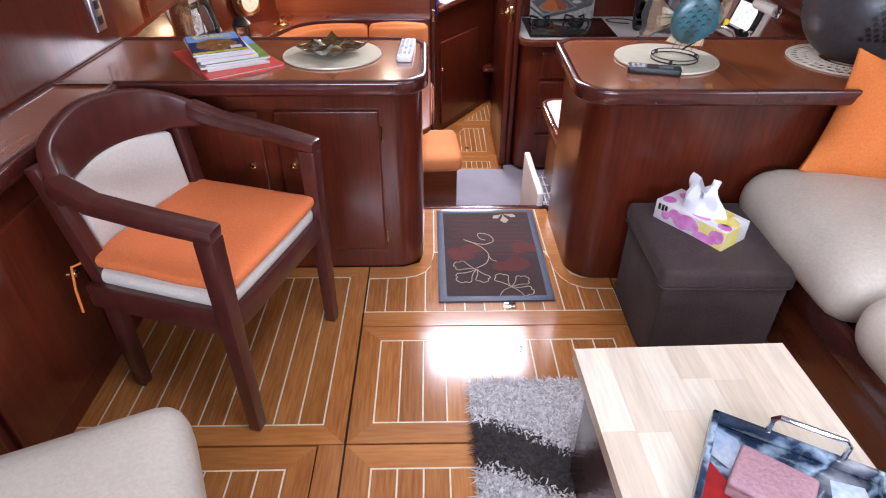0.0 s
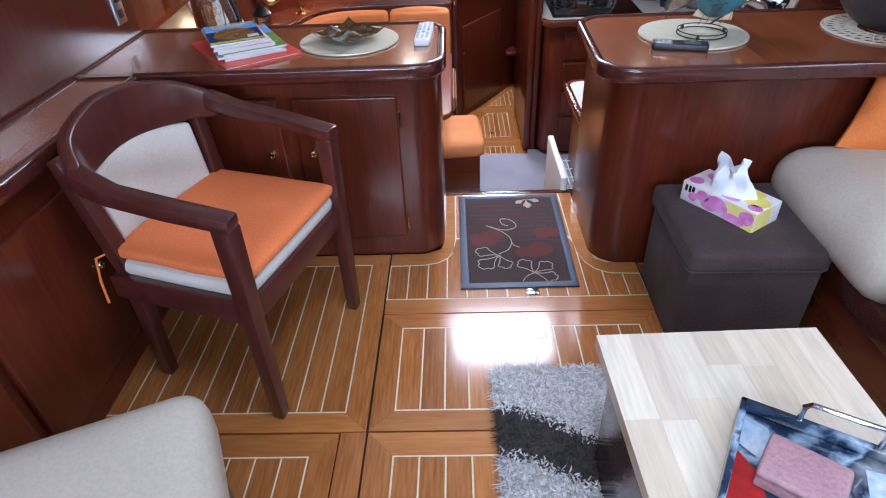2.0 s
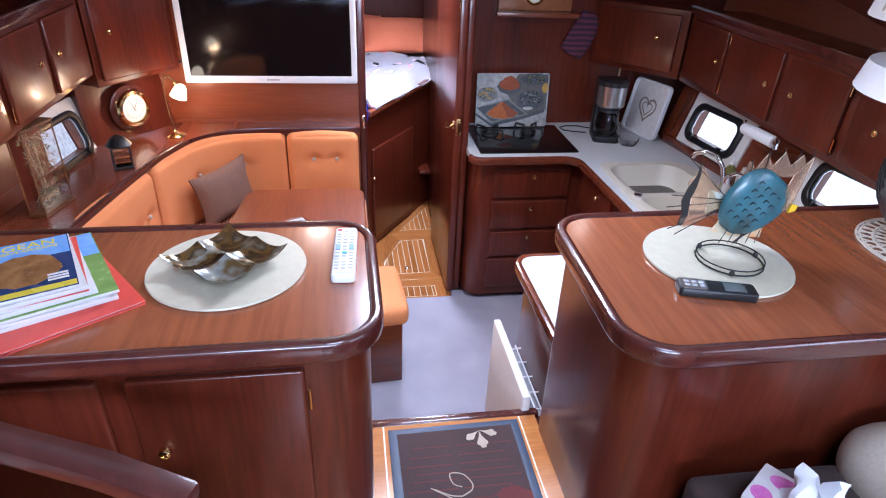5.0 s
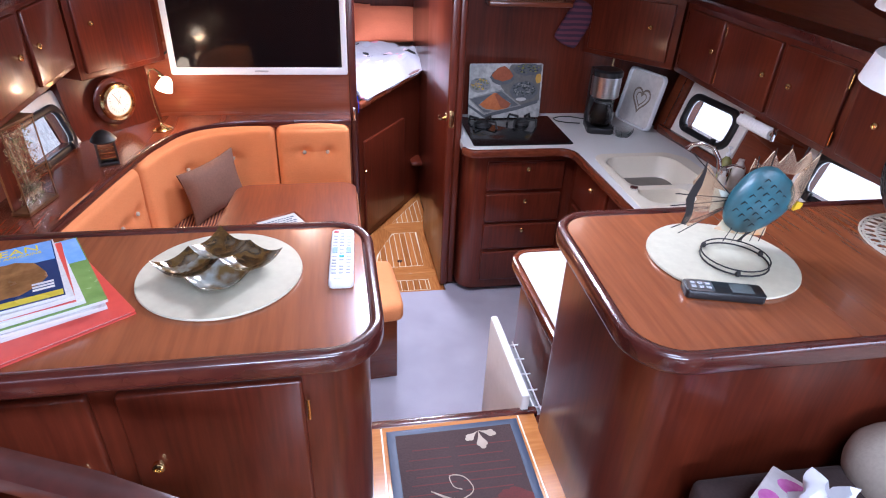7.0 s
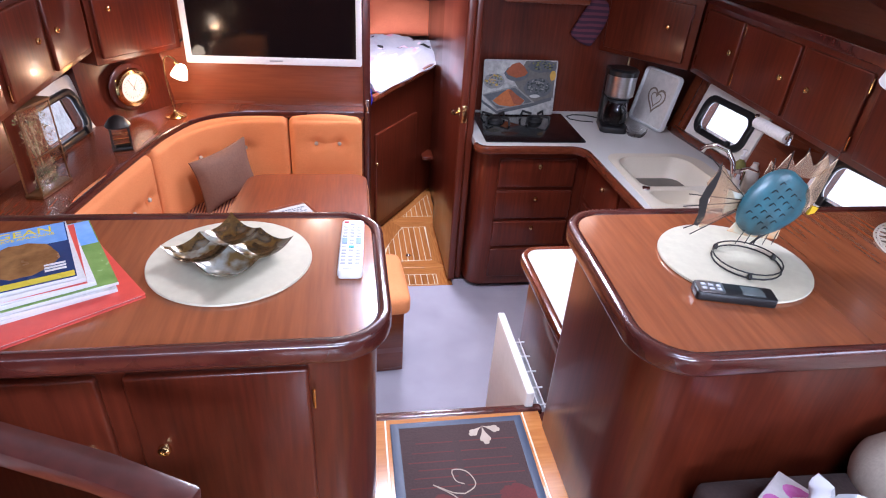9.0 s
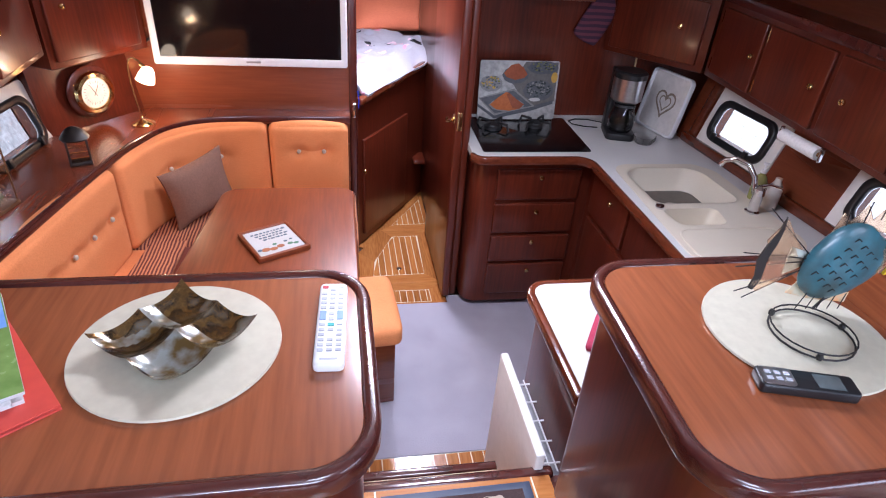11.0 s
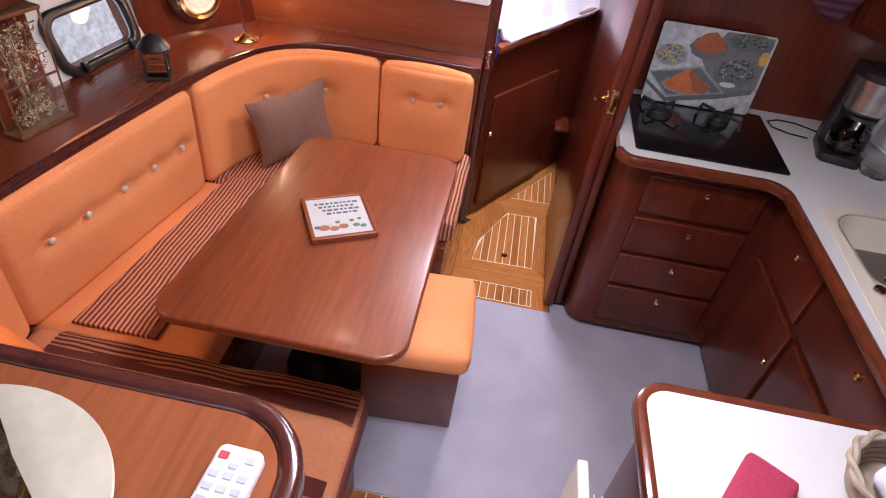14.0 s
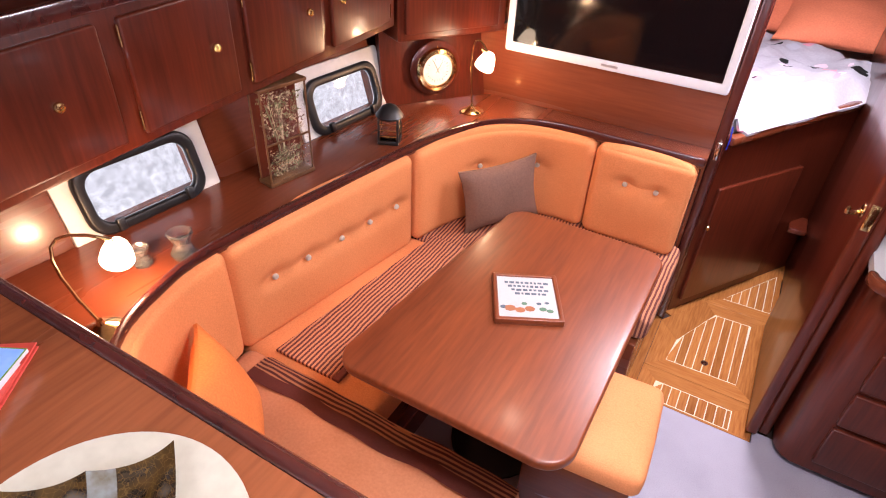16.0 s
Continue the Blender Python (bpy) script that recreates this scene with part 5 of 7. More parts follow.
for k in range(9):
    # faded lines across the pile
    y = 1.775 + 0.030 * k + 0.004 * math.sin(5 * k)
    for x0, x1 in ((0.050 + 0.013 * (k % 3), 0.185), (0.205, 0.372 - 0.011 * (k % 4))):
        part("print_line", box(x0, x1, y - 0.0016, y + 0.0016, 0.0050, 0.0057), MATR, dm)
blossom(0.111, 1.792, 0.060, 1)
blossom(0.262, 1.725, 0.068, 2)
blossom(0.338, 1.815, 0.050, 3)

# ---- dinette things ----
tv = thing("television", (-0.488, 4.28, 0.519), "large flat television with a white bezel, switched off", "television")
X0, X1, ZB, ZT = -0.962, -0.022, 0.528, 1.085


def upright(outer, inner, y0, y1, r):
    """A frame in an upright plane that faces aft."""
    return moved(ring(outer, inner, 0, y1 - y0, r), Matrix(((1, 0, 0, 0), (0, 0, -1, y1), (0, 1, 0, 0), (0, 0, 0, 1))))


def rect2(x0, x1, z0, z1, r=0.004):
    return rpoly([(x0, z0), (x1, z0), (x1, z1), (x0, z1)], r, 3)


part("bezel", upright(rect2(X0, X1, ZB, ZT, .012), rect2(X0 + .032, X1 - .032, ZB + .040, ZT - .032), 4.250, 4.285, 0.005), WHITE, tv, "glossy white bezel")
part("screen", box(X0 + .028, X1 - .028, 4.256, 4.27, ZB + .036, ZT - .028), SCREEN, tv, "black switched-off screen")
part("casing", box(X0 + .02, X1 - .02, 4.27, 4.302, ZB + .02, ZT - .02, .006), BLACK, tv)
part("badge", box(-0.525, -0.455, 4.2485, 4.2505, ZB + .016, ZB + .025), STEEL, tv)
part("cable", tube([(X0 + .01, 4.285, 0.66), (X0 - .04, 4.27, 0.62), (X0 - .09, 4.24, 0.60), (X0 - .13, 4.20, 0.61)], 0.006, 8), BLACK, tv)

SHADE = glow_mat("lit_opal_glass", (1.0, 0.80, 0.52), 7.0)


def shelf_lamp(base, bend, head, label):
    """A small brass reading lamp: disc foot, bowed stem and an opal glass bell."""
    b = Vector(base)
    ob = thing("table_lamp", base, label, "lamp", "shelf reading lamps")
    part("foot", lathe([(0, 0), (.052, 0), (.054, .006), (.046, .012), (.030, .018), (.010, .028), (.007, .04), (0, .04)], base, 24), BRASS, ob)
    h = Vector(head)
    mid = b + Vector(bend)
    pts = [b + Vector((0, 0, .03))]
    for k in range(1, 9):
        t = k / 8
        pts.append((1 - t) ** 2 * (b + Vector((0, 0, .03))) + 2 * t * (1 - t) * mid + t * t * (h + Vector((0, 0, .035))))
    part("stem", tube(pts, 0.0045, 8), BRASS, ob)
    part("switch_stub", tube([h + Vector((0, 0, .03)), h + Vector((-0.015, -0.03, .055))], 0.004, 8), BRASS, ob)
    s = part("shade", lathe([(.012, .035), (.018, .034), (.028, .02), (.036, -.005), (.041, -.032), (.038, -.032), (.033, -.005), (.025, .018), (.012, .030)], tuple(h), 20, pose(0, 0, 0, 0, 22, 0)), SHADE, ob, "glowing opal glass bell shade")
    s.visible_shadow = False
    return ob


shelf_lamp((-1.01, 4.06, 0.290), (-0.06, 0.02, 0.42), (-0.945, 4.04, 0.535), "lit brass table lamp with an opal glass shade on the shelf")
shelf_lamp((-1.10, 2.33, 0.290), (-0.26, -0.02, 0.26), (-1.175, 2.46, 0.425), "lit brass table lamp bent low over the shelf")

bt = (Vector((-1.06, 4.31)) - Vector((-1.365, 3.88))).normalized()
bn = Vector((bt.y, -bt.x, 0))
bc0 = Vector((-1.222, 4.082, 0.440)) + bn * 0.004
bm4 = bn.to_track_quat("Z", "Y").to_matrix().to_4x4()
ba = thing("barometer", tuple(bc0), "round brass ship's barometer with a white dial on the corner panel", "barometer")
part("back_plate", lathe([(0, 0), (.117, 0), (.120, .008), (.108, .016), (0, .016)], tuple(bc0), 36, bm4), MAHOG, ba, "turned mahogany back plate")
part("case", lathe([(.096, .014), (.098, .030), (.091, .042), (.076, .046), (.070, .038), (.070, .030), (.096, .014)], tuple(bc0), 36, bm4), BRASS, ba)
DIAL = mat("white_enamel_dial", (0.80, 0.79, 0.76), rough=0.3)
part("dial", lathe([(0, .032), (.071, .032), (.071, .028), (0, .028)], tuple(bc0), 32, bm4), DIAL, ba)
for k in range(24):
    q = k * 0.2618
    part("dial_mark", moved(box(-.0008, .0008, .045, .056 if k % 3 else .050, .0322, .0330), Matrix.Translation(bc0) @ bm4 @ pose(0, 0, 0, 0, 0, math.degrees(q))), BLACK, ba)
part("needle", moved(box(-.0012, .0012, -.018, .048, .0335, .0345), Matrix.Translation(bc0) @ bm4 @ pose(0, 0, 0, 0, 0, 28)), BLACK, ba)
part("needle", moved(box(-.0010, .0010, -.014, .040, .0350, .0358), Matrix.Translation(bc0) @ bm4 @ pose(0, 0, 0, 0, 0, -32)), BRASS, ba)
for k in range(6):
    q = k * 1.0472 + 0.5
    part("screw", lathe([(0, 0), (.004, 0), (.003, .003), (0, .0035)], tuple(bc0 + bm4 @ Vector((.096 * math.cos(q), .096 * math.sin(q), .0145))), 10, bm4), BRASS, ba)

ln = thing("lantern", (-1.135, 3.60, 0.290), "small dark metal lantern with barred glass on the shelf", "lantern", turn=24)
part("base", box(-.042, .042, -.042, .042, 0, .016, .004), BLACK, ln)
part("glass_box", box(-.034, .034, -.034, .034, .016, .105), GLASS, ln)
for sx in (-1, 1):
    for sy in (-1, 1):
        part("post", box(sx * .037 - .004, sx * .037 + .004, sy * .037 - .004, sy * .037 + .004, .014, .108, .001), BLACK, ln)
for z in (.035, .06, .085):
    for s in (-1, 1):
        part("bar", tube([(s * .038, -.036, z), (s * .038, .036, z)], .0022, 6), BRASS, ln)
        part("bar", tube([(-.036, s * .038, z), (.036, s * .038, z)], .0022, 6), BRASS, ln)
part("roof", lathe([(.052, .105), (.055, .112), (.044, .128), (.030, .145), (.012, .155), (0, .158)], (0, 0, 0), 20), BLACK, ln)

WOODFRAME = mat("aged_gilt_frame", (0.20, 0.095, 0.035), (0.11, 0.045, 0.018), rough=0.4, metal=0.3)
DRIED = [mat("dried_flowers_%s" % n, c, rough=0.9) for n, c in (("brown", (0.14, 0.07, 0.035)), ("cream", (0.34, 0.24, 0.14)), ("olive", (0.13, 0.12, 0.05)))]
db = thing("flower_case", (-1.27, 3.16, 0.290), "tall glass case with dried flowers standing on the shelf", "flower case", turn=80)
for x, y in ((-.088, -.03), (.088, -.03), (-.088, .03), (.088, .03)):
    part("post", box(x - .0028, x + .0028, y - .0028, y + .0028, 0, .335, .001), WOODFRAME, db)
part("base", box(-.095, .095, -.036, .036, 0, .014, .003), WOODFRAME, db)
part("top", box(-.095, .095, -.036, .036, .333, .345, .003), WOODFRAME, db)
part("cross_bar", box(-.088, .088, -.034, -.029, .15, .156), WOODFRAME, db)
part("back", box(-.086, .086, .026, .030, .014, .333), MAHOG, db)
part("pane", box(-.086, .086, -.030, -.028, .014, .333), GLASS, db).visible_shadow = False
rng = random.Random(5)
for mi_, mm in enumerate(DRIED):
    fl_bm = bmesh.new()
    for k in range(80):
        low = k % 2
        x, z = rng.gauss(0, .03 if low else .042), (rng.uniform(.03, .11) if low else rng.uniform(.16, .31))
        x = max(-.075, min(.075, x))
        for j in range(5):
            a = j * 1.2566 + rng.random()
            r = rng.uniform(.006, .012)
            y = rng.uniform(-.012, .012)
            c = Vector((x, y, z))
            v = [fl_bm.verts.new(c + Vector(q)) for q in ((0, 0, 0), (r * math.cos(a), -.004, r * math.sin(a)), (r * 1.2 * math.cos(a + .6), -.006, r * 1.2 * math.sin(a + .6)))]
            fl_bm.faces.new(v)
    for k in range(4):
        x = rng.uniform(-.03, .03)
        fl_bm = joined(fl_bm, tube([(x * .3, 0, .02), (x, 0, .16), (x * 2, 0, .28)], .0015, 5))
    tagged(part("dried_bouquet", fl_bm, mm, db), kind="stuff")

for (x, y, s) in ((-1.25, 2.555, .8), (-1.19, 2.645, 1.1)):
    cg = thing("candle_holder", (x, y, 0.290), "small faceted clear glass candle holder", "candle holder", "glass candle holders on the shelf")
    part("glass", lathe([(0, 0), (.030 * s, 0), (.034 * s, .012 * s), (.020 * s, .040 * s), (.034 * s, .072 * s), (.030 * s, .076 * s), (.016 * s, .045 * s), (0, .042 * s)], (x, y, 0.290), 9), CRYSTAL, cg)
    part("tealight", lathe([(0, 0), (.015 * s, 0), (.015 * s, .012), (0, .012)], (x, y, 0.290 + .0435 * s), 14), STEEL, cg)

px = Vector((0.64, 0.75, 0.12)).normalized()
py = (Vector((-0.26, -0.15, 0.96)) - px * px.dot(Vector((-0.26, -0.15, 0.96)))).normalized()
pm = Matrix((px, py, px.cross(py))).transposed().to_4x4()
pm.translation = (-0.765, 3.905, 0.020)
throw_pillow("throw_pillow", (0.36, 0.30, 0.10), pm, TAUPE, "taupe velvet pillow leaning in the dinette corner")
throw_pillow("throw_pillow", (0.34, 0.33, 0.11), look((-0.905, 2.475, 0.02), (-0.5, 3.0, 0.28), 10), ORANGE2, "orange cotton pillow in the dinette corner behind the bar")

lip = thing("seat_cover", (-0.58, 2.74, -0.30), "striped cloth cover with a maroon band over the seat edge", "seat cover")


def drape(y_at, z_at, x0, x1, wave, thick=0.006):
    """Cloth strips that run over a seat edge: section points (y, z), wavy along x."""
    bm, rows, n = bmesh.new(), [], 28
    for i in range(n + 1):
        x = x0 + (x1 - x0) * i / n
        w = wave * math.sin(x * 13) + wave * 0.6 * math.sin(x * 29 + 1)
        rows.append([bm.verts.new((x, y + w, z + (0.004 * math.sin(x * 17)))) for y, z in zip(y_at, z_at)])
    for a, b in zip(rows, rows[1:]):
        for j in range(len(y_at) - 1):
            bm.faces.new((a[j], a[j + 1], b[j + 1], b[j]))
    bmesh.ops.solidify(bm, geom=bm.faces[:], thickness=thick)
    return bm


STRIPE_Y = stripe_mat("striped_cloth_athwart", (0.62, 0.25, 0.12), (0.13, 0.028, 0.02), 0.0165, "Y")
part("maroon_band", drape((2.655, 2.700), (-0.143, -0.144), -1.06, -0.135, 0.006), MAROON, lip, "plain maroon band")
part("striped_band", drape((2.700, 2.745, 2.772, 2.780), (-0.144, -0.148, -0.165, -0.24), -1.06, -0.135, 0.006), STRIPE_Y, lip, "narrow striped band")
part("seat_stripe", prism([(-1.05, 2.79), (-0.815, 2.79), (-0.80, 3.66), (-0.955, 3.66)], -0.150, -0.1345, .004, 2), STRIPE_X, lip, "striped seat cover")
part("seat_edge_band", prism([(-0.812, 2.79), (-0.785, 2.79), (-0.772, 3.60), (-0.797, 3.60)], -0.150, -0.1345, .004, 2), MAROON, lip)
part("aft_maroon_band", drape((2.428, 2.474), (-0.143, -0.142), -0.80, -0.150, 0.004), MAROON, lip, "plain maroon band")
part("aft_striped_band", drape((2.20, 2.30, 2.428), (-0.146, -0.143, -0.143), -0.80, -0.150, 0.004), STRIPE_Y, lip, "striped band at the seat's after edge")
part("end_band", box(-0.132, -0.116, 2.17, 2.75, -0.262, -0.178, 0.007), MAROON, lip)

sm = thing("framed_sampler", (-0.340, 3.190, TABLE), "small framed cross-stitch sampler lying on the table", "picture", turn=28.3)
part("frame", ring(rect2(-.104, .104, -.112, .112), rect2(-.090, .090, -.098, .098), 0, .022, .004), TABLEWOOD, sm, "thin mahogany frame")
CLOTH = mat("white_cross_stitch_cloth", (0.50, 0.49, 0.46), (0.42, 0.41, 0.39), rough=0.9, grain=300, bump=0.4)
part("cloth", box(-.091, .091, -.099, .099, .002, .016), CLOTH, sm)
INK = mat("slate_blue_thread", (0.10, 0.13, 0.16), rough=0.9)
GREEN = mat("green_thread", (0.10, 0.20, 0.12), rough=0.9)
RUST = mat("rust_thread", (0.38, 0.14, 0.06), rough=0.9)
rng = random.Random(11)
for row, y in enumerate((.070, .052, .034, .016)):
    x = -.066 + .010 * row
    while x < .062:
        w = rng.uniform(.006, .016)
        part("stitched_bar", box(x, x + w, y - rng.uniform(.004, .006), y + .004, .0155, .0168), INK, sm)
        x += w + .005
for x, y, r, mm in ((-.055, -.055, .018, RUST), (-.025, -.062, .016, RUST), (.005, -.055, .016, RUST), (-.04, -.035, .014, CLOTH), (.045, -.055, .012, GREEN), (.066, -.062, .011, GREEN), (-.076, -.05, .010, INK), (.035, -.03, .008, INK), (.06, -.025, .007, INK), (-.01, -.032, .009, GREEN)):
    part("stitched_patch", prism([(x + r * math.cos(a * .7854), y + r * .75 * math.sin(a * .7854)) for a in range(8)], .0155, .0170), mm, sm)

# ---- things on the bar ----


def charger(x, y, r, label):
    return solid("charger_plate", lathe([(0, 0), (r - .004, 0), (r, .003), (r - .001, .007), (r - .010, .006), (0, .0055)], (x, y, TOP), 64), GOLD, label, "plate", "pale gold charger plates")


charger(-0.332, 1.912, 0.159, "flat pale gold charger plate on the bar top")
charger(0.744, 1.862, 0.162, "flat pale gold charger plate on the peninsula top")

m, n, l, p = nodes_of("lacquered_shell_mosaic")
tc, vo, no, rp = n.new("ShaderNodeTexCoord"), n.new("ShaderNodeTexVoronoi"), n.new("ShaderNodeTexNoise"), n.new("ShaderNodeValToRGB")
vo.feature, vo.inputs["Scale"].default_value = "DISTANCE_TO_EDGE", 150
no.inputs["Scale"].default_value = 16
wz, wa = n.new("ShaderNodeTexNoise"), n.new("ShaderNodeVectorMath")
wz.inputs["Scale"].default_value = 60
wa.operation = "MULTIPLY_ADD"
wa.inputs[1].default_value = (0.016, 0.016, 0.016)
l.new(tc.outputs["Object"], wz.inputs[0])
l.new(wz.outputs["Color"], wa.inputs[0])
l.new(tc.outputs["Object"], wa.inputs[2])
l.new(wa.outputs[0], vo.inputs[0])
l.new(tc.outputs["Object"], no.inputs[0])
for pos, col in ((0.30, (0.03, 0.02, 0.015)), (0.42, (0.060, 0.040, 0.022)), (0.50, (0.22, 0.125, 0.035)), (0.57, (0.10, 0.066, 0.035)), (0.64, (0.32, 0.29, 0.23))):
    e = rp.color_ramp.elements.new(pos)
    e.color = (*col, 1)
l.new(no.outputs[0], rp.inputs[0])
gtn, mixn = n.new("ShaderNodeMath"), n.new("ShaderNodeMix")
gtn.operation, gtn.inputs[1].default_value = "LESS_THAN", 0.035
mixn.data_type = "RGBA"
mixn.inputs[7].default_value = (0.45, 0.27, 0.08, 1)
mul = n.new("ShaderNodeMath")
mul.operation, mul.inputs[1].default_value = "MULTIPLY", 0.6
l.new(vo.outputs["Distance"], gtn.inputs[0])
l.new(gtn.outputs[0], mul.inputs[0])
l.new(mul.outputs[0], mixn.inputs[0])
l.new(rp.outputs[0], mixn.inputs[6])
l.new(mixn.outputs[2], p.inputs["Base Color"])
p.inputs["Roughness"].default_value, p.inputs["Coat Weight"].default_value, p.inputs["Metallic"].default_value = 0.14, 0.9, 0.55
MOSAIC = m
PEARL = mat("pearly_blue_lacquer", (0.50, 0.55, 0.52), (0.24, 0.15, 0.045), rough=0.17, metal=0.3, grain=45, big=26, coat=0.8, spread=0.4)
bw, rows, N = bmesh.new(), [], 40
for i in range(N + 1):
    rows.append([])
    for j in range(N + 1):
        u, v = 2 * i / N - 1, 2 * j / N - 1
        du_, dv_ = (2 * abs(u) - 1) ** 2 * (0.8 if abs(u) < 0.5 else 1), (2 * abs(v) - 1) ** 2 * (0.8 if abs(v) < 0.5 else 1)
        z = 0.004 + 0.0145 * (du_ + dv_) + 0.005 * (u * u * v * v)
        rows[-1].append(bw.verts.new((u * 0.0855 * (1 + .04 * v * v), v * 0.0855 * (1 + .04 * u * u), z)))
for i in range(N):
    for j in range(N):
        f = bw.faces.new((rows[i][j], rows[i + 1][j], rows[i + 1][j + 1], rows[i][j + 1]))
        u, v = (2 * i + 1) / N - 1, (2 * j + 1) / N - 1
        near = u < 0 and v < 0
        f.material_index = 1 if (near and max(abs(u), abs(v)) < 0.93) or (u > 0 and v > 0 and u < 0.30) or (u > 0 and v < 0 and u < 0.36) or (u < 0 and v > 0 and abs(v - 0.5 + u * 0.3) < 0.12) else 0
bmesh.ops.solidify(bw, geom=bw.faces[:], thickness=-0.005)
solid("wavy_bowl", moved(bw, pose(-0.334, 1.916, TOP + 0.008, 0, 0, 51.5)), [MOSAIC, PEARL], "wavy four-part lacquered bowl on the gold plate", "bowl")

RED = mat("red_card_folder", (0.72, 0.09, 0.06), (0.62, 0.07, 0.05), rough=0.35)
PAPER = mat("white_paper_edges", (0.74, 0.73, 0.72), (0.55, 0.54, 0.53), rough=0.7, grain=200, stretch=(1, 1, 30))
fo = thing("folder", (-0.657, 1.857, TOP), "red card folder under the magazines", "folder", turn=36.8)
part("back_cover", box(-.118, .118, -.168, .168, 0, .003), RED, fo)
part("papers", box(-.114, .112, -.163, .163, .003, .007), PAPER, fo)
part("front_cover", box(-.118, .118, -.168, .168, .007, .0095), RED, fo)

SKYB = mat("printed_blue_sky", (0.16, 0.36, 0.78), (0.28, 0.50, 0.85), rough=0.25, big=8)
HILL = mat("printed_green_hills", (0.14, 0.26, 0.06), (0.22, 0.36, 0.10), rough=0.25, big=30)
DARKB = mat("printed_dark_blue", (0.02, 0.05, 0.16), rough=0.25)
TAN = mat("printed_tawny_shape", (0.34, 0.17, 0.06), (0.20, 0.09, 0.03), rough=0.25, grain=60, big=20)
YEL = mat("printed_yellow", (0.80, 0.66, 0.06), rough=0.25)
ORN = mat("printed_orange", (0.78, 0.33, 0.06), rough=0.25)


def letters(text, size, m, material, parent):
    """Raised lettering in the built-in font, as a mesh part."""
    cu = bpy.data.curves.new("text", "FONT")
    cu.body, cu.size, cu.extrude, cu.align_x = text, size, 0.0003, "CENTER"
    tmp = bpy.data.objects.new("text", cu)
    me = bpy.data.meshes.new_from_object(tmp)
    bpy.data.objects.remove(tmp)
    me.transform(m)
    me.materials.clear()
    me.materials.append(material)
    ob = new("lettering", me)
    ob.parent = parent
    return ob


z = TOP + 0.0097
stack = [(-0.655, 1.868, 30, .185, .262, .007, PAPER), (-0.660, 1.862, 26, .19, .262, .006, PAPER), (-0.655, 1.877, 28.8, .19, .272, .006, HILL), (-0.672, 1.860, 29, .17, .245, .008, PAPER), (-0.674, 1.856, 25, .168, .24, .004, RED), (-0.678, 1.854, 28, .165, .238, .008, PAPER)]
for k, (x, y, tn, w, h, th, mm) in enumerate(stack):
    mg = thing("magazine", (x, y, z), "glossy magazine in the pile on the red folder", "magazine", "pile of magazines", turn=tn)
    part("page_block", box(-w / 2, w / 2, -h / 2, h / 2, 0, th - .0006), PAPER, mg)
    if mm is HILL:
        part("cover", box(-w / 2, w / 2, -h / 2, h / 2, th - .0006, th), HILL, mg, "cover with green hills")
        part("cover_sky", box(-w / 2 + .002, w / 2 - .002, .03, h / 2 - .002, th, th + .0003), SKYB, mg)
        part("cover_strip", box(w / 2 - .085, w / 2 - .06, -h / 2 + .02, .05, th, th + .0004), ORN, mg)
    else:
        part("cover", box(-w / 2, w / 2, -h / 2, h / 2, th - .0006, th), mm, mg)
    z += th + 0.0003
tm = thing("magazine", (-0.681, 1.850, z), "glossy magazine with a blue cover on top of the pile", "magazine", "pile of magazines", turn=25.5)
w, h, th = .160, .222, .006
part("page_block", box(-w / 2, w / 2, -h / 2, h / 2, 0, th - .0006), PAPER, tm)
part("cover", box(-w / 2, w / 2, -h / 2, h / 2, th - .0006, th), DARKB, tm, "dark blue cover")
part("cover_sky", box(-w / 2 + .002, w / 2 - .002, .030, h / 2 - .002, th, th + .0003), SKYB, tm)
part("cover_shape", prism([(.060 * math.cos(a * .2618) * (1 + .06 * math.sin(5 * a)), -.015 + .062 * math.sin(a * .2618) * (1 + .05 * math.sin(3 * a))) for a in range(24)], th, th + .0005), TAN, tm, "tawny printed shape")
part("cover_strip", box(-w / 2 + .002, w / 2 - .002, -h / 2 + .004, -h / 2 + .022, th, th + .0005), YEL, tm)
letters("SIGEAN", 0.034, pose(0, .078, th + .0006), YEL, tm)
letters("RESERVE AFRICAINE", 0.0125, pose(.004, .064, th + .0006), YEL, tm)
for k in range(3):
    part("caption_bar", box(.035, .068, -.055 - .010 * k, -.049 - .010 * k, th, th + .0006), CARD, tm)

rc = thing("television_remote", (-0.092, 1.940, TOP), "white television remote control with grey keys", "remote", turn=-2.5)
part("case", prism(rpoly([(-.0245, -.108), (.0245, -.108), (.0245, .108), (-.0245, .108)], .009, 4), 0, .019, .005, 3), WHITE, rc)
KEYG = mat("grey_rubber_key", (0.50, 0.52, 0.56), rough=0.6)
KEYB = mat("blue_rubber_key", (0.25, 0.38, 0.60), rough=0.6)
KEYR = mat("red_rubber_key", (0.60, 0.06, 0.07), rough=0.6)
KEYC = mat("teal_rubber_key", (0.05, 0.42, 0.38), rough=0.6)


def key(x, y, w, h, mm):
    part("key", box(x - w / 2, x + w / 2, y - h / 2, y + h / 2, .0185, .0205, .0006, 1), mm, rc)


key(-.014, .094, .010, .008, KEYR)
key(.014, .094, .010, .008, KEYG)
key(0, .085, .009, .006, KEYG)
for r_ in range(4):
    for c_ in range(3):
        key((c_ - 1) * .0145, .074 - r_ * .0135, .0095, .007, KEYG)
key(-.0145, .012, .011, .024, KEYB)
key(.0145, .012, .011, .024, KEYB)
key(0, .016, .009, .008, KEYG)
key(0, .002, .009, .008, KEYG)
key(-.0145, -.012, .010, .006, KEYG)
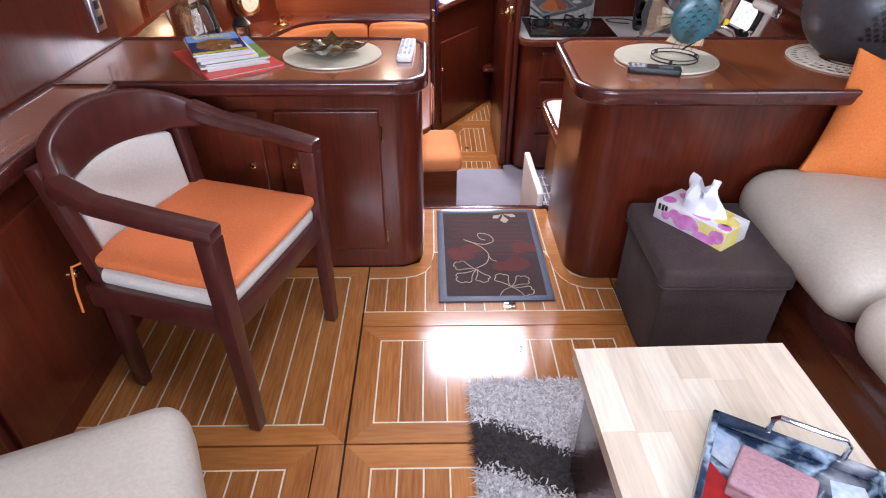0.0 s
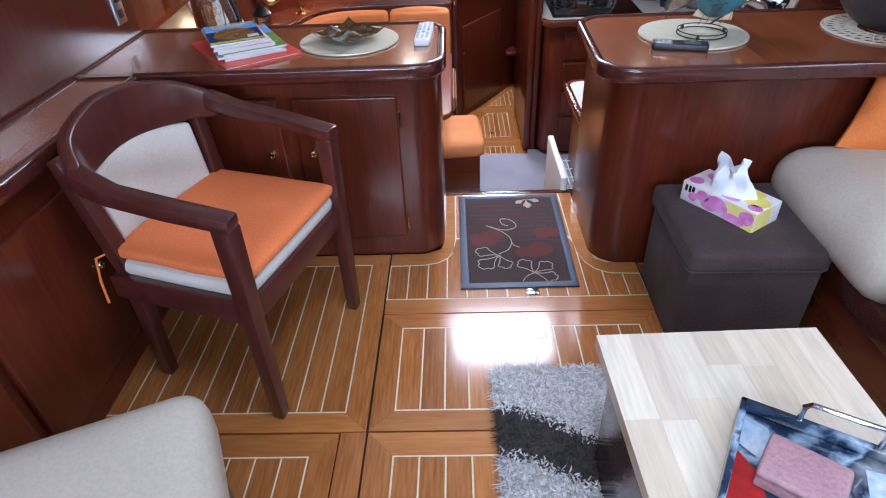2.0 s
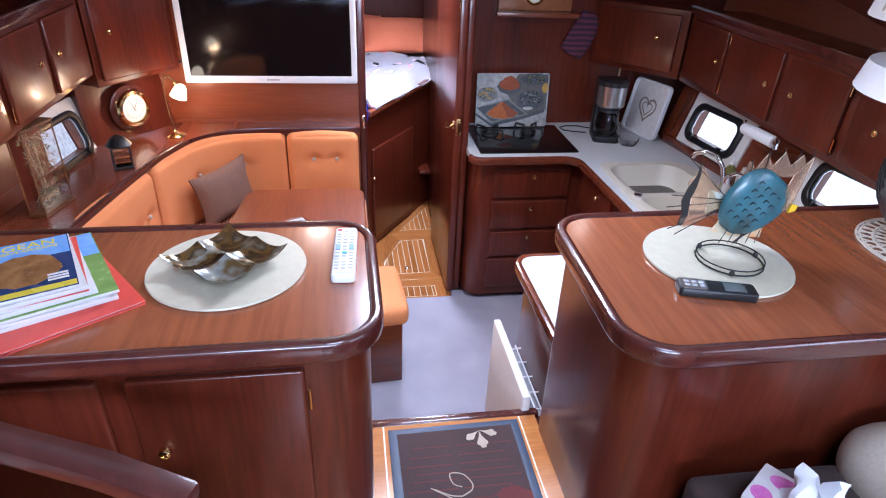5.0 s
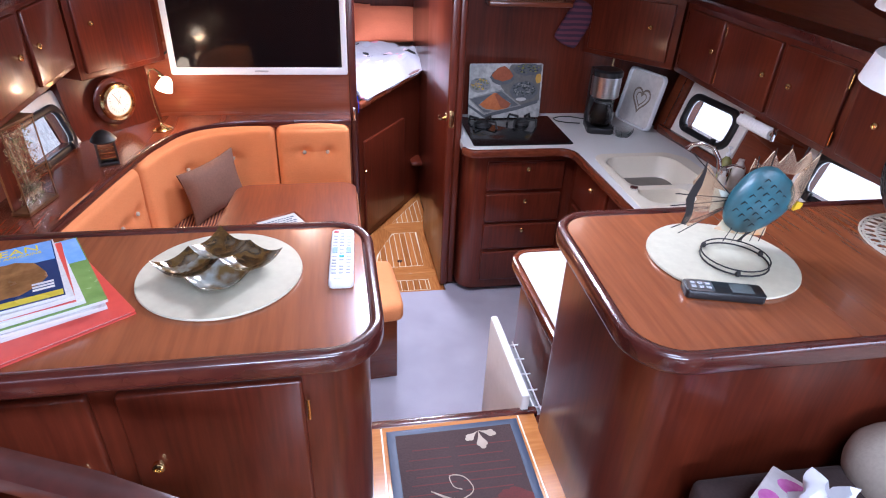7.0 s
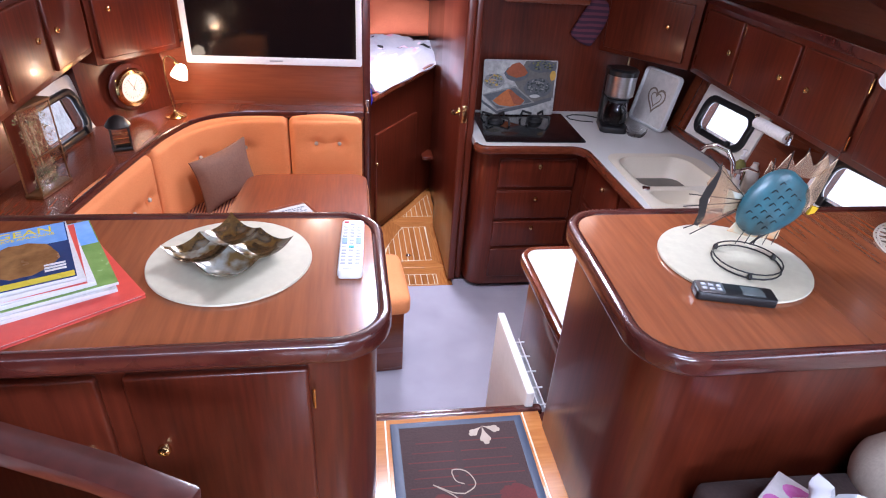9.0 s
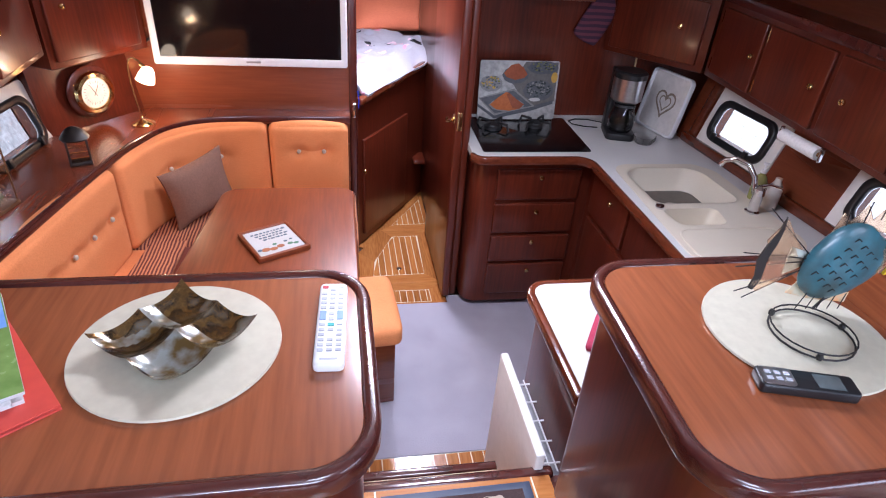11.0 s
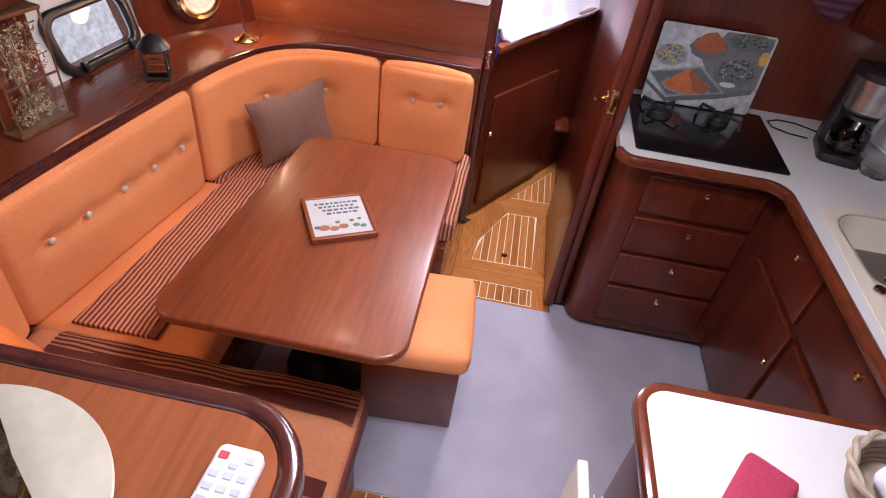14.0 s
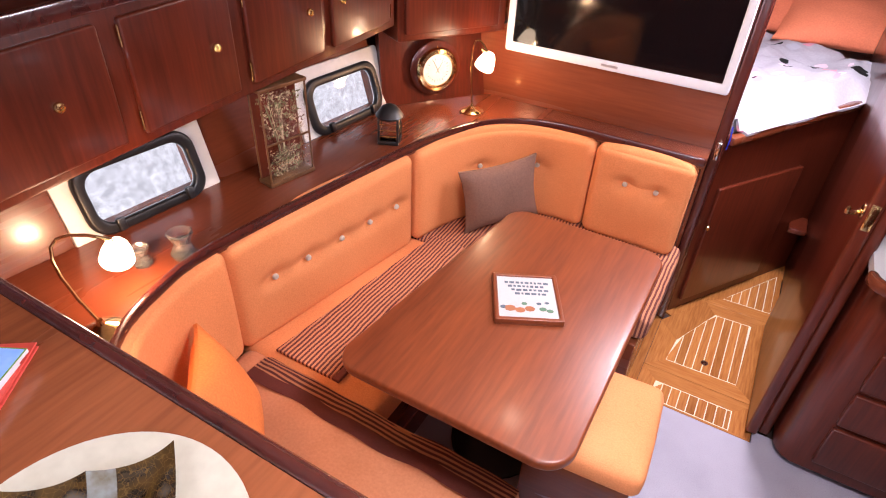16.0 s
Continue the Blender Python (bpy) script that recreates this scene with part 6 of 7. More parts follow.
key(0, -.013, .011, .008, KEYC)
key(.0145, -.012, .010, .006, KEYG)
for r_ in range(5):
    for c_ in range(3):
        if r_ != 1 or c_ != 1:
            key((c_ - 1) * .0145, -.026 - r_ * .0125, .0095, .0065, KEYG)
part("badge", box(-.014, .014, -.098, -.094, .0189, .0194), KEYG, rc)

# ---- things on the peninsula ----
TEAL = mat("teal_painted_glass", (0.030, 0.140, 0.175), (0.030, 0.060, 0.062), rough=0.36, coat=0.3, grain=26, big=11, spread=0.45)
AMBER = mat("amber_tinted_glass", (0.88, 0.68, 0.50), (0.74, 0.54, 0.38), rough=0.15, big=12)
AMBER.node_tree.nodes["Principled BSDF"].inputs["Transmission Weight"].default_value = 0.86
AMBER.node_tree.nodes["Principled BSDF"].inputs["IOR"].default_value = 1.1
WIRE = mat("dark_wire", (0.014, 0.011, 0.010), rough=0.5)
YBEAK = mat("yellow_glass", (0.85, 0.55, 0.03), rough=0.2)
MILK = mat("milky_painted_glass", (0.55, 0.60, 0.52), (0.40, 0.42, 0.36), rough=0.25, big=14)
fi = bmesh.new()


def add(bm, idx):
    global fi
    for f in bm.faces:
        f.material_index = idx
    fi = joined(fi, bm)


def sheet(pts, thick=0.002):
    """A thin curved glass sheet with a plan outline in the upright plane (x, z)."""
    bm = bmesh.new()
    vs = [bm.verts.new((x, 0.012 * math.sin(x * 25), z)) for x, z in pts]
    f = bm.faces.new(vs)
    ext = bmesh.ops.extrude_face_region(bm, geom=[f])
    bmesh.ops.translate(bm, vec=(0, thick, 0), verts=[g for g in ext["geom"] if isinstance(g, bmesh.types.BMVert)])
    bmesh.ops.triangulate(bm, faces=bm.faces[:])
    return bm


body = lathe([(0, -1)] + [(math.cos(a * .19635), math.sin(a * .19635)) for a in range(-7, 8)] + [(0, 1)], (0, 0, 0), 24)
for v in body.verts:
    v.co.x *= 1 + 0.16 * v.co.z
    v.co.x, v.co.z = v.co.x * (1 + 0.10 * abs(v.co.x * v.co.z)), v.co.z * (1 + 0.14 * abs(v.co.x * v.co.z))
add(moved(body, pose(0.110, 0, 0.095, 0, 38, 0) @ Matrix.Diagonal((0.074, 0.020, 0.080, 1))), 0)
rng = random.Random(3)
for r_ in range(5):
    for c_ in range(4):
        a, b = -0.042 + r_ * 0.022, -0.032 + c_ * 0.021
        lx, lz = b * math.cos(radians(38)) + a * math.sin(radians(38)), -b * math.sin(radians(38)) + a * math.cos(radians(38))
        d2 = 1 - (b / 0.067) ** 2 - (a / 0.080) ** 2
        if d2 > 0.1:
            y = -0.020 * math.sqrt(d2) - 0.001
            add(tube([(0.105 + lx - .006, y, 0.098 + lz - .004), (0.105 + lx, y - .001, 0.098 + lz + .003), (0.105 + lx + .007, y, 0.098 + lz - .002)], 0.0012, 5), 2)
add(sheet([(0.045, 0.105), (0.055, 0.075), (-0.045, 0.040), (-0.060, 0.060), (-0.040, 0.105), (-0.062, 0.150), (-0.035, 0.190), (0.00, 0.150)]), 1)
add(sheet([(0.048, 0.112), (0.052, 0.085), (0.005, 0.070), (0.0, 0.130)], 0.004), 4)
add(sheet([(-0.040, 0.196), (-0.036, 0.170), (-0.038, 0.140), (-0.046, 0.112), (-0.044, 0.090), (-0.042, 0.066), (-0.052, 0.044), (-0.062, 0.048), (-0.058, 0.075), (-0.066, 0.108), (-0.058, 0.140), (-0.046, 0.165)], 0.003), 2)
for x0, z0, x1, z1 in ((0.045, 0.10, -0.09, 0.085), (0.045, 0.105, -0.085, 0.115), (0.05, 0.09, -0.055, 0.015), (0.045, 0.11, -0.065, 0.205), (0.05, 0.085, -0.075, 0.03)):
    add(tube([(x0, 0, z0), (x1, 0.004, z1)], 0.0012, 5), 2)
for x, z, dx, dz in ((0.085, 0.165, -.005, .04), (0.115, 0.178, 0, .045), (0.145, 0.188, .003, .042), (0.178, 0.185, .010, .040), (0.20, 0.165, .020, .055)):
    add(tube([(x, 0, z), (x + dx, 0, z + dz)], 0.0012, 5), 2)
add(sheet([(0.075, 0.155), (0.082, 0.195), (0.098, 0.178), (0.114, 0.215), (0.130, 0.188), (0.147, 0.222), (0.165, 0.192), (0.187, 0.218), (0.205, 0.185), (0.17, 0.165), (0.12, 0.168)]), 1)
add(sheet([(0.180, 0.170), (0.214, 0.212), (0.207, 0.150), (0.202, 0.112), (0.186, 0.080), (0.165, 0.10)]), 1)
add(sheet([(0.060, 0.060), (0.035, 0.022), (0.090, 0.008), (0.150, 0.012), (0.150, 0.035), (0.10, 0.030)]), 5)
add(sheet([(0.196, 0.078), (0.200, 0.100), (0.218, 0.094), (0.212, 0.082)], 0.008), 3)
for k in range(5):
    add(tube([(0.07 + .02 * k, -.004, 0.04), (0.05 + .022 * k, -.012, 0.0)], 0.001, 5), 2)
ringpts = [(0.045 + 0.072 * math.cos(a * .2618), -0.075 + 0.072 * math.sin(a * .2618), -0.008) for a in range(24)]
add(tube(ringpts, 0.0019, 6, True), 2)
add(tube([(x, y, z + .011) for x, y, z in ringpts], 0.0016, 6, True), 2)
add(tube([(0.045 + 0.072 * math.cos(1.0), -0.075 + 0.072 * math.sin(1.0), 0.002), (0.11, 0.0, 0.012), (0.135, 0.0, 0.03)], 0.0025, 6), 2)
for q in (0.2, 2.2, 4.3):
    add(lathe([(0, 0), (.005, .001), (.006, .006), (.004, .012), (0, .013)], (0.045 + .072 * math.cos(q), -0.075 + .072 * math.sin(q), -.0105), 8), 2)
PEACH = mat("peach_painted_glass", (0.70, 0.35, 0.14), (0.55, 0.50, 0.35), rough=0.2, big=20)
solid("fish_sculpture", moved(fi, pose(0.725, 1.925, TOP + 0.017, 0, 0, -4)), [TEAL, AMBER, WIRE, YBEAK, MILK, PEACH], "teal glass and wire fish sculpture on a ring stand", "sculpture")

ph = thing("cordless_phone", (0.662, 1.728, TOP), "black and silver cordless handset lying on the peninsula top", "telephone", turn=-15.5)
part("case", prism(rpoly([(-.078, -.023), (.078, -.023), (.078, .023), (-.078, .023)], .008, 4), 0, .020, .004, 3), BLACK, ph)
part("keypad_plate", prism(rpoly([(-.074, -.020), (-.022, -.020), (-.022, .020), (-.074, .020)], .006, 3), .0195, .0212), STEEL, ph, "silver keypad plate")
part("display", box(.012, .055, -.016, .016, .0195, .0210, .001), mat("grey_display", (0.10, 0.12, 0.12), rough=0.15), ph, "grey display")
for r_ in range(2):
    for c_ in range(3):
        part("key", box(-.066 + c_ * .015, -.057 + c_ * .015, -.010 + r_ * .014, -.003 + r_ * .014, .0210, .0222), KEYG, ph)

LACE = mat("ecru_crochet_thread", (0.62, 0.55, 0.44), rough=0.9, grain=200, bump=0.5)
dy = thing("doily", (1.335, 1.845, TOP), "round ecru crochet doily under the globe lamp", "doily")
lace = []
for r in (.03, .06, .09, .12, .15, .178, .186):
    lace.append(tube([(1.335 + r * math.cos(a * .1309), 1.845 + r * math.sin(a * .1309), TOP + .0025) for a in range(48)], .0024, 5, True))
for k in range(36):
    a, b = k * .17453, k * .17453 + 0.35
    for s in (1, -1):
        lace.append(tube([(1.335 + r * math.cos(a + s * 0.5 * r / .186), 1.845 + r * math.sin(a + s * 0.5 * r / .186), TOP + .0028) for r in (.09, .12, .15, .185)], .0020, 5))
tagged(part("lacework", joined(*lace), LACE, dy), kind="stuff")

CLAY = mat("dark_grey_pottery", (0.050, 0.047, 0.050), (0.032, 0.030, 0.033), rough=0.36, grain=60, bump=0.2)
gl = thing("globe_lamp", (1.335, 1.86, TOP + .005), "dark pierced pottery globe lamp with a flat white shade", "lamp")
gc, gr = Vector((1.335, 1.86, TOP + .005 + .165)), 0.178
part("globe", lathe([(0, -.165), (.07, -.165)] + [(gr * math.cos(a), gr * math.sin(a)) for a in [(-1.16 + k * 0.108) for k in range(23)]] + [(.055, .172), (0, .172)], tuple(gc), 48), CLAY, gl, "dark pierced pottery globe")
holes_b = bmesh.new()
for th0 in (-1.85, 0.25, 2.35):
    for r_ in range(11):
        for c_ in range(5):
            az, el = th0 + (c_ - 2) * 0.125 + (r_ % 2) * 0.0625 + 0.02 * r_, -0.40 + r_ * 0.088
            nv = Vector((math.cos(el) * math.cos(az), math.cos(el) * math.sin(az), math.sin(el)))
            holes_b = joined(holes_b, lathe([(0, .0), (.0088, .0), (.0088, .0016), (0, .0016)], tuple(gc + nv * (gr - .0006)), 4, nv.to_track_quat("Z", "Y").to_matrix().to_4x4()))
tagged(part("piercing", holes_b, BLACK, gl, "dark piercings"), kind="stuff")
part("neck", lathe([(.052, .170), (.052, .215), (.045, .23), (.0, .23)], tuple(gc), 24), WHITE, gl, "white neck")
m, n, l, p = nodes_of("white_leaf_print_fabric")
tc, vo, gtn, mixn, mp = n.new("ShaderNodeTexCoord"), n.new("ShaderNodeTexVoronoi"), n.new("ShaderNodeMath"), n.new("ShaderNodeMix"), n.new("ShaderNodeMapping")
mp.inputs["Scale"].default_value = (14, 14, 5)
vo.inputs["Scale"].default_value = 1.0
l.new(tc.outputs["Object"], mp.inputs[0])
l.new(mp.outputs[0], vo.inputs[0])
gtn.operation, gtn.inputs[1].default_value = "LESS_THAN", 0.18
l.new(vo.outputs["Distance"], gtn.inputs[0])
mixn.data_type = "RGBA"
mixn.inputs[6].default_value, mixn.inputs[7].default_value = (0.80, 0.80, 0.78, 1), (0.42, 0.36, 0.28, 1)
l.new(gtn.outputs[0], mixn.inputs[0])
l.new(mixn.outputs[2], p.inputs["Base Color"])
p.inputs["Roughness"].default_value = 0.8
LEAFPRINT = m
part("shade", lathe([(.300, .185), (.285, .245), (.052, .255), (.052, .250), (.281, .240), (.296, .185)], tuple(gc), 40), WHITE, gl, "flat white lampshade")
hl = thing("pendant_lamp", (1.37, 1.84, 1.215), "white leaf-print pendant lampshade hanging over the peninsula", "lamp")
part("shade", lathe([(.36, 0), (.35, .05), (.27, .16), (.10, .22), (.03, .23), (.03, .225), (.10, .215), (.265, .155), (.345, .048), (.355, 0)], (1.37, 1.84, 1.215), 40), LEAFPRINT, hl)
part("cord", tube([(1.37, 1.84, 1.44), (1.37, 1.84, 2.0)], .004, 8), WHITE, hl)

# ---- galley things ----
sg = thing("splash_panel", (0.872, 4.13, GT + .007), "glass splash panel with printed spice heaps behind the hob", "splash panel")
SLATE = mat("printed_pale_grey", (0.50, 0.49, 0.46), (0.27, 0.27, 0.26), rough=0.12, coat=0.5, big=5)
tilt = 6
sx0, sx1, sh_ = -.215, .222, .309
PM = pose(0.872, 4.128, GT + .008, 90 - tilt, 0, 1.5)
part("panel", moved(prism(rpoly([(sx0, 0), (sx1, 0), (sx1, sh_), (sx0, sh_)], .012, 4), 0, .006, .001, 1), PM), SLATE, sg)
SPICE = {"paprika": (0.50, 0.15, 0.05), "curry": (0.60, 0.36, 0.08), "herb": (0.20, 0.20, 0.07), "pepper": (0.05, 0.06, 0.06), "slate": (0.12, 0.13, 0.14), "rust": (0.33, 0.10, 0.05), "shade": (0.16, 0.155, 0.145), "dish": (0.26, 0.26, 0.25), "white": (0.55, 0.55, 0.53)}
SP = {k: mat("printed_" + k, c, rough=0.15, coat=0.5, grain=90, big=30) for k, c in SPICE.items()}


def blot(x, y, rx, ry, mm, z0=.006, pts=18, amp=.05):
    return part("printed_shape", moved(prism([(x + rx * math.cos(a * 6.2832 / pts) * (1 + amp * math.sin(3 * a)), y + ry * math.sin(a * 6.2832 / pts) * (1 + amp * math.cos(2 * a))) for a in range(pts)], z0, z0 + .0006), PM), mm, sg)


def flat_shape(pts, mm, z0=.006, label="", name="printed_shape"):
    return part(name, moved(prism(pts, z0, z0 + .0006), PM), mm, sg, label)


def speckle(x, y, rx, ry, mms, count, seed):
    """A printed heap of loose grains."""
    rr = random.Random(seed)
    for mm in mms:
        bm = bmesh.new()
        for k in range(count):
            a, d = rr.uniform(0, 6.2832), math.sqrt(rr.random())
            cx, cy, r = x + rx * d * math.cos(a), y + ry * d * math.sin(a), rr.uniform(.003, .007)
            bm.faces.new([bm.verts.new((cx + r * math.cos(q * 1.0472), cy + r * .7 * math.sin(q * 1.0472), .0076)) for q in range(6)])
        tagged(part("printed_grain", moved(bm, PM), mm, sg), kind="stuff")


flat_shape([(.03, .304), (.212, .302), (.212, .10), (.10, .075), (.03, .105), (-.03, .19)], SP["shade"], .006)
flat_shape([(-.216, .085), (-.12, .022), (.075, .068), (.205, .105), (.205, .085), (.08, .046), (-.12, .004), (-.216, .07)], SP["slate"], .0062)
flat_shape([(-.215, .115), (-.12, .024), (.105, .072), (-.02, .165)], SP["dish"], .0064)
flat_shape([(-.205, .112), (-.118, .034), (.088, .074), (-.022, .155)], SP["slate"], .0066)
blot(-.055, .078, .098, .034, SP["dish"], .0068)
for pts, mm in (([(-.15, .080), (-.11, .055), (-.04, .047), (.02, .058), (.042, .082), (-.01, .115), (-.045, .143), (-.065, .146), (-.105, .118)], "paprika"),
                ([(-.06, .135), (-.045, .143), (-.01, .115), (.042, .082), (.02, .058), (-.02, .06)], "rust")):
    flat_shape(pts, SP[mm], .0071 if mm == "paprika" else .0078, "printed paprika heap", "printed_cone")
blot(-.15, .19, .062, .042, SP["dish"], .0064)
speckle(-.15, .195, .05, .032, (SP["herb"], SP["curry"], SP["slate"]), 26, 1)
blot(-.02, .235, .072, .044, SP["slate"], .0068)
flat_shape([(-.085, .245), (-.07, .225), (-.02, .210), (.03, .222), (.045, .24), (.02, .275), (-.01, .296), (-.05, .285)], SP["rust"], .0074, "printed chilli heap", "printed_cone")
speckle(-.025, .25, .045, .03, (SP["paprika"],), 22, 2)
blot(.115, .155, .085, .055, SP["slate"], .0068)
speckle(.115, .165, .072, .042, (SP["pepper"], SP["dish"], SP["pepper"]), 30, 3)
blot(.10, .108, .032, .010, SP["white"], .0072)
blot(.13, .275, .085, .034, SP["slate"], .0068)
speckle(.13, .28, .07, .024, (SP["pepper"], SP["herb"]), 26, 4)
blot(.198, .225, .018, .028, SP["curry"], .0078)

cm = thing("coffee_maker", (1.385, 3.93, GT), "black filter coffee maker with a glass jug on the worktop", "coffee maker", turn=-14)
part("base", prism(rpoly([(-.075, -.105), (.075, -.105), (.075, .10), (-.075, .10)], .03, 5), 0, .035, .006, 2), BLACK, cm)
part("column", prism(rpoly([(-.075, .02), (.075, .02), (.075, .10), (-.075, .10)], .02, 5), .035, .33, .004, 2), BLACK, cm)
part("filter_head", lathe([(.0, .185), (.060, .185), (.078, .20), (.080, .31), (.0, .31)], (0, -.02, 0), 28), STEEL, cm, "brushed steel filter holder")
part("lid", lathe([(.0, .31), (.083, .31), (.083, .335), (.07, .345), (0, .347)], (0, -.02, 0), 28), BLACK, cm)
part("jug", lathe([(.0, .037), (.055, .037), (.066, .055), (.068, .10), (.055, .145), (.050, .165), (.047, .165), (.052, .143), (.064, .10), (.062, .057), (.0, .041)], (0, -.03, 0), 28), glass_mat("smoked_jug_glass", (0.35, 0.33, 0.32)), cm, "glass jug")
part("jug_lid", lathe([(.0, .166), (.052, .166), (.05, .178), (0, .180)], (0, -.03, 0), 24), BLACK, cm)
part("jug_handle", bar([(.02, -.085, .15), (.03, -.125, .145), (.032, -.13, .09), (.022, -.095, .065)], .016, .010, .002, (1, 0, 0.2)), BLACK, cm)
solid("mains_cable", tube([(1.31, 4.02, GT + .004), (1.24, 4.035, GT + .004), (1.185, 4.07, GT + .004), (1.18, 4.12, GT + .004), (1.23, 4.15, GT + .004), (1.30, 4.145, GT + .004), (1.37, 4.10, GT + .004), (1.38, 4.05, GT + .004)], .0035, 6), BLACK, "black mains cable looped on the worktop", "cable")

TRAYW = mat("white_tray_surface", (0.74, 0.70, 0.66), rough=0.4)
HEART = mat("taupe_printed_heart", (0.26, 0.20, 0.15), rough=0.4)
tx = Vector((0.22, -0.97, 0)).normalized()
tz = tx.cross(Vector((0.18, 0.04, 0.98))).normalized()
TM = Matrix((tx, tz.cross(tx), tz)).transposed().to_4x4()
TM.translation = (1.648, 3.982, GT + .158)
TM = TM @ Matrix.Diagonal((0.90, 0.95, 1, 1))
ty = thing("tray", (1.60, 3.93, GT), "white tray with a printed heart leaning in the galley corner", "tray")
part("tray_board", moved(prism(rpoly([(-.155, -.155), (.155, -.155), (.155, .155), (-.155, .155)], .03, 5), -.004, .004), TM), TRAYW, ty)
part("tray_rim", moved(ring(rpoly([(-.165, -.165), (.165, -.165), (.165, .165), (-.165, .165)], .035, 5), rpoly([(-.153, -.153), (.153, -.153), (.153, .153), (-.153, .153)], .028, 5), -.006, .024, .004), TM), WHITE, ty, "raised white rim")
for s, w in ((1.0, .012), (.58, .008)):
    hp = []
    for k in range(28):
        a = 6.2832 * k / 28
        hp.append((.0048 * s * 16 * math.sin(a) ** 3, .0048 * s * (13 * math.cos(a) - 5 * math.cos(2 * a) - 2 * math.cos(3 * a) - math.cos(4 * a)), .0045))
    part("printed_heart", moved(tube(hp, w * .55, 6, True), TM @ Matrix.Diagonal((1, 1, .12, 1)) @ Matrix.Translation((0, 0, .03))), HEART, ty)
solid("wooden_spoon", tube([(1.475, 4.06, GT + .004), (1.50, 4.12, GT + .20), (1.525, 4.17, GT + .36)], [.004, .004, .006], 8), mat("pale_beech_spoon", (0.55, 0.36, 0.18), rough=0.6), "wooden spoon leaning behind the coffee maker", "spoon")
gd = solid("glass_dish", lathe([(0, 0), (.04, 0), (.06, .025), (.066, .04), (.062, .04), (.056, .026), (.036, .005), (0, .005)], (1.478, 3.805, GT), 6), GLASS, "small clear glass dish on the worktop", "dish")

rl = thing("paper_towel", (1.62, 2.94, 0.60), "roll of white kitchen paper on a holder below the lockers", "paper towel")
PAPERROLL = mat("white_kitchen_paper", (0.80, 0.79, 0.77), rough=0.9, grain=90, bump=0.2)
part("roll", moved(lathe([(.010, -.10), (.023, -.10), (.025, -.09), (.025, .09), (.023, .10), (.010, .10), (.010, -.10)], (0, 0, 0), 28), pose(1.640, 2.985, 0.625, 90, 0, 1)), PAPERROLL, rl)
part("core", moved(lathe([(.0, -.104), (.009, -.104), (.009, .104), (0, .104)], (0, 0, 0), 16), pose(1.640, 2.985, 0.625, 90, 0, 1)), TAN, rl)
for y in (2.872, 3.098):
    part("bracket", box(1.632, 1.648, y - .004, y + .004, .60, .656, .002), CHROME, rl)

sp_ = thing("soap_bottle", (1.690, 3.165, GT), "clear soap bottle with a yellow-green label behind the tap", "bottle")
part("bottle", lathe([(0, 0), (.027, 0), (.029, .01), (.029, .085), (.020, .108), (.011, .116), (.011, .124), (0, .124)], (1.690, 3.165, GT), 20), mat("pale_green_soap", (0.33, 0.33, 0.10), (0.22, 0.22, 0.07), rough=0.15, coat=0.5), sp_)
part("pump", lathe([(0, .124), (.012, .124), (.012, .138), (.004, .140), (.004, .158), (.011, .160), (.011, .168), (0, .168)], (1.690, 3.165, GT), 14), WHITE, sp_)
s2 = thing("soap_bottle", (1.700, 3.080, GT), "cloudy white washing-up bottle beside the tap", "bottle")
part("bottle", lathe([(0, 0), (.027, 0), (.029, .01), (.029, .095), (.013, .125), (.013, .138), (0, .138)], (1.700, 3.080, GT), 20), mat("cloudy_white_plastic", (0.56, 0.52, 0.47), (0.46, 0.42, 0.38), rough=0.35), s2)

CANE = mat("grey_woven_cane", (0.42, 0.34, 0.25), (0.28, 0.22, 0.16), rough=0.8, bump=0.3)
bk = thing("wicker_basket", (0.985, 2.43, GT), "round wicker basket with white paper on the worktop", "basket")
part("base", lathe([(0, 0), (.095, 0), (.10, .006), (0, .006)], (0.985, 2.43, GT), 28), CANE, bk)
for k in range(5):
    r = .098 + .004 * k
    part("cane_ring", tube([(0.985 + (r + .0035 * math.sin(12 * a * .2618 + k * 3.14)) * math.cos(a * .1309), 2.43 + (r + .0035 * math.sin(12 * a * .2618 + k * 3.14)) * math.sin(a * .1309), GT + .010 + .011 * k) for a in range(48)], .0055, 6, True), CANE, bk)
for tw in (0, 3.14):
    part("rim_strand", tube([(0.985 + (.116 + .006 * math.cos(a * .9 + tw)) * math.cos(a * .1309), 2.43 + (.116 + .006 * math.cos(a * .9 + tw)) * math.sin(a * .1309), GT + .063 + .005 * math.sin(a * .9 + tw)) for a in range(48)], .0065, 6, True), CANE, bk)
pp = pad(0.13, 0.11, 0.05, 0.02, 0.02, 9, 0.02, 3)
part("paper_filling", moved(pp, pose(0.985, 2.43, GT + .045, 14, 8, 30)), TISSUE, bk, "crumpled white paper")
CLOTHR = mat("raspberry_cotton", (0.42, 0.032, 0.08), (0.30, 0.022, 0.055), rough=0.9, grain=160, bump=0.6)
kc = pad(0.10, 0.235, 0.022, 0.010, 0.004, 9, 0.006, 8)
solid("dish_cloth", moved(kc, pose(0.685, 2.355, GT + .011, 0, 0, -33)), CLOTHR, "folded raspberry-red dish cloth on the worktop", "cloth")

MITT = stripe_mat("striped_mitt_cloth", (0.13, 0.03, 0.05), (0.04, 0.012, 0.03), 0.03, "Z")
mt = pad(0.15, 0.03, 0.23, 0.014, 0.01, 9, 0.004, 2)
solid("oven_mitt", moved(mt, pose(1.270, 4.205, 0.825, 0, 28, 0)), MITT, "dark striped oven mitt hanging on the bulkhead", "oven mitt")

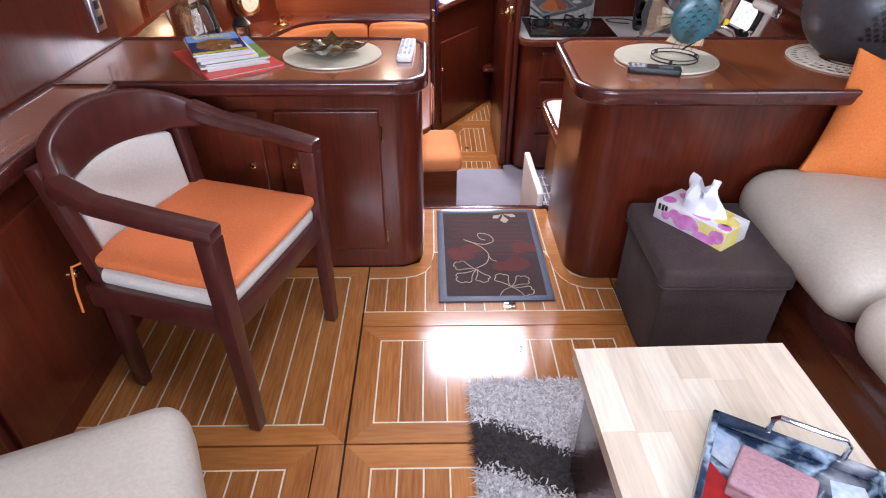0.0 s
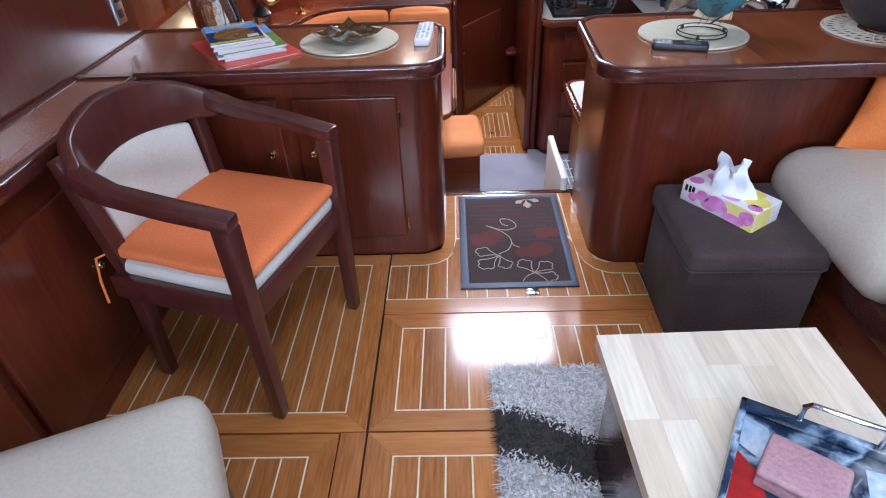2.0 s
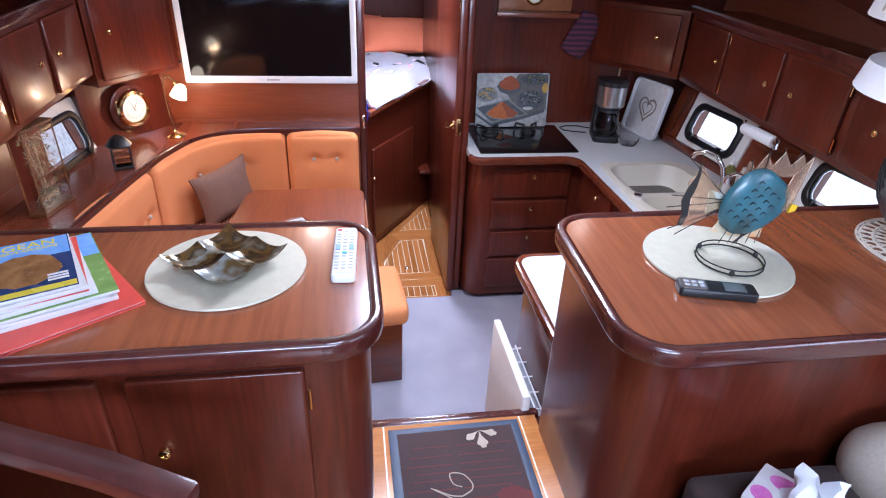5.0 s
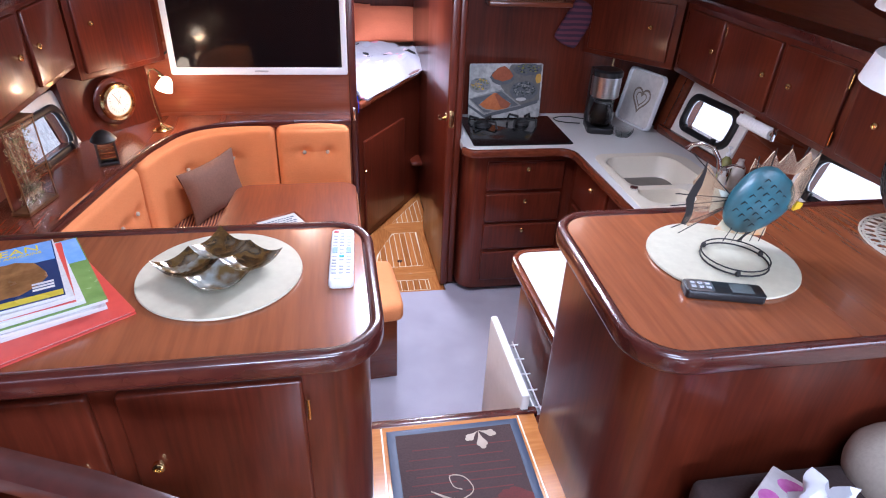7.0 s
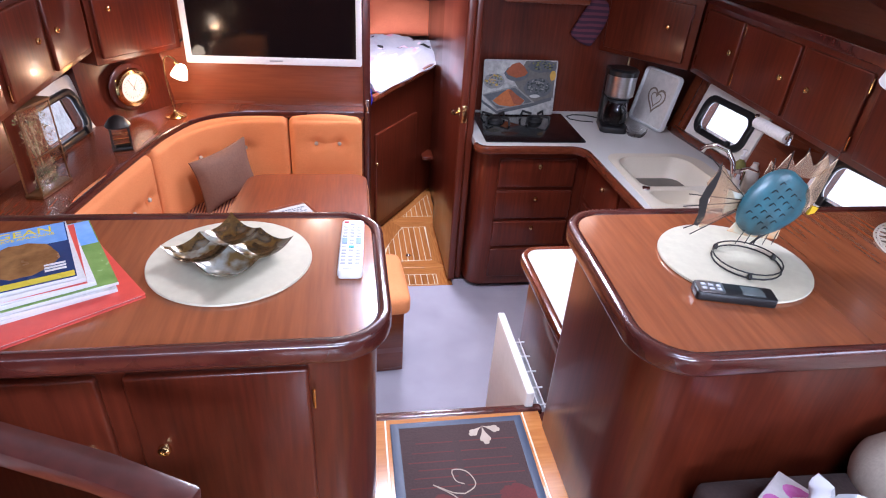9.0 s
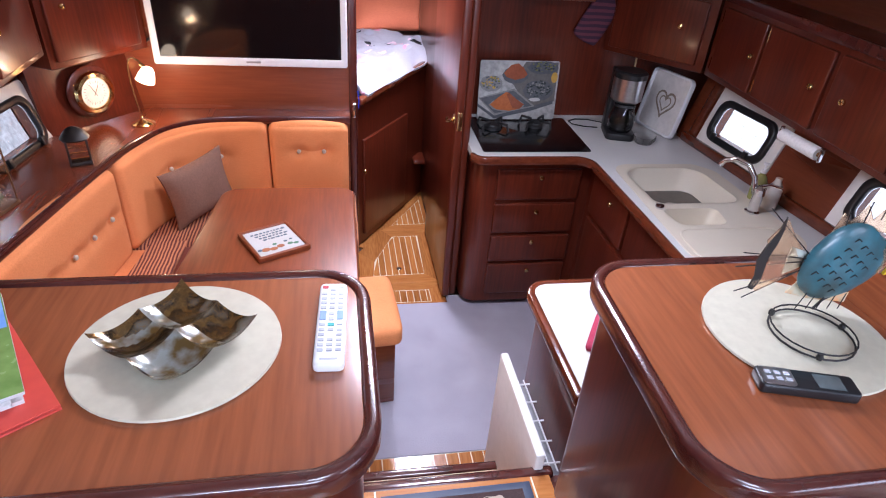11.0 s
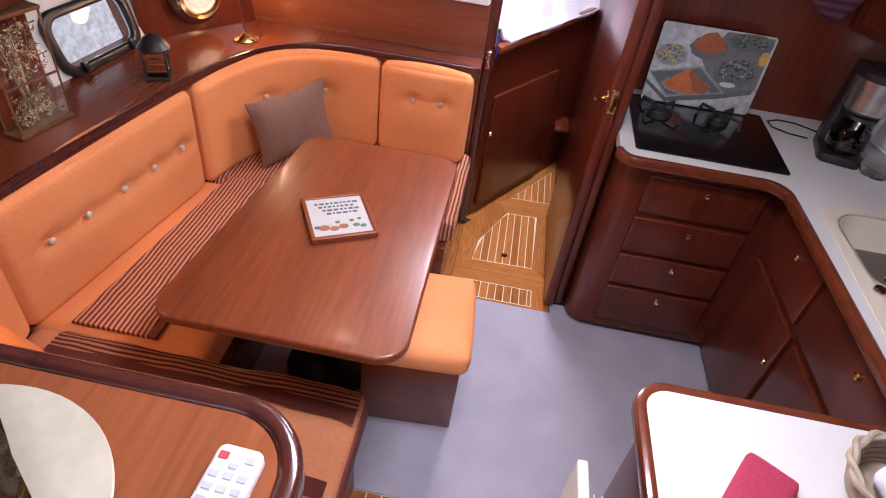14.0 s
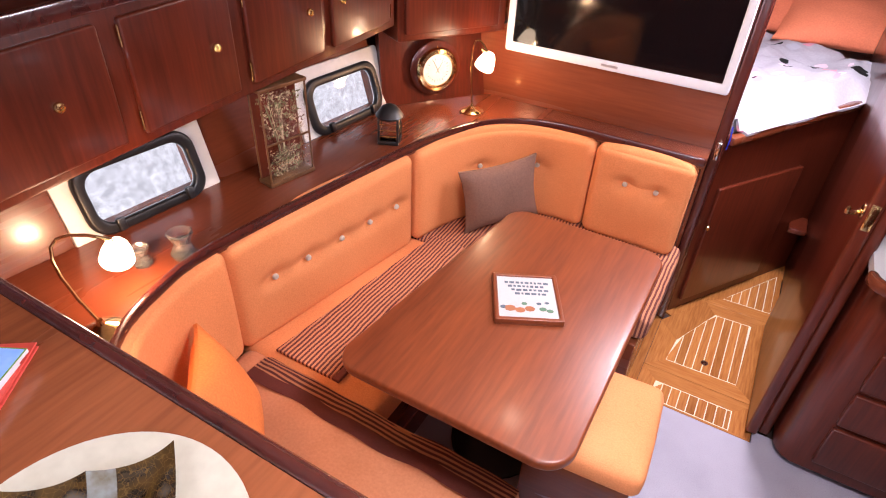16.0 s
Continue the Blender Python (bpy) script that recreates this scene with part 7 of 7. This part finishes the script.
wc = thing("wall_box", (0.97, 4.16, 0.945), "small wooden wall box with a brass ship's clock over the hob", "wall box")
part("shelf", box(0.735, 1.20, 4.10, 4.229, 0.925, 0.950, .004), MAHOG_X, wc)
part("back", box(0.76, 1.18, 4.19, 4.229, 0.950, 1.20, .004), mat("light_mahogany_box", (0.34, 0.13, 0.05), (0.25, 0.09, 0.035), rough=0.3, coat=0.4), wc)
part("clock_case", moved(lathe([(0, 0), (.055, 0), (.055, .02), (.045, .028), (.04, .022), (0, .022)], (0, 0, 0), 24), pose(0.955, 4.19, 1.035, 90)), BRASS, wc, "round brass clock")
part("clock_dial", moved(lathe([(0, .0225), (.040, .0225), (.040, .020), (0, .020)], (0, 0, 0), 24), pose(0.955, 4.19, 1.035, 90)), DIAL, wc)


# ---- passage door, berth and bedding ----
do = thing("door_1", (0.489, 4.1, LOW + .015), "open mahogany passage door folded against the partition", "door", kind="structure")
part("leaf", box(0.468, 0.511, 3.765, 4.50, LOW + .015, 1.36, .010, 3), MAHOG, do)
part("door_handle", joined(lathe([(0, 0), (.022, 0), (.022, .004), (.012, .008), (0, .008)], (0.468, 3.788, 0.428), 16, Vector((-1, 0, 0)).to_track_quat("Z", "Y").to_matrix().to_4x4()), tube([(0.464, 3.788, 0.428), (0.448, 3.765, 0.427), (0.430, 3.745, 0.428), (0.421, 3.738, 0.434), (0.420, 3.735, 0.446), (0.426, 3.735, 0.454)], .0062, 8)), BRASS, do, "polished brass hooked handle")
part("latch_plate", box(0.478, 0.503, 3.7625, 3.766, 0.375, 0.465, .001), BRASS, do)
part("hinge", tube([(0.470, 3.763, 0.98), (0.470, 3.763, 1.06)], .005, 8), BRASS, do)
lp = solid("door_catch", box(-0.004, 0.018, 4.268, 4.284, 0.255, 0.335, .005, 3), CHROME, "small chrome door catch on the bulkhead post", "door catch")
solid("blue_cable", tube([(0.030, 4.350, 0.38), (0.036, 4.345, 0.33), (0.034, 4.352, 0.28)], .003, 6), mat("blue_plastic", (0.03, 0.05, 0.6), rough=0.4), "thin blue cable beside the bulkhead post", "cable")

m = mat("floral_duvet_cotton", (0.44, 0.42, 0.46), (0.38, 0.36, 0.40), rough=0.9, grain=90, bump=0.15)
n, l = m.node_tree.nodes, m.node_tree.links
tc, vo, rp, gtn, mixn, wb, ad = n.new("ShaderNodeTexCoord"), n.new("ShaderNodeTexVoronoi"), n.new("ShaderNodeValToRGB"), n.new("ShaderNodeMath"), n.new("ShaderNodeMix"), n.new("ShaderNodeTexNoise"), n.new("ShaderNodeVectorMath")
vo.inputs["Scale"].default_value = 9
wb.inputs["Scale"].default_value = 5
ad.operation = "MULTIPLY_ADD"
ad.inputs[1].default_value = (0.18, 0.18, 0.18)
l.new(tc.outputs["Object"], wb.inputs[0])
l.new(wb.outputs["Color"], ad.inputs[0])
l.new(tc.outputs["Object"], ad.inputs[2])
l.new(ad.outputs[0], vo.inputs[0])
rp.color_ramp.interpolation = "CONSTANT"
for pos, col in ((0.2, (0.75, 0.55, 0.62)), (0.4, (0.42, 0.42, 0.48)), (0.6, (0.66, 0.30, 0.38)), (0.8, (0.50, 0.52, 0.60))):
    rp.color_ramp.elements.new(pos).color = (*col, 1)
l.new(vo.outputs["Color"], rp.inputs[0])
gtn.operation, gtn.inputs[1].default_value = "LESS_THAN", 0.33
l.new(vo.outputs["Distance"], gtn.inputs[0])
mixn.data_type = "RGBA"
l.new(gtn.outputs[0], mixn.inputs[0])
l.new(n["Mix"].outputs[2], mixn.inputs[6])
l.new(rp.outputs[0], mixn.inputs[7])
l.new(mixn.outputs[2], n["Hue/Saturation/Value"].inputs["Color"])
DUVET = m
inner0, inner1 = P0 + pn * 0.05, P1 + pn * 0.05
solid("mattress", prism(rpoly([tuple(inner0 + pd * .02), tuple(inner1), (1.25, 5.45), (1.25, 6.25), (-1.3, 6.25), (-1.3, 4.40), (-0.02, 4.40)], 0), 0.252, 0.36, 0.02, 2), CREAMCLOTH, "cream berth mattress in the fore cabin", "mattress")
dv, rows, nx, ny = bmesh.new(), {}, 60, 50
for i in range(nx + 1):
    for j in range(ny + 1):
        s, w = -0.25 + 1.45 * i / nx, -0.035 + 1.25 * j / ny
        q = P0 + pd * s + pn * w
        e = min(1.0, (w + .035) / 0.10)
        hgt = 0.335 + 0.095 * e ** 0.5 + 0.05 * noise.noise(Vector((q.x * 4, q.y * 4, 0))) * e + 0.02 * noise.noise(Vector((q.x * 13, q.y * 13, 2))) * (0.4 + e)
        hgt -= 0.03 * (1 - e) * (1 + math.sin(s * 19))
        hgt = max(hgt, 0.372 if w > 0.03 else 0.345 + 0.02 * s)
        rows[i, j] = dv.verts.new((q.x, q.y, hgt))
for i in range(nx):
    for j in range(ny):
        c = sum((rows[i + a, j + b].co for a, b in ((0, 0), (1, 0), (1, 1), (0, 1))), Vector()) / 4
        if c.y > 4.40 and c.y < 6.2 and c.x < 1.2:
            dv.faces.new((rows[i, j], rows[i + 1, j], rows[i + 1, j + 1], rows[i, j + 1]))
bmesh.ops.delete(dv, geom=[v for v in dv.verts if not v.link_faces], context="VERTS")
bmesh.ops.solidify(dv, geom=dv.faces[:], thickness=0.012)
solid("duvet", dv, DUVET, "rumpled white duvet with a grey and pink floral print", "duvet")
throw_pillow("bed_pillow", (0.62, 0.42, 0.16), pose(0.33, 5.82, 0.545, 28, 0, 4), SALMON, "salmon-orange bed pillow propped in the fore cabin")
throw_pillow("bed_pillow", (0.60, 0.40, 0.16), pose(-0.10, 5.92, 0.555, 30, 0, -6), SALMON, "salmon-orange bed pillow beside its twin")

# ---- small floor and wall fittings ----


def ring_pull(x, y, z, label):
    ob = thing("ring_pull", (x, y, z), label, "floor ring")
    part("plate", lathe([(0, .0), (.016, .0), (.016, .0015), (.010, .002), (0, .0008)], (x, y, z), 18), CHROME, ob)
    part("ring", tube([(x + .009 * math.cos(a * .5236), y + .009 * math.sin(a * .5236), z + .0028) for a in range(12)], .0014, 6, True), CHROME, ob)


ring_pull(0.248, 1.278, 0.0, "chrome ring pull let into the teak floor")
ring_pull(0.259, 4.085, LOW, "small chrome ring pull in the passage floor")
fp = thing("floor_latch", (-0.400, 0.721, 0.0), "square chrome lifting latch let into the teak floor", "floor latch")
part("plate", box(-.427, -.373, .699, .743, 0, .0025, .001), STEEL, fp)
part("cup", lathe([(.016, .0024), (.016, .0034), (.012, .0034), (.010, .0010), (0, .0010)], (-0.400, .721, 0), 20), CHROME, fp)
f2 = thing("floor_latch", (0.247, 1.481, 0.0), "small chrome latch at the edge of the doormat", "floor latch")
part("plate", box(.226, .268, 1.466, 1.498, 0, .003, .001), CHROME, f2)
so2 = thing("wall_socket", (-1.095, 2.0, 0.80), "grey double wall socket on the side panel", "socket")
part("plate", box(-1.1005, -1.092, 1.965, 2.030, 0.765, 0.875, .003), STEEL, so2)
part("outlet", box(-1.0925, -1.0895, 1.982, 2.014, 0.832, 0.858, .002), BLACK, so2)
part("outlet", box(-1.0925, -1.0895, 1.982, 2.014, 0.785, 0.811, .002), BLACK, so2)
for k, (x, y) in enumerate(((-0.25, 3.45), (1.05, 3.30))):
    dl = thing("ceiling_light", (x, y, 1.385), "small round brass ceiling light", "ceiling light", "ceiling lights")
    part("bezel", lathe([(.062, 0), (.070, .003), (.070, .015), (.050, .015), (.050, .006), (.062, 0)], (x, y, 1.385), 24), BRASS, dl)

# ---- things on the low table ----
m, n, l, p = nodes_of("photo_print_tray")
tc, no, rp = n.new("ShaderNodeTexCoord"), n.new("ShaderNodeTexNoise"), n.new("ShaderNodeValToRGB")
no.inputs["Scale"].default_value, no.inputs["Detail"].default_value = 7, 5
for pos, col in ((0.40, (0.006, 0.009, 0.016)), (0.54, (0.02, 0.04, 0.08)), (0.60, (0.35, 0.45, 0.55)), (0.64, (0.02, 0.03, 0.06))):
    rp.color_ramp.elements.new(pos).color = (*col, 1)
l.new(tc.outputs["Object"], no.inputs[0])
l.new(no.outputs[0], rp.inputs[0])
l.new(rp.outputs[0], p.inputs["Base Color"])
p.inputs["Roughness"].default_value, p.inputs["Coat Weight"].default_value = 0.12, 0.6
PHOTO = m
CRIMSON = mat("red_printed_gloss", (0.45, 0.02, 0.02), (0.30, 0.01, 0.01), rough=0.12, coat=0.5, big=14)
SNOW = mat("white_printed_gloss", (0.70, 0.74, 0.78), (0.30, 0.40, 0.55), rough=0.12, coat=0.5, grain=50, big=20)
A, B = Vector((0.499, 0.681)), Vector((0.735, 0.542))
ex = (B - A).normalized()
ang = math.degrees(math.atan2(ex.y, ex.x))
tr = thing("serving_tray", (A.x, A.y, 0.398), "glossy dark photo-print serving tray with chrome handles on the low table", "tray", turn=ang)
TL, TW = (B - A).length, 0.40
part("tray_base", box(0, TL, -TW, 0, 0.001, 0.008, .002), PHOTO, tr)
for x0, x1, y0, y1 in ((0, TL, -.012, 0), (0, TL, -TW, -TW + .012), (0, .012, -TW, 0), (TL - .012, TL, -TW, 0)):
    part("tray_wall", box(x0, x1, y0, y1, .008, .032, .003), PHOTO, tr)
part("printed_shape", prism([(.014, -.10), (.05, -.13), (.075, -.19), (.06, -.27), (.014, -.30)], .008, .0088), CRIMSON, tr)
part("printed_shape", prism([(.014, -.02), (.05, -.03), (.07, -.07), (.045, -.10), (.014, -.085)], .008, .0088), SNOW, tr)
part("printed_shape", prism([(TL - .08, -.04), (TL - .03, -.03), (TL - .014, -.07), (TL - .03, -.14), (TL - .07, -.12)], .008, .0088), SNOW, tr)
for y in (-.006, -TW + .006):
    part("handle", tube([(TL * .33, y, .030), (TL * .33, y, .062), (TL * .36, y, .072), (TL * .72, y, .072), (TL * .75, y, .062), (TL * .75, y, .030)], .005, 8), CHROME, tr, "chrome bow handle")
GLITTER = mat("pink_glitter_card", (0.50, 0.28, 0.30), (0.24, 0.12, 0.14), rough=0.4, grain=140, big=12, bump=0.5, spread=0.9)
gb = thing("trinket_box", (0.530, 0.525, 0.407), "pink glittery trinket box on the tray", "box", turn=-38)
part("box", box(-.058, .058, -.045, .045, 0, .022, .004), GLITTER, gb)
part("lid", box(-.060, .060, -.047, .047, .0225, .036, .008, 3), GLITTER, gb)
bl = thing("brass_bell", (0.545, 0.440, 0.407), "small polished brass table bell on the tray", "bell")
part("dome", lathe([(.038, 0), (.040, .006), (.036, .018), (.024, .030), (.010, .036), (0, .037)], (0.545, 0.440, 0.407), 24), BRASS, bl)
part("knob", lathe([(0, .036), (.006, .037), (.007, .043), (.004, .048), (0, .049)], (0.545, 0.440, 0.407), 14), BRASS, bl)
